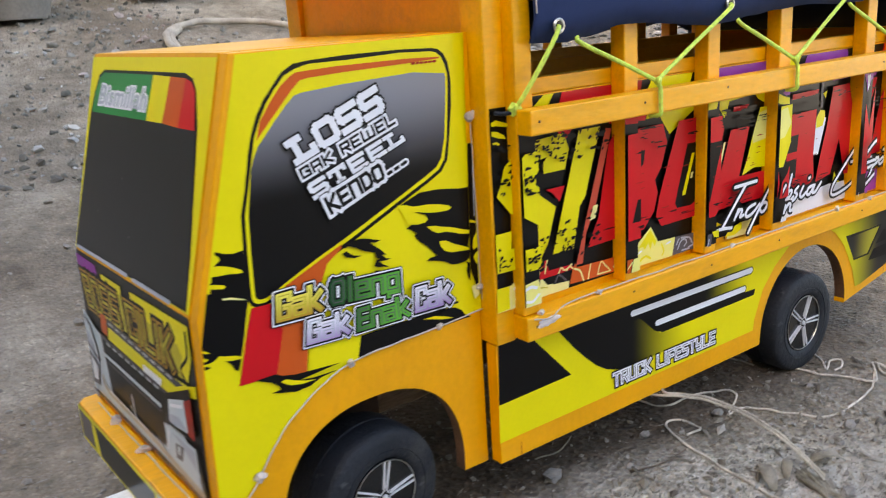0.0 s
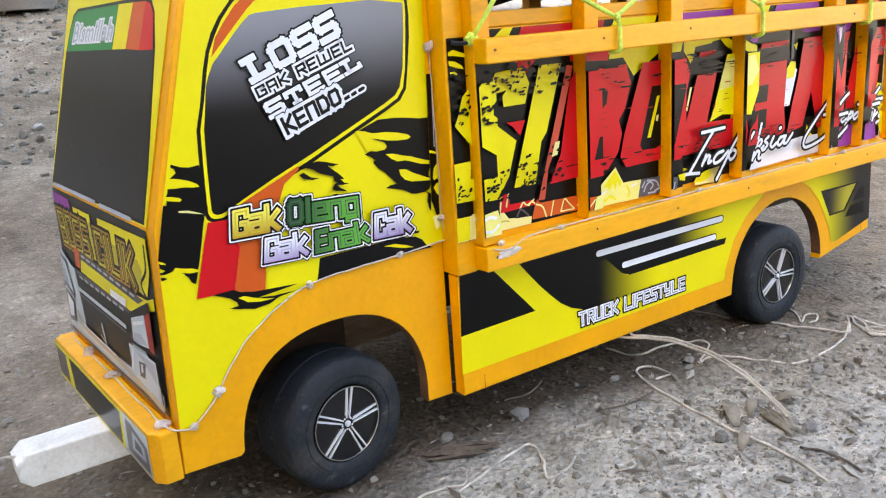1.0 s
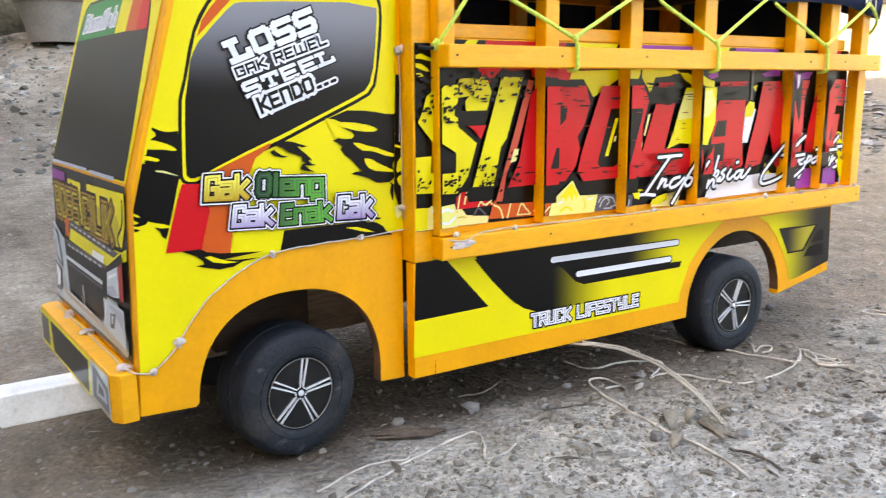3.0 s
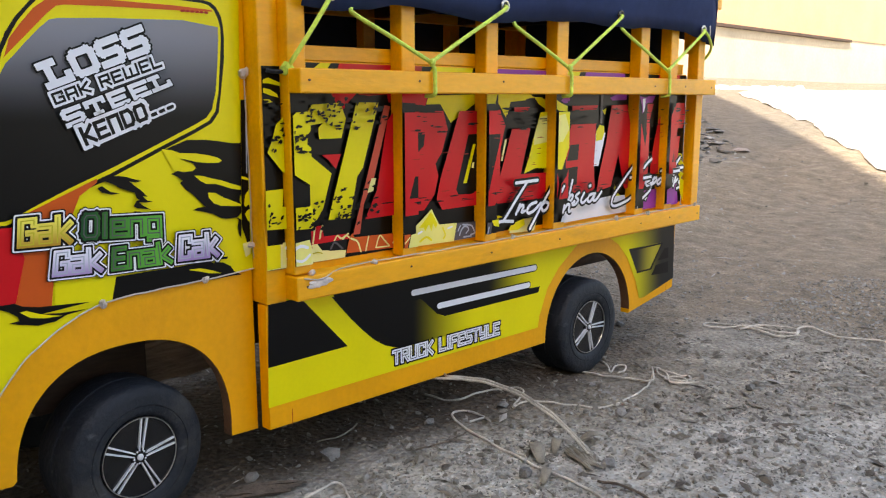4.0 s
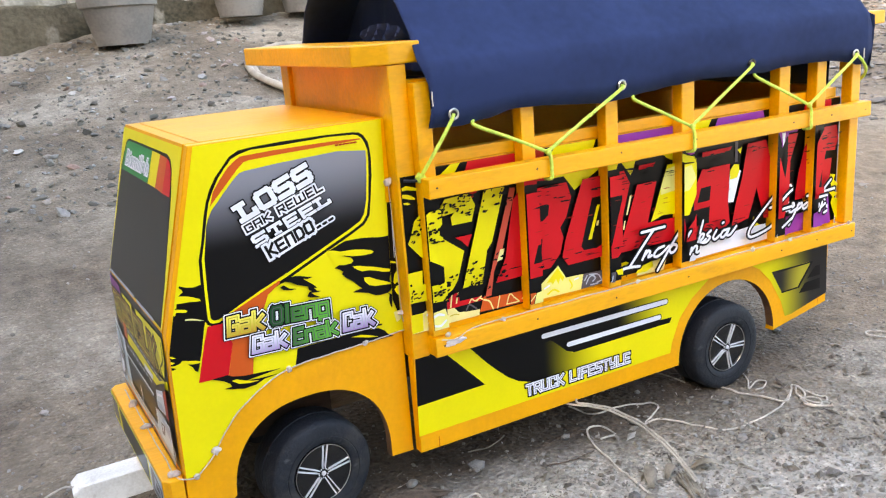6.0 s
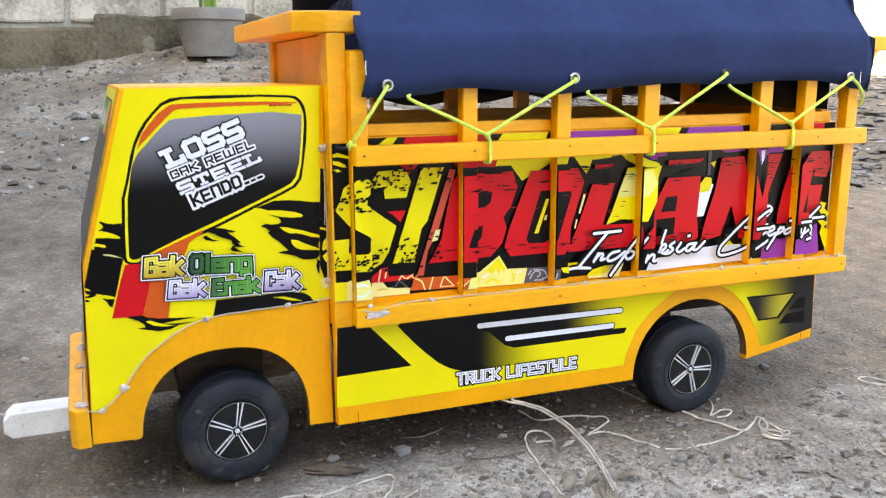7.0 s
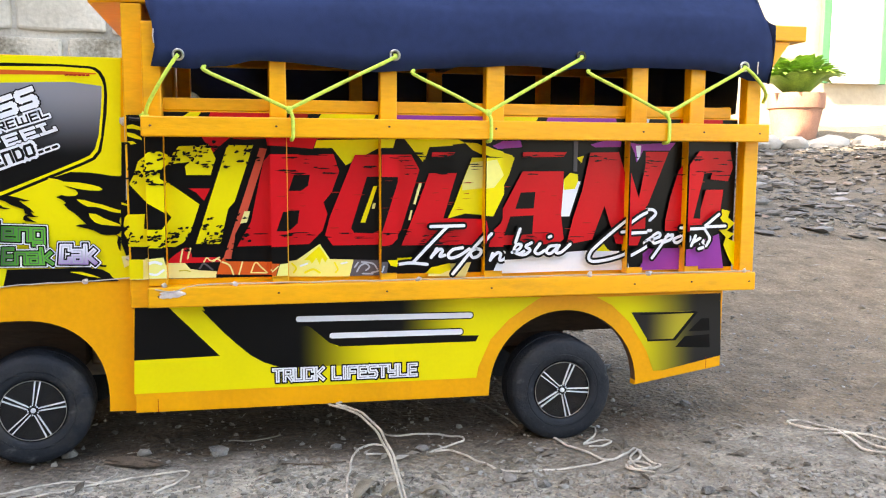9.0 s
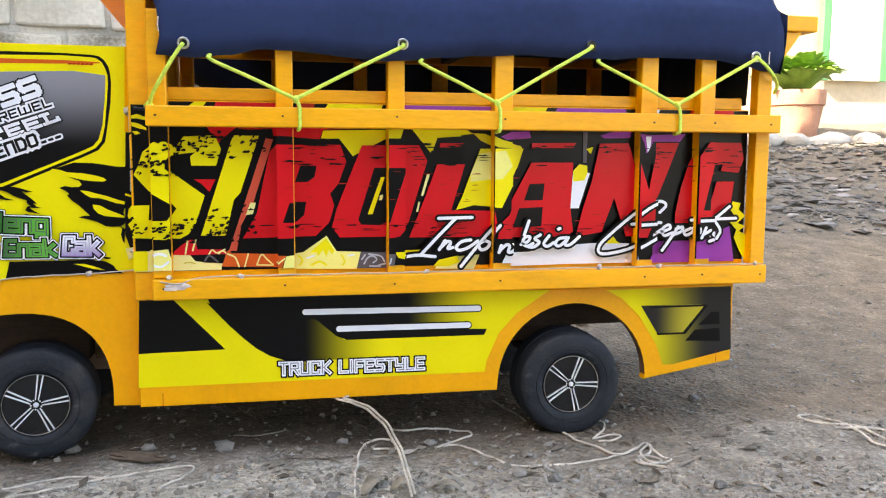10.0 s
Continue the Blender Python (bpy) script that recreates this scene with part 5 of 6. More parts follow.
sign.poly("yellow", [(299.4, 286.8), (306.1, 295.6), (332.3, 297), (337.6, 285), (332.9, 270.3), (311.9, 270.3), (311.1, 278.1), (315.5, 282), (304.2, 280.6), (295.4, 279), (291.6, 274.3), (290.9, 267.6), (322.7, 244.1), (313.9, 217.8), (307.9, 209.9), (301, 206.1), (255.5, 207.6), (254.3, 217.5), (257.9, 235.6), (276.3, 236), (275.2, 222.9), (291.4, 222.8), (298.4, 232.7), (294.3, 237.4), (276, 248.4), (264.1, 262.4), (268, 270.1), (272, 282), (282.1, 290.3), (292, 290.9), (297.4, 287.3)])
sign.poly("red", [(313.7, 258.3), (332.2, 258.3), (326.8, 247.2), (319.9, 254.6)])
sign.poly("yellow", [(348, 297.1), (370.4, 296.8), (353.4, 246.6), (347.4, 239.7), (340, 208.1), (318.5, 208.5)])
sign.poly("coral", [(376.3, 294.8), (382.6, 293.8), (364.4, 237.5), (353.7, 217.8), (349.1, 194.3), (342.3, 194.5), (362.1, 252.9)])
sign.poly("cream", [(361.8, 237.5), (366.8, 237.5), (363.7, 227.4), (357.5, 226.3)])
sign.poly("red", [(385.1, 289), (442.4, 289.5), (447.7, 273.9), (440.5, 254.4), (432.9, 245.2), (436.5, 234.3), (431.8, 219.1), (419.5, 206.7), (354.7, 205.5), (367.4, 227.9), (374.2, 259.8), (379.3, 282.6)])
sign.poly("black", [(406.4, 270.5), (420.8, 270.6), (419.1, 260.6), (412.6, 255.8), (401.4, 255.8)])
sign.poly("black", [(395.9, 237.6), (411.1, 238), (409.3, 226.1), (402.6, 220), (389.8, 220.1)])
sign.poly("red", [(462.2, 289.1), (515, 289.5), (522.9, 275.3), (504.9, 217.2), (493.7, 205.3), (441.2, 205), (434.2, 214.7), (438.7, 231.6), (455.3, 272.3)])
sign.poly("black", [(473.3, 268.8), (501.6, 268.9), (485.9, 219), (478.4, 215.8), (461, 216.6), (458.2, 221)])
sign.poly("yellow", [(479.4, 260.1), (483, 260.1), (471.5, 226.1), (467.1, 226.1)])
sign.poly("cream", [(478.5, 243.6), (481.5, 244.2), (480.4, 239), (477.6, 239)])
sign.poly("cream", [(522.4, 262.6), (525.2, 262.6), (519, 242.6), (517, 243.2)])
sign.poly("cream", [(514.5, 237.1), (516.2, 237.1), (514.2, 227.7), (512.2, 228.2)])
sign.poly("red", [(532.2, 272.1), (558.9, 272.2), (546, 229.2), (584.7, 228.3), (587.2, 217), (584.3, 203.4), (505.7, 204), (519.8, 238.6)])
sign.poly("red", [(535, 291.7), (557.6, 291.9), (553.5, 287.5), (534.5, 287.4)])
sign.poly("yellow", [(573.8, 286.8), (615.9, 287.1), (610.6, 270.6), (591.4, 231.7), (567.6, 233.7), (550.2, 229.1), (556.7, 242.5), (564.4, 263.5)])
sign.poly("lemon", [(572.7, 282.1), (594.5, 285.2), (601.3, 270.6), (591.7, 258.8), (564.4, 255.9), (564.4, 263.5)])
sign.poly("red", [(624.1, 273.9), (666.1, 274), (664.4, 228.8), (667.4, 207.6), (661.1, 202.8), (587.4, 202.7), (590.9, 217.5), (598.8, 224.9), (604.8, 238.2)])
sign.poly("red", [(624.5, 292.4), (668.9, 292.8), (665.8, 288.3), (623.9, 287.4)])
sign.poly("black", [(622.5, 253.5), (637.5, 254.1), (635.9, 238), (617.2, 237.8)])
sign.poly("black", [(612.3, 230.4), (636, 231.4), (635, 212.8), (606.4, 212)])
sign.poly("white", [(666.2, 266), (672.5, 272.6), (680.4, 271.1), (680.9, 264.5), (683.5, 263.9), (672.7, 229.9), (664.1, 230)])
sign.poly("yellow", [(666.2, 266), (672.5, 272.6), (680.4, 271.1), (680.9, 264.5), (677.9, 257), (666.4, 255.8)])
sign.poly("red", [(693.1, 292.4), (722.8, 293), (739.1, 247.8), (747.6, 293.5), (776.2, 293.7), (765.7, 266.7), (749, 224.4), (739.1, 201.7), (722.6, 201.9), (709.2, 240), (697, 206.6), (670.1, 202.1), (676.6, 228.1), (685.6, 255.8)])
sign.poly("red", [(802.4, 294.5), (844.1, 294.3), (847.9, 278.1), (842.6, 264.4), (823.2, 266.2), (825, 273.1), (808, 271.1), (798, 227.7), (811, 227), (818.8, 255.6), (838.1, 255.6), (835, 229.9), (821.8, 214.3), (774.8, 214.2), (775.1, 225.4), (779.7, 248.3), (787.6, 274.2)])
sign.level += 1
for x0, x1, z0, z1, c in ((262, 302, 262, 298, 60), (300, 348, 276, 302, 50), (255, 332, 203, 226, 70), (332, 366, 203, 236, 30), (352, 380, 280, 300, 16)):
    ragged(sign, "black", x0, x1, z0, z1, c, 9.0, 2.5)
for x0, x1 in ((395, 447), (470, 530), (545, 562), (520, 580), (600, 670), (690, 770), (785, 845)):
    ragged(sign, "black", x0, x1, 270, 291, 15, 26, 1.2)
    ragged(sign, "black", x0 - 20, x1 - 12, 205, 218, 9, 24, 1.1)
    ragged(sign, "brick", x0 - 10, x1, 216, 268, 7, 18, 0.7)
sign.level += 1
SCRIPT = []


def pen(pts):
    SCRIPT.append(pts)


pen([(532.8, 222.0), (564.9, 222.5)])
pen([(548.8, 221.6), (531.7, 204.5), (515.3, 187.5)])
pen([(502.3, 186.7), (513.7, 187.8), (529.5, 186.1)])
pen([(538.9, 201.1), (533.4, 192.6)])
pen([(535.0, 194.7), (541.1, 200.0), (544.4, 198.9), (541.6, 193.5), (546.6, 194.5)])
pen([(563.8, 201.3), (554.9, 199.8), (549.9, 195.0), (552.2, 191.7), (560.5, 193.7), (570.6, 200.1)])
pen([(588.5, 215.7), (572.8, 198.4), (554.5, 176.3)])
pen([(577.3, 200.5), (571.7, 196.8), (574.0, 191.8), (579.6, 193.3), (582.4, 198.2), (577.3, 200.5)])
pen([(589.7, 197.0), (587.5, 190.5)])
pen([(588.6, 192.6), (594.3, 197.5), (597.7, 196.3), (596.6, 190.8), (601.1, 191.3), (605.1, 196.2)])
pen([(613.1, 196.1), (619.9, 198.7), (622.2, 203.1), (617.6, 203.2), (614.8, 197.7), (619.4, 194.3), (625.2, 196.9)])
pen([(620.9, 218.6), (618.6, 212.0), (616.4, 205.4)])
pen([(632.6, 205.1), (626.8, 201.4), (631.5, 198.0), (626.3, 193.6), (620.6, 193.7)])
pen([(641.3, 203.9), (636.1, 196.8), (639.7, 193.9), (646.0, 197.2)])
pen([(650.5, 210.4), (652.2, 211.0)])
pen([(658.8, 202.0), (651.2, 201.0), (647.8, 196.0), (652.5, 194.3), (661.1, 201.9)])
pen([(660.0, 200.3), (657.7, 195.3), (663.0, 195.2), (672.3, 202.9)])
pen([(755.7, 225.6), (762.1, 232.3), (756.3, 236.4), (741.5, 232.5), (722.1, 219.1), (702.9, 203.5), (694, 195), (692.3, 187.7), (700.1, 185.4), (722.9, 189.6), (742.5, 198.6), (757.5, 208.2)])
pen([(726.2, 214.2), (757.3, 215.4)])
pen([(757.3, 205.8), (767.2, 209.4), (765.4, 213.1), (758.9, 208.8), (761.1, 202.6), (769.7, 205)])
pen([(776.2, 211.1), (768.5, 200), (759.5, 187.7)])
pen([(773.6, 208.7), (781, 210.7), (779.1, 206.1), (770.8, 203.1)])
pen([(789.8, 209.4), (782.5, 206), (785.3, 202.6), (792, 205.9), (792.5, 209.7)])
pen([(798.6, 210.8), (794.2, 200.9)])
pen([(795.5, 204), (803.5, 208.3)])
pen([(811.8, 207.5), (806.4, 204.5), (812, 200.9), (802.5, 197.6)])
pen([(831.5, 230.9), (819.5, 221.3), (815.5, 217.5), (822.1, 206.8), (818.3, 198.6)])
pen([(789.6, 217.5), (838.9, 218.9)])
for pts in SCRIPT:
    sign.stroke("black", pts, 7.4, same=True)
sign.level += 1
for pts in SCRIPT:
    sign.stroke("white", pts, 3.0, same=True)
# the print is cut at the stakes and carried over their faces
bm = sign.bm
bmesh.ops.triangulate(bm, faces=bm.faces[:])
STRIPS = [((0.2612, 0.2785), corner, -0.0036, 0.3225)] + [(xx, post, -0.0141, 0.3042) for xx, post in zip(POSTS[:6], near_posts)]
for (x0, x1), _, _, _ in STRIPS:
    for x in (x0 + 0.0002, x1 - 0.0004):
        bmesh.ops.bisect_plane(bm, geom=bm.verts[:] + bm.edges[:] + bm.faces[:], plane_co=(x, 0, 0), plane_no=(1, 0, 0))
for z in (0.1795, 0.3042, 0.3225):
    bmesh.ops.bisect_plane(bm, geom=bm.verts[:] + bm.edges[:] + bm.faces[:], plane_co=(0, 0, z), plane_no=(0, 0, 1))
over_post = []
for (x0, x1), post, dy, ztop in STRIPS:
    cut = bm.copy()
    mine = [f.index for f in cut.faces if x0 < f.calc_center_median().x < x1 and (0.1795 if dy < -0.01 else 0.15) < f.calc_center_median().z < ztop]
    chosen = set(mine)
    bmesh.ops.delete(cut, geom=[f for f in cut.faces if f.index not in chosen], context="FACES")
    bmesh.ops.translate(cut, verts=cut.verts, vec=(0, dy, 0))
    part("print_strip", cut, [INK[c] for c in sign.inks], post)
bmesh.ops.delete(bm, geom=[f for f in bm.faces if f.calc_center_median().x < 0.2788], context="FACES")
sign.done("print", sign_board, "red, yellow and black printed sign")

low = Sheet(side(-0.0003))
low.poly("yellow", [(264, 153), (261, 72), (581, 71), (583, 82), (595, 109), (613, 128), (639, 145), (647, 150)])
low.poly("black", [(264, 152), (293, 151), (337, 104), (262, 103)])
low.poly("fade_b", [(321.9, 147.2), (330.1, 137.7), (340.6, 126), (352.5, 114.2), (364.5, 103.5), (376.6, 96), (388.9, 91.6), (401.9, 89.4), (419, 90.2), (498.9, 88.8), (499, 107.3), (444.6, 108.5), (417, 130.8), (350.6, 140.8)])
low.poly("fade_a", [(322, 151.7), (576.5, 151.8), (582.2, 112.5), (444.6, 112.7), (416.9, 129.3), (345.3, 121.8), (328.9, 139)])
low.poly("black", [(419.4, 128.2), (439.6, 118.1), (582.8, 113.6), (580.1, 107.7), (447.1, 108.2), (437, 112.5)])
low.poly("fade_c", [(705, 148), (842, 148), (845, 82), (780, 69), (769, 69), (761, 90), (741, 121), (722, 139)])
low.poly("soot", [(743, 131), (814, 130), (790, 101), (762, 101)])
low.poly("black", [(753, 130), (814, 130), (813, 128), (753, 128)])
low.poly("black", [(814, 130), (817, 129), (793, 100), (762, 100), (761, 102), (790, 102)])
low.poly("black", [(821, 122), (830, 122), (831, 109), (807, 109)])
low.poly("black", [(803, 104), (831, 105), (832, 91), (793, 93)])
for a, b in ([(409, 136), (574, 134)], [(440, 119), (564, 118)]):
    low.stroke("black", [a, b], 7.6)
    low.stroke("white", [a, b], 5.4)
low.lettering("TRUCK LIFESTYLE", [(383.8, 76.4), (522, 75.6), (522, 89.2), (383.8, 90.2)], (("black", 0.44), ("white", 0.25), ("grey", 0.05)))
for a, b in (((281.5, 54.5), (281.5, 66)), ((828, 69.5), (828, 81))):
    low.stroke("brick", [a, b], 0.55)
low.done("print", skirt, "yellow and black printed vinyl")

cabart = Sheet(side(CABY - 0.0003))
cabart.poly("yellow", [(260, 373), (95, 372), (57, 234), (52, 211), (50.9, 199), (49.8, 162), (47.7, 100), (56, 100), (66, 108), (75, 117), (87, 134), (101, 148), (122, 162), (147, 171), (184, 174), (221, 175), (263, 177)])
cabart.poly("black", [(85.9, 281.8), (84.4, 259.2), (83.5, 241), (83.3, 231), (84.8, 227.6), (88.2, 225.4), (94, 224.9), (101, 227.1), (112.2, 231.4), (132.4, 240.4), (159.6, 251), (196.9, 267.3), (220.8, 277.5), (233, 283.4), (238.6, 290.5), (241, 303), (244.5, 325), (245.5, 341), (245, 349), (244, 355), (240.5, 361), (236.5, 364), (231, 365), (206, 366), (165, 366), (140, 365), (130, 364), (122, 360), (115.5, 353), (109, 346), (103, 337), (98.5, 327), (95, 316), (90.5, 297)])
cabart.poly("yellow", [(88.4, 281.8), (86.9, 259.2), (86, 241), (85.8, 231.8), (86.9, 229), (89.3, 227.5), (94, 227.2), (100.1, 229.3), (111.2, 233.8), (131.4, 242.7), (158.6, 253.4), (195.9, 269.7), (219.8, 279.8), (230.9, 285.2), (236, 291.5), (239, 304), (241.5, 326), (242.8, 340), (242.8, 348), (241, 354), (238.5, 359), (234.5, 362), (230, 363), (206, 364), (165, 363), (140, 363), (131, 361), (123.5, 358), (116.5, 351), (110.5, 344), (105, 335), (100.5, 326), (97.4, 315), (92.8, 297)])
cabart.poly("glass", [(90.6, 281.8), (89.1, 259.1), (88.3, 240.9), (88.1, 232.8), (89, 230.9), (90.9, 229.7), (94.2, 229.7), (100.3, 231.8), (110, 236.4), (131.5, 245.7), (158.8, 256.4), (196.1, 272.3), (219.9, 282.7), (228.9, 287.2), (233.4, 292.7), (237, 305), (239.6, 326), (240.8, 340), (241, 348), (215, 351), (162, 349), (133, 347), (128.6, 346), (122.5, 341), (113.5, 332), (107, 325), (102, 320), (98, 313), (95.6, 307), (92.8, 292)])
cabart.poly("orange", [(102, 325), (105, 334), (112, 343), (120, 352), (127, 357), (131, 359), (158, 360), (209, 360), (237, 359), (237, 358), (213, 357), (164, 356), (138, 355), (133, 354), (127, 349), (119, 341), (113, 335), (108, 330), (104, 326), (101, 323)])
cabart.poly("black", [(67.6, 264.8), (69.6, 263.8), (72.8, 262.4), (78.1, 261.3), (84.4, 262.0), (83.7, 231.9), (81.6, 225.5), (79.8, 218.3), (76.4, 205.5), (74.3, 198.7), (69.3, 199.5), (64.4, 201.2), (59.9, 202.4), (58.5, 201.1), (54.5, 202.7), (51.3, 204.7), (51.3, 207.2), (51.4, 211.1), (54.8, 224.2), (59.3, 241.6), (61.9, 242.9), (60.4, 245.7), (62.6, 247.4), (63.8, 251.9), (63.6, 255.0), (67.1, 257.6), (69.7, 259.3), (69, 261.6), (67, 263.0)])
cabart.poly("yellow", [(63.7, 256.8), (68.2, 256.2), (71.9, 255.2), (77.2, 253.2), (81.6, 250.7), (82.7, 248.9), (79.4, 249.0), (73.6, 250.1), (67.8, 250.3), (61.7, 251.0), (62.7, 253.7)])
cabart.poly("yellow", [(60.9, 246.6), (64.6, 245.9), (69.5, 244.4), (71, 243.0), (69.3, 242.1), (64.8, 243.2), (59.9, 244.3)])
cabart.poly("yellow", [(59.4, 242.1), (61.8, 242.0), (60.5, 241.1)])
cabart.poly("cream", [(67.7, 236.7), (73.5, 236.0), (78.4, 234.0), (82.9, 231.9), (78.3, 233.0), (72.5, 234.7), (68, 235.6)])
cabart.poly("black", [(72, 244.3), (74, 243.7), (73.1, 242.9)])
cabart.poly("yellow", [(51.3, 209.3), (54, 207.8), (55.6, 206.3), (52.7, 206.9), (51.3, 208.0)])
cabart.poly("black", [(51.1, 202.6), (52, 201.9), (55.4, 203.1), (58.1, 201.1), (54.3, 200.4), (51, 200.7)])
cabart.poly("black", [(51, 199.4), (53.4, 198.6), (55, 197.6), (51.6, 196.9), (51, 198.0)])
cabart.poly("yellow", [(59.9, 203.3), (65.2, 201.6), (71, 200.3), (74.3, 198.7), (70.8, 197.5), (65.9, 198.8), (61.4, 200.4)])
cabart.poly("black", [(64.2, 198.9), (68.3, 197.7), (73.8, 197.4), (72.7, 193.7), (71.2, 190.1), (68.8, 192.1), (67.7, 195.4)])
cabart.poly("orange", [(94.1, 175), (102.6, 206.8), (99.5, 226), (107.8, 234), (149.6, 251), (149.4, 248.4), (138, 241), (120.5, 204.3), (115.6, 174.4)])
cabart.poly("red", [(70.4, 180.6), (80, 213.6), (84.4, 226.2), (98.4, 225.7), (102.6, 206.8), (95.2, 179.6)])
cabart.poly("yellow", [(117.3, 172), (120.5, 204.3), (138, 240.6), (173.3, 240.1), (168.6, 227.9), (157.2, 185.3), (153.2, 172)])
cabart.poly("black", [(153.6, 172), (157.2, 186.8), (184, 187), (203, 187), (225, 187.4), (232, 184), (238.4, 178), (249, 174.4), (225, 174), (189, 174), (172.5, 172.6)])
cabart.poly("yellow", [(208.3, 183.8), (217.9, 183.5), (227.4, 180.5), (234.6, 177.4), (224.9, 178.9)])
cabart.poly("black", [(80.7, 180.6), (85.7, 178.3), (90.7, 176.1), (95.6, 172.0), (96.3, 169.5), (90.2, 169.1), (96.2, 167.2), (102.6, 165.7), (106.9, 164.5), (111.7, 165.0), (117, 165.1), (124.5, 168.1), (138, 169.5), (120.3, 169.9), (110.3, 171.4), (124, 172.4), (140, 173.6), (121, 175), (108, 176), (98.5, 178.1), (94.4, 180.6)])
cabart.poly("yellow", [(96.8, 174.6), (100.9, 174.9), (107.3, 172.0), (114.6, 169.6), (121.2, 168.1), (111.4, 168.3), (102.8, 170.2)])
cabart.poly("black", [(213.8, 273.0), (220.4, 273.3), (223.3, 274.7), (231.3, 272.6), (243.2, 271.3), (254.8, 270.0), (253.4, 232.8), (252.3, 231.3), (251.7, 227.9), (253.1, 224.9), (252.9, 219.9), (251.8, 218.0), (248.8, 216.2), (252.7, 214.0), (251.7, 201.1), (250.3, 203.2), (249, 209.2), (250.2, 214.1), (248.3, 216.2), (241, 216.1), (236.2, 216.8), (229.6, 220.6), (222, 222.9), (214.5, 224.7), (218.3, 226.0), (224.1, 226.2), (221.3, 228.8), (215, 235.4), (209.5, 239.5), (205.9, 244.0), (207.9, 245.4), (204.2, 248.4), (199.7, 250.5), (204.4, 252.2), (210, 251.1), (215.7, 251.8), (218.1, 253.7), (216.4, 256.6), (210.4, 259.2), (203, 261.4), (199.4, 264.4), (195.8, 266.9)])
cabart.poly("yellow", [(194, 267.4), (201.3, 266.2), (206.8, 264.1), (219, 263.3), (228.5, 261.6), (236, 259.4), (238.8, 257.3), (235.9, 256.0), (227.3, 256.3), (218.8, 257.5), (210.4, 259.7), (203, 260.9), (210.3, 258.3), (215.9, 255.7), (218.1, 253.2), (215.7, 251.4), (209.1, 251.6), (201.6, 252.8)])
cabart.poly("yellow", [(212.9, 272.6), (219.6, 275.8), (225.4, 279.0), (232.1, 281.2), (239.7, 279.6), (247.3, 277.5), (253, 274.9), (254.4, 272.0), (254.3, 269.0), (247, 269.2), (236.5, 271.0), (227, 272.2)])
cabart.poly("yellow", [(216.5, 248.4), (223.1, 247.7), (229.7, 245.5), (237.3, 243.7), (245.9, 240.5), (253.1, 238.2), (253, 235.7), (245.7, 237.0), (238.1, 239.8), (232.4, 241.5), (225.7, 241.8), (221, 244.4)])
cabart.poly("yellow", [(226.4, 235.9), (232.1, 235.2), (238.7, 231.4), (246.4, 228.1), (252.6, 225.4), (252.6, 223.9), (245.3, 224.7), (236.6, 225.6), (230.9, 227.9), (227.2, 232.0)])
cabart.poly("amber", [(257.8, 373), (260.4, 373), (260.4, 299.2), (255.2, 299.4)])
cabart.poly("black", [(255.9, 299.1), (260.4, 299.0), (258.9, 188.6), (252.5, 209.0)])
cabart.poly("yellow", [(253.9, 245.6), (257.7, 244.4), (260.4, 242.8), (260.4, 241.8), (257.7, 242.5), (253.8, 243.6)])
cabart.poly("yellow", [(256.3, 231.7), (260.4, 236.4), (259.7, 211.1), (257.6, 213.2), (255.3, 217.8), (257.8, 220.7), (255, 224.8)])
cabart.poly("black", [(255.9, 222.8), (259, 224.6), (260.1, 221.6), (257.3, 220.2)])
# thin grey line paints a gloss streak on the black strip
cabart.poly("silver", [(259.4, 297.1), (260.2, 297.1), (258.8, 247.3), (257.9, 247.4)])
cabart.poly("cream", [(252.5, 196.5), (259.2, 197.6), (258.9, 188.6), (254.6, 186.4)])
cabart.poly("black", [(232.2, 189.8), (239.9, 188.8), (238.9, 187.4), (235, 187.6)])
cabart.poly("black", [(220.3, 184.1), (230.1, 186.4), (235.9, 185.1), (241.6, 181.7), (244.4, 177.5), (250.2, 174.1), (243.3, 174.6), (238.4, 175.9)])
cabart.poly("black", [(149.5, 249.5), (152.7, 251.7), (157.6, 251.6), (163, 251.8), (168.4, 250.7), (172.9, 249.1), (178.7, 247.5), (174.1, 246.7), (170.1, 247.8), (172.7, 245.3), (177.1, 241.8), (179.7, 239.3), (181.9, 236.8), (178.7, 237.4), (181.3, 234.5), (185.4, 233.3), (180.3, 233.1), (175.7, 233.8), (178.4, 231.2), (183.7, 228.1), (178.3, 229.3), (174.2, 230.0), (172, 231.5), (174, 234.8), (176.3, 235.2), (174.1, 236.7), (173.3, 240.1), (168.9, 241.7), (163.5, 243.8), (159.2, 246.8), (153.9, 248.9), (151.2, 248.0)])
cabart.poly("black", [(148.8, 244.8), (152, 246.1), (157.1, 242.1), (163.3, 240.5), (157.9, 240.2), (151.7, 241.9)])
cabart.poly("black", [(171.8, 228.2), (176.3, 227.5), (179, 225.5), (173.5, 225.2)])
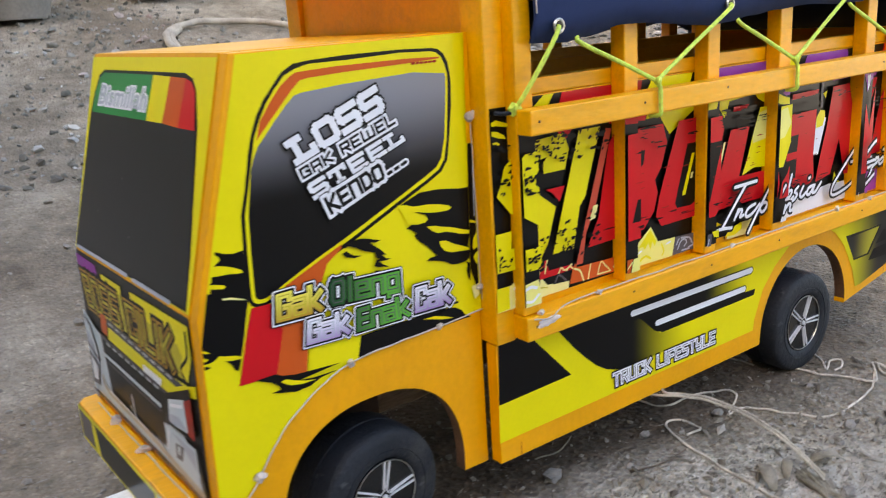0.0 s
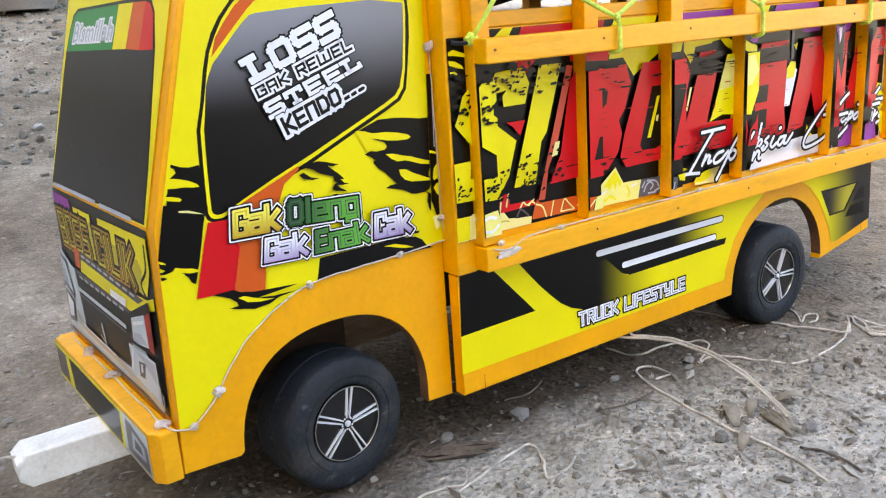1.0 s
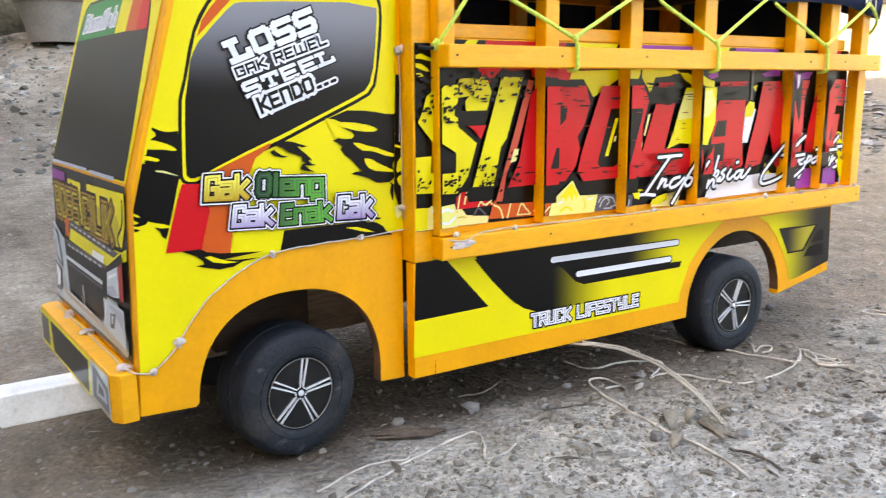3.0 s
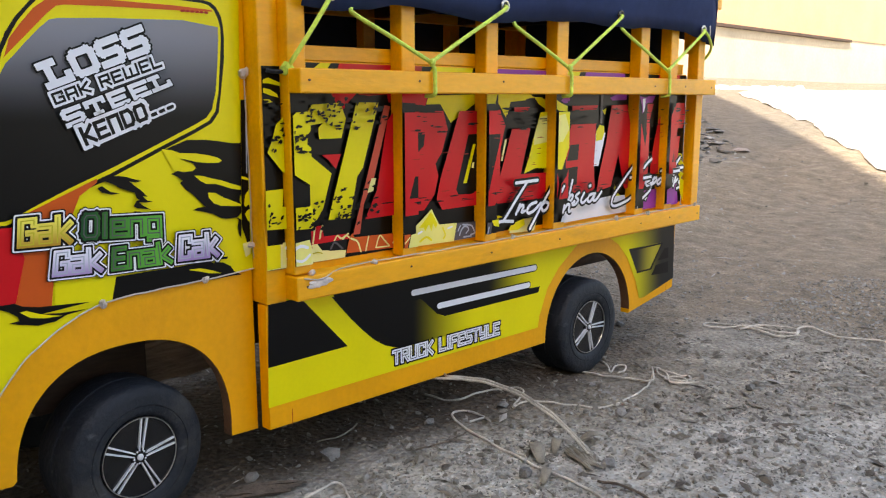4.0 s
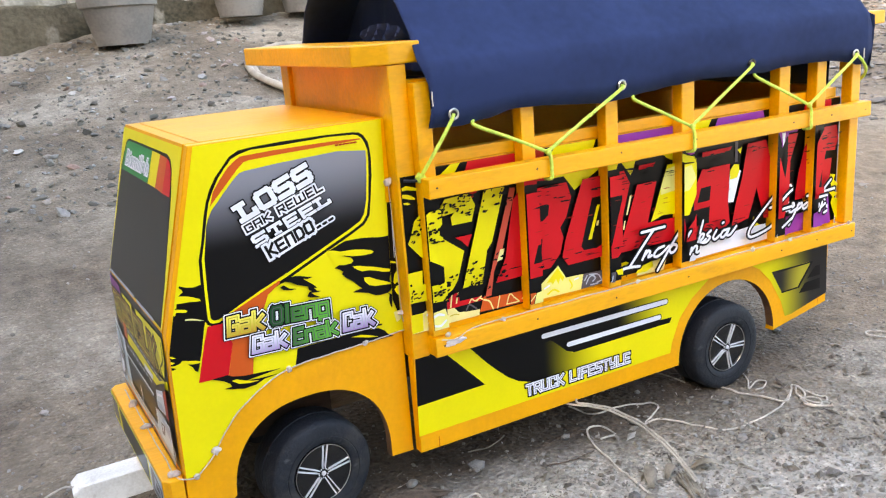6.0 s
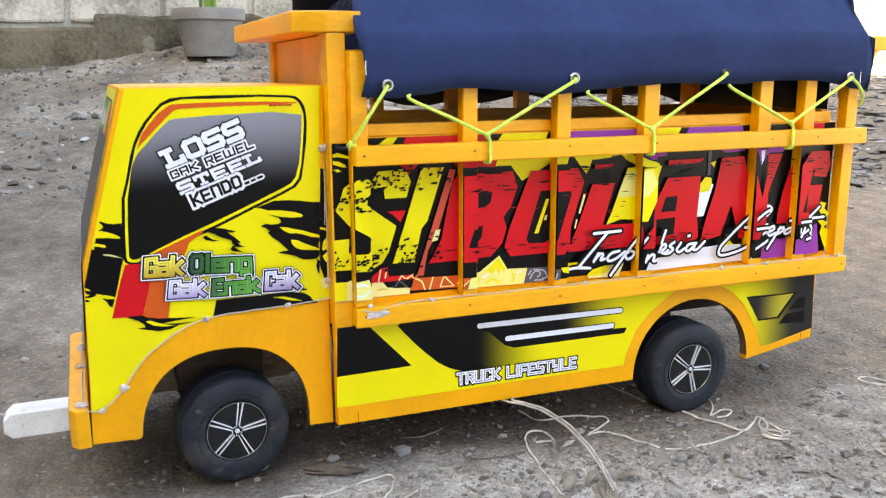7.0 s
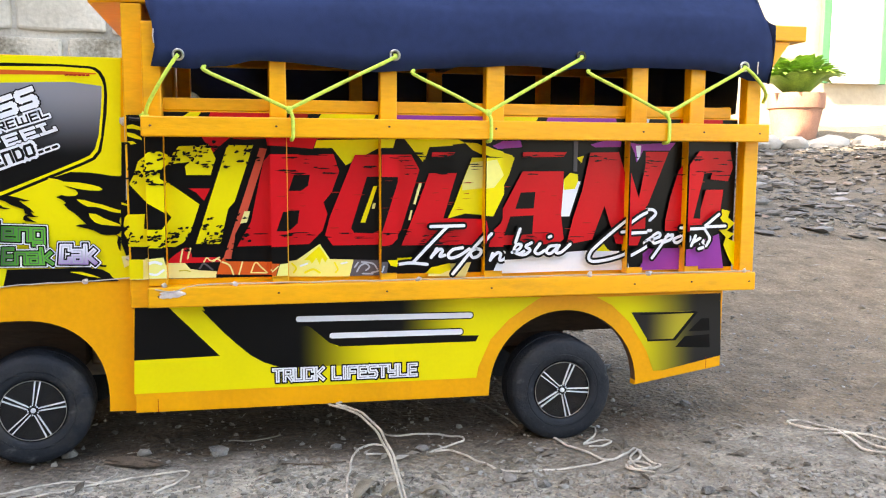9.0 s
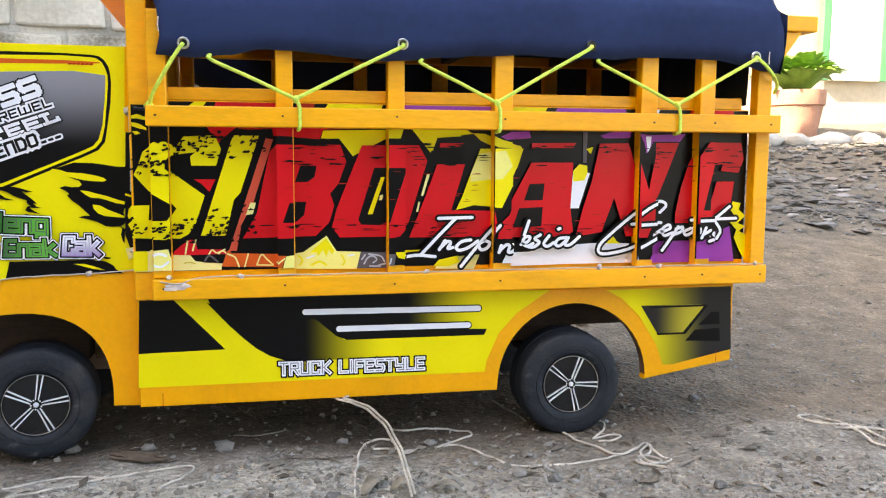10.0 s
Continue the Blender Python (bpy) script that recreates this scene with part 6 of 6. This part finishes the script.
# slogan on the window: slab capitals over dark capitals on pale plates
cabart.lettering("LOSS", [(125.4, 305.6), (190.7, 330), (184.7, 346.5), (118.5, 320.2)], (("black", 0.40), ("white", 0.27)), True)
cabart.lettering("STEEL", [(133.4, 282.4), (204.2, 308.8), (199.4, 317.6), (129.2, 292.6)], (("black", 0.42), ("white", 0.27)), True)
cabart.lettering("GAK REWEL", [(127.2, 296), (198, 320.4), (195.4, 328.6), (124.6, 303)], (("black", 0.70), ("white", 0.58), ("black", 0.19)))
cabart.lettering("KENDO", [(143.5, 270.8), (186.6, 287), (183, 298.4), (139, 282.8)], (("black", 0.64), ("white", 0.54), ("black", 0.19)))
for k in range(3):
    a, b = (188.4 + k * 5.6, 289.6 + k * 2.1), (191.6 + k * 5.6, 290.8 + k * 2.1)
    cabart.stroke("white", [a, b], 5.2)
    cabart.stroke("black", [a, b], 2.3)
# town slogan: two lines of outlined block letters
for body, colour, quad in (
        ("Gak", "gold", [(97.5, 212.8), (131.3, 211.6), (132.9, 231.6), (99.7, 231.4)]), ("Oleng", "green", [(135.2, 213.2), (190.5, 209.8), (190.8, 228.6), (137.2, 231)]),
        ("Gak", "lilac", [(115.8, 192.8), (148.9, 191.4), (148.8, 209.2), (118.6, 209.8)]), ("Enak", "green", [(152.6, 190.8), (196.9, 190), (194.9, 206.8), (154.4, 207.4)]),
        ("Cak", "lilac", [(199.2, 190.6), (232.5, 189.6), (231.4, 209.2), (201.2, 209.6)])):
    cabart.lettering(body, quad, (("black", 0.50), ("white", 0.44), ("black", 0.34), (colour, 0.20), ("grey" if colour == "green" else "silver" if colour == "lilac" else "olive", 0.04)))
for k in range(6):
    cabart.stroke("brick", [(212.5 + k * 3.4, 356.6), (214.4 + k * 3.4, 356.7)], 1.5)
swing(cabart.done("print", cab_side, "yellow vinyl print with a black painted-on window"))


def front(u, v, lift):
    """u: millimetres from the far side; v: height in millimetres."""
    x = 45.5 + 5.3 * (v - 67) / 159.5 if v < 226.5 else 50.8 + 39.9 * (v - 226.5) / 147
    return ((x - 0.3) / 1000 - lift, CABY + (246.5 - u) * 1.049 / 1000, v / 1000)


fr = Sheet(front)
fr.poly("yellow", [(14, 228), (236, 228), (236, 371), (14, 371)])
fr.poly("screen", [(14, 104), (236, 104), (236, 226), (14, 226)])
fr.poly("black", [(15, 229), (232, 229), (230, 260), (220, 332), (213, 352), (206, 359), (194, 362), (44, 362), (33, 358), (26, 346), (21, 330)])
fr.poly("screen", [(17, 231), (230, 231), (228, 258), (218, 331), (23, 331)])
fr.poly("leaf", [(23, 331), (138, 331), (143, 360), (45, 360), (35, 356), (28, 346)])
fr.poly("yellow", [(138, 331), (166, 331), (172, 359.5), (143, 360)])
fr.poly("orange", [(166, 331), (192, 330), (196, 359), (172, 359.5)])
fr.poly("red", [(192, 330), (217, 330), (212, 351), (205, 357), (196, 359)])
fr.text("white", "Bismillah", (38, 337.5), (136, 337.5), 14.5, 0.085, 0.25)
fr.text("silver", "Bismillah", (38, 337.5), (136, 337.5), 14.5, 0.012, 0.25)
for u0, u1, z in ((20, 132, 229.4), (143, 208, 229.0)):
    fr.stroke("silver", [(u0, z), (u1, z)], 2.6)
for u, v in ((60, 262), (128, 254), (104, 290)):
    fr.stroke("grey", [(u, v), (u + 1.5, v + 0.5)], 1.4)
fr.poly("purple", [(15, 205), (66, 208), (62, 222), (15, 223)])
fr.poly("yellow", [(72, 204), (116, 204), (116, 218), (73, 218)])
fr.poly("olive", [(24, 186), (130, 184), (222, 182), (226, 206), (134, 212), (24, 208)])
fr.poly("yellow", [(134, 206), (214, 204), (220, 198), (214, 186), (224, 182), (234, 200), (234, 221), (136, 219)])
fr.lettering("BOSS CILIK", [(28, 180), (205, 181), (207, 211), (18, 211)], (("black", 0.44), ("gold", 0.28), ("black", 0.17), ("olive", 0.08)))
fr.stroke("black", [(230, 216), (228, 200), (216, 189), (222, 182), (234, 176)], 2.4)
fr.poly("orange", [(56, 168), (70, 168), (72, 184), (58, 184)])
fr.poly("yellow", [(70, 166), (190, 163), (236, 176), (236, 184), (224, 180), (150, 175), (76, 180)])
fr.poly("grey", [(70, 177), (204, 173), (216, 178), (76, 184)])
for k in range(9):
    fr.stroke("silver", [(78 + k * 14, 180.4 - 0.4 * k), (86 + k * 14, 180.1 - 0.4 * k)], 1.8)
fr.poly("white", [(143, 161), (174, 160), (180, 170), (146, 170)])
fr.poly("frost", [(14, 108), (232, 108), (232, 118), (186, 164), (58, 164), (44, 166), (14, 176)])
fr.poly("grey", [(52, 166), (190, 164), (176, 119), (64, 114)])
fr.poly("black", [(56, 163), (187, 161), (171, 121), (66, 117)])
for k in range(8):
    fr.stroke("silver", [(66 + k * 14, 161.4), (74 + k * 14, 161.2)], 2.0)
fr.stroke("frost", [(56, 150), (172, 149)], 3.2)
fr.stroke("grey", [(60, 145.6), (172, 145)], 2.0)
fr.stroke("silver", [(112, 134), (114, 128), (116, 120)], 3.4)
fr.stroke("sand", [(106, 124), (113, 121), (119, 117)], 2.2)
fr.stroke("white", [(111, 133), (113, 127)], 1.2)
fr.poly("grey", [(14, 172), (30, 168), (45, 142), (42, 138), (16, 146)])
fr.poly("frost", [(15, 170), (28, 165), (42, 142), (18, 148)])
fr.poly("silver", [(16, 160), (24, 158), (32, 144), (18, 148)])
fr.poly("grey", [(16, 142), (40, 136), (34, 116), (16, 114)])
fr.poly("white", [(19, 138), (35, 133), (31, 120), (19, 118)])
fr.poly("black", [(186, 163), (228, 180), (230, 146), (184, 142)])
fr.poly("frost", [(189, 160), (217, 169), (219, 147), (187, 142)])
fr.poly("silver", [(190, 150), (205, 153), (218, 148), (188, 143)])
fr.stroke("white", [(193, 157), (213, 163)], 2.4)
fr.poly("brick", [(217, 168), (229, 174), (229, 143), (219, 147)])
fr.poly("frost", [(176, 139), (228, 140), (230, 112), (180, 110)])
fr.poly("silver", [(190, 137), (226, 138), (226, 124), (210, 131)])
fr.poly("grey", [(193.7, 131), (207.8, 133), (203, 121), (192.9, 120)])
fr.poly("frost", [(197, 130), (202, 130.5), (200, 124), (196, 124)])
fr.stroke("white", [(184, 136), (178, 121)], 3.0)
fr.stroke("black", [(184, 142.5), (230, 145)], 2.2)
fr.stroke("black", [(231, 143), (234, 114)], 2.0)
fr.stroke("sand", [(48, 128), (57, 119.5), (142, 117.2), (178, 114.5), (232, 110.5)], 5.0)
fr.stroke("white", [(60, 121), (140, 119)], 1.1)
fr.stroke("grey", [(15, 108.5), (234, 107)], 2.4)
swing(fr.done("print", front_board, "windscreen and grille print"))


def bumper_face(u, v, lift):
    return (0.0288 - lift, CABY + (246.5 - u) * 1.049 / 1000, v / 1000)


bf = Sheet(bumper_face)
bf.poly("yellow", [(16, 68.2), (238.5, 68.2), (238.5, 99.6), (16, 99.6)])
bf.poly("grey", [(18, 71), (48, 71), (48, 95), (18, 95)])
bf.poly("black", [(62, 70), (180, 70), (184, 96), (58, 96)])
bf.poly("frost", [(186, 68.6), (238.2, 68.6), (238.2, 99), (190, 99)])
bf.poly("grey", [(192, 71), (236, 71), (236, 90), (206, 96), (196, 96)])
bf.poly("silver", [(203, 76), (231, 77), (229, 87), (208, 91)])
bf.poly("screen", [(209, 79), (225, 80), (223, 85), (212, 87)])
bf.stroke("sand", [(187, 69.6), (236, 70.2)], 2.0)
swing(bf.done("print", bumper, "yellow and black printed bumper strip"))

# ---- tarpaulin, cord and fairy lights ----
tarp = thing("tarpaulin", (0.575, MID, 0.36), "navy canvas tarpaulin stretched over the truck's cargo body", "tarpaulin")
section = [(-0.0205, 0.000), (-0.0228, 0.016), (-0.0230, 0.036), (-0.0210, 0.0500), (-0.0160, 0.0560), (0.004, 0.077), (0.030, 0.103), (0.060, 0.128), (0.085, 0.144), (0.11, 0.152), (0.13, 0.154)]
section = section + [(2 * MID - y, z) for y, z in reversed(section[:-1])]
HEM = [(0.2795, 0.3632), (0.2988, 0.3632), (0.3191, 0.3617), (0.3445, 0.3652), (0.3749, 0.3697), (0.4003, 0.3687), (0.4409, 0.3657), (0.4775, 0.3634), (0.4968, 0.3642), (0.5323, 0.3677), (0.5679, 0.3707), (0.6034, 0.3727), (0.6339, 0.3717), (0.6694, 0.3702), (0.6948, 0.3697), (0.7253, 0.3727), (0.7507, 0.3737), (0.7964, 0.3727), (0.8370, 0.3682), (0.8522, 0.3642), (0.8796, 0.3632)]


def hem(x):
    for (xa, za), (xb, zb) in zip(HEM, HEM[1:]):
        if x <= xb:
            return za + (zb - za) * step(xa, xb, x)
    return HEM[-1][1]


bm = bmesh.new()
rows = []
NX = 84
for i in range(NX + 1):
    x = 0.2870 + (0.8715 - 0.2870) * i / NX
    lean = hem(x) - 0.3652
    low = 0.021 * step(0.29, 0.33, x) + 0.003 * math.sin(x * 60)
    row = []
    for j, (y, z) in enumerate(section):
        t = min(max(z / 0.05, 0), 1)
        zz = 0.3652 + z + lean * (1 - t) - (low * (1 - t) if j > 10 else 0) + 0.006 * step(0.28, 0.87, x) * t
        p = Vector((x + (0.004 * math.sin(j * 1.3) if i in (0, NX) else 0), y, zz))
        wv = noise.noise(Vector((x * 14, y * 22, zz * 30))) * 0.0022 + noise.noise(Vector((x * 45, y * 10, zz * 60))) * 0.0009
        p += Vector((0, -1 if j < 10 else 1, 0.8)) * wv * (0.5 if j in (2, 3, 4) else 1)
        row.append(bm.verts.new(p))
    rows.append(row)
for a, b in zip(rows, rows[1:]):
    for j in range(len(section) - 1):
        bm.faces.new((a[j], b[j], b[j + 1], a[j + 1]))
sheet_ob = part("canvas", bm, CLOTH, tarp, smooth=True)
md = sheet_ob.modifiers.new("thick", "SOLIDIFY")
md.thickness, md.offset = 0.0009, -1
sheet_ob.data.shade_smooth()
# folds hanging inside the front opening and at the back corner
for x, y0, y1, z0, z1 in ((0.296, 0.03, 0.12, 0.437, 0.456),):
    bm = bmesh.new()
    rr = []
    for i in range(25):
        y = y0 + (y1 - y0) * i / 24
        rr.append([bm.verts.new((x + 0.008 * math.sin(i * 1.1 + k) * (1 - k / 5), y, z0 - 0.004 + (z1 - z0) * k / 4 * (1 - 0.35 * (2 * i / 24 - 1) ** 2))) for k in range(5)])
    for a, b in zip(rr, rr[1:]):
        for k in range(4):
            bm.faces.new((a[k], a[k + 1], b[k + 1], b[k]))
    part("front_flap", bm, CLOTH, tarp, smooth=True)
bm = bmesh.new()
rr = []
for i in range(9):
    y = -0.0225 + 0.05 * i / 8
    rr.append([bm.verts.new((0.8725 + 0.005 * math.sin(i * 0.9 + k * 0.5), y, 0.360 + (0.058 + 0.05 * step(0, 8, i)) * k / 4 + 0.012 * i / 8)) for k in range(5)])
for a, b in zip(rr, rr[1:]):
    for k in range(4):
        bm.faces.new((a[k], a[k + 1], b[k + 1], b[k]))
part("corner_flap", bm, CLOTH, tarp, smooth=True)
bm = bmesh.new()
rr = []
for i in range(33):
    y = 0.028 + (2 * MID + 0.028 - 0.028) * i / 32
    for (ya, za), (yb, zb) in zip(section, section[1:]):
        if min(ya, yb) <= y <= max(ya, yb) and abs(yb - ya) > 1e-6:
            zt = 0.368 + za + (zb - za) * (y - ya) / (yb - ya)
    rr.append([bm.verts.new((0.8675 + 0.004 * math.sin(i * 0.9 + k * 0.4) * (1 - k / 6), y, 0.334 + (zt - 0.334) * k / 6)) for k in range(7)])
for a, b in zip(rr, rr[1:]):
    for k in range(6):
        bm.faces.new((a[k], a[k + 1], b[k + 1], b[k]))
part("rear_flap", bm, CLOTH, tarp, smooth=True)
# made-up cloth a hand's width behind the front opening, added to darken the inside
bm = bmesh.new()
rr = []
for i in range(37):
    y = -0.020 + (2 * MID + 0.040) * i / 36
    for (ya, za), (yb, zb) in zip(section, section[1:]):
        if min(ya, yb) <= y <= max(ya, yb) and abs(yb - ya) > 1e-6:
            zt = 0.363 + za + (zb - za) * (y - ya) / (yb - ya)
    rr.append([bm.verts.new((0.345 + 0.007 * math.sin(i * 0.8 + k * 0.5) * (1 - k / 6), y, 0.404 + (zt - 0.404) * k / 6)) for k in range(7)])
for a, b in zip(rr, rr[1:]):
    for k in range(6):
        bm.faces.new((a[k], a[k + 1], b[k + 1], b[k]))
part("inner_blackout", bm, CLOTH, tarp, smooth=True)
EYES = [(0.3100, 0.3730), (0.4965, 0.3780), (0.6735, 0.3820), (0.8435, 0.3770)]
for x, z in EYES:
    bm = bmesh.new()
    ring = [(x + 0.0042 * math.cos(k * math.pi / 9), -0.0245, z + 0.0042 * math.sin(k * math.pi / 9)) for k in range(19)]
    tube(bm, ring, 0.0011, 8, closed_ends=False)
    part("eyelet", bm, RIMBLACK if x == 0.6735 else STEEL, tarp, "nickel eyelet", smooth=True)
    part("eyelet_hole", lathe(bmesh.new(), [(0.0036, -0.0003), (0.0034, 0.0), (0.0005, 0.0)], (x, -0.0241, z), "y", 16), RIMBLACK, tarp)
for x, z in ((0.2905, 0.388), (0.8580, 0.376)):
    part("staple", tube(bmesh.new(), [(x, -0.0247, z - 0.006), (x - 0.0006, -0.0251, z), (x, -0.0247, z + 0.006)], 0.0006, 6), GLUE, tarp, "white stitch")

cord = thing("cord", (0.58, -0.03, 0.30), "lime yellow cord lacing the tarpaulin to the upper rail", "cord")


def lace(name, pts, r=0.0017, label=""):
    line = spline(pts, 6, 0.0)
    bm = tube(bmesh.new(), line, r, 8)
    return part(name, bm, CORD, cord, label, smooth=True)


KNOT = [(0.4020, 0.3280), (0.5815, 0.3280), (0.7590, 0.3290)]
TOP = [(0.3320, 0.3622), (0.5150, 0.3632), (0.6840, 0.3682)]
for (kx, kz), (tx, tz), (ex, ez) in zip(KNOT, TOP, EYES[1:]):
    lace("lacing", [(tx, -0.0185, tz + 0.003), (tx, -0.0230, tz - 0.002), ((tx + kx) / 2, -0.0265, (tz + kz) / 2 - 0.0006), (kx, -0.0300, kz)])
    lace("lacing", [(kx, -0.0305, kz), ((ex + kx) / 2, -0.0285, (ez + kz) / 2 - 0.0006), (ex - 0.003, -0.0262, ez - 0.0035), (ex, -0.0240, ez)])
    lace("rail_loop", [(kx, -0.0305, kz), (kx + 0.003, -0.0312, kz - 0.006), (kx + 0.0035, -0.0312, 0.310), (kx + 0.003, -0.0310, 0.3030), (kx + 0.002, -0.022, 0.3018)])
    bm = bmesh.new()
    blob(bm, (kx, -0.0310, kz), (0.0034, 0.0028, 0.0034), 0.4, 2)
    part("knot", bm, CORD, cord, smooth=True)
lace("lacing", [(0.3100, -0.0245, 0.3730), (0.306, -0.0260, 0.3675), (0.294, -0.0235, 0.349), (0.2835, -0.018, 0.331), (0.2800, -0.012, 0.3215)])
bm = bmesh.new()
blob(bm, (0.2800, -0.0110, 0.3210), (0.0052, 0.0044, 0.0052), 0.35, 2)
part("knot", bm, CORD, cord, "bulky end knot", smooth=True)
lace("lacing", [(0.8435, -0.0245, 0.3770), (0.853, -0.0262, 0.3690), (0.8640, -0.0240, 0.3590), (0.8735, -0.016, 0.3510), (0.8760, -0.008, 0.3440)])
part("cord_tail", tube(bmesh.new(), spline([(0.2795, -0.012, 0.319), (0.272, -0.008, 0.3185), (0.266, -0.006, 0.3195)], 6), 0.0016, 6), RUBBER, cord, "black elastic end", smooth=True)

lights = thing("fairy_lights", (0.45, 0.0, 0.17), "string of tiny clear fairy lights glued along the truck", "fairy lights")


def wire(pts, r=0.0006):
    part("wire", tube(bmesh.new(), spline(pts, 5, 0.0008), r, 6), WIRE, lights, smooth=True)


def bulb(at, s=0.0028):
    bm = bmesh.new()
    blob(bm, at, (s * random.uniform(0.7, 1.5), s * 0.65, s * random.uniform(0.6, 1.1)), 0.8, 2)
    part("bulb", bm, GLUE, lights, "tiny bulb in a blob of clear glue", smooth=True)


run = [SKEW @ Vector((u / 1000, CABY - 0.0016, v / 1000)) for u, v in LEDLINE]
wire([SKEW @ Vector((0.0405, y, 0.1025)) for y in (0.235, 0.19, 0.12, 0.06, 0.018)] + run)
for k in (1, 3, 7, 9):
    bulb(run[k])
for y in (0.19, 0.13, 0.022):
    bulb(SKEW @ Vector((0.0400, y, 0.1030)), 0.0046)
wire([run[-1], (0.2600, CABY - 0.002, 0.195), (0.2598, CABY - 0.0022, 0.25), (0.2590, CABY - 0.002, 0.318)], 0.0004)
bulb((0.2585, CABY - 0.003, 0.318), 0.0036)
bulb((0.2590, CABY - 0.003, 0.195), 0.0028)
rail = [(0.284, -0.0185, 0.1700), (0.30, -0.0195, 0.1685), (0.33, -0.0160, 0.1733), (0.45, -0.0165, 0.1731), (0.60, -0.016, 0.1732), (0.75, -0.0165, 0.1732), (0.864, -0.017, 0.1733)]
wire(rail)
bm = bmesh.new()
blob(bm, (0.2975, -0.0186, 0.1650), (0.009, 0.0006, 0.0030), 0.9, 3, Euler((0, 0.45, 0)).to_matrix())
part("tape", bm, TAPE, lights, "crumpled clear tape", smooth=True)
for x in (0.292, 0.352, 0.520, 0.690, 0.752, 0.858):
    bulb((x, -0.0172, 0.1735), 0.0030)
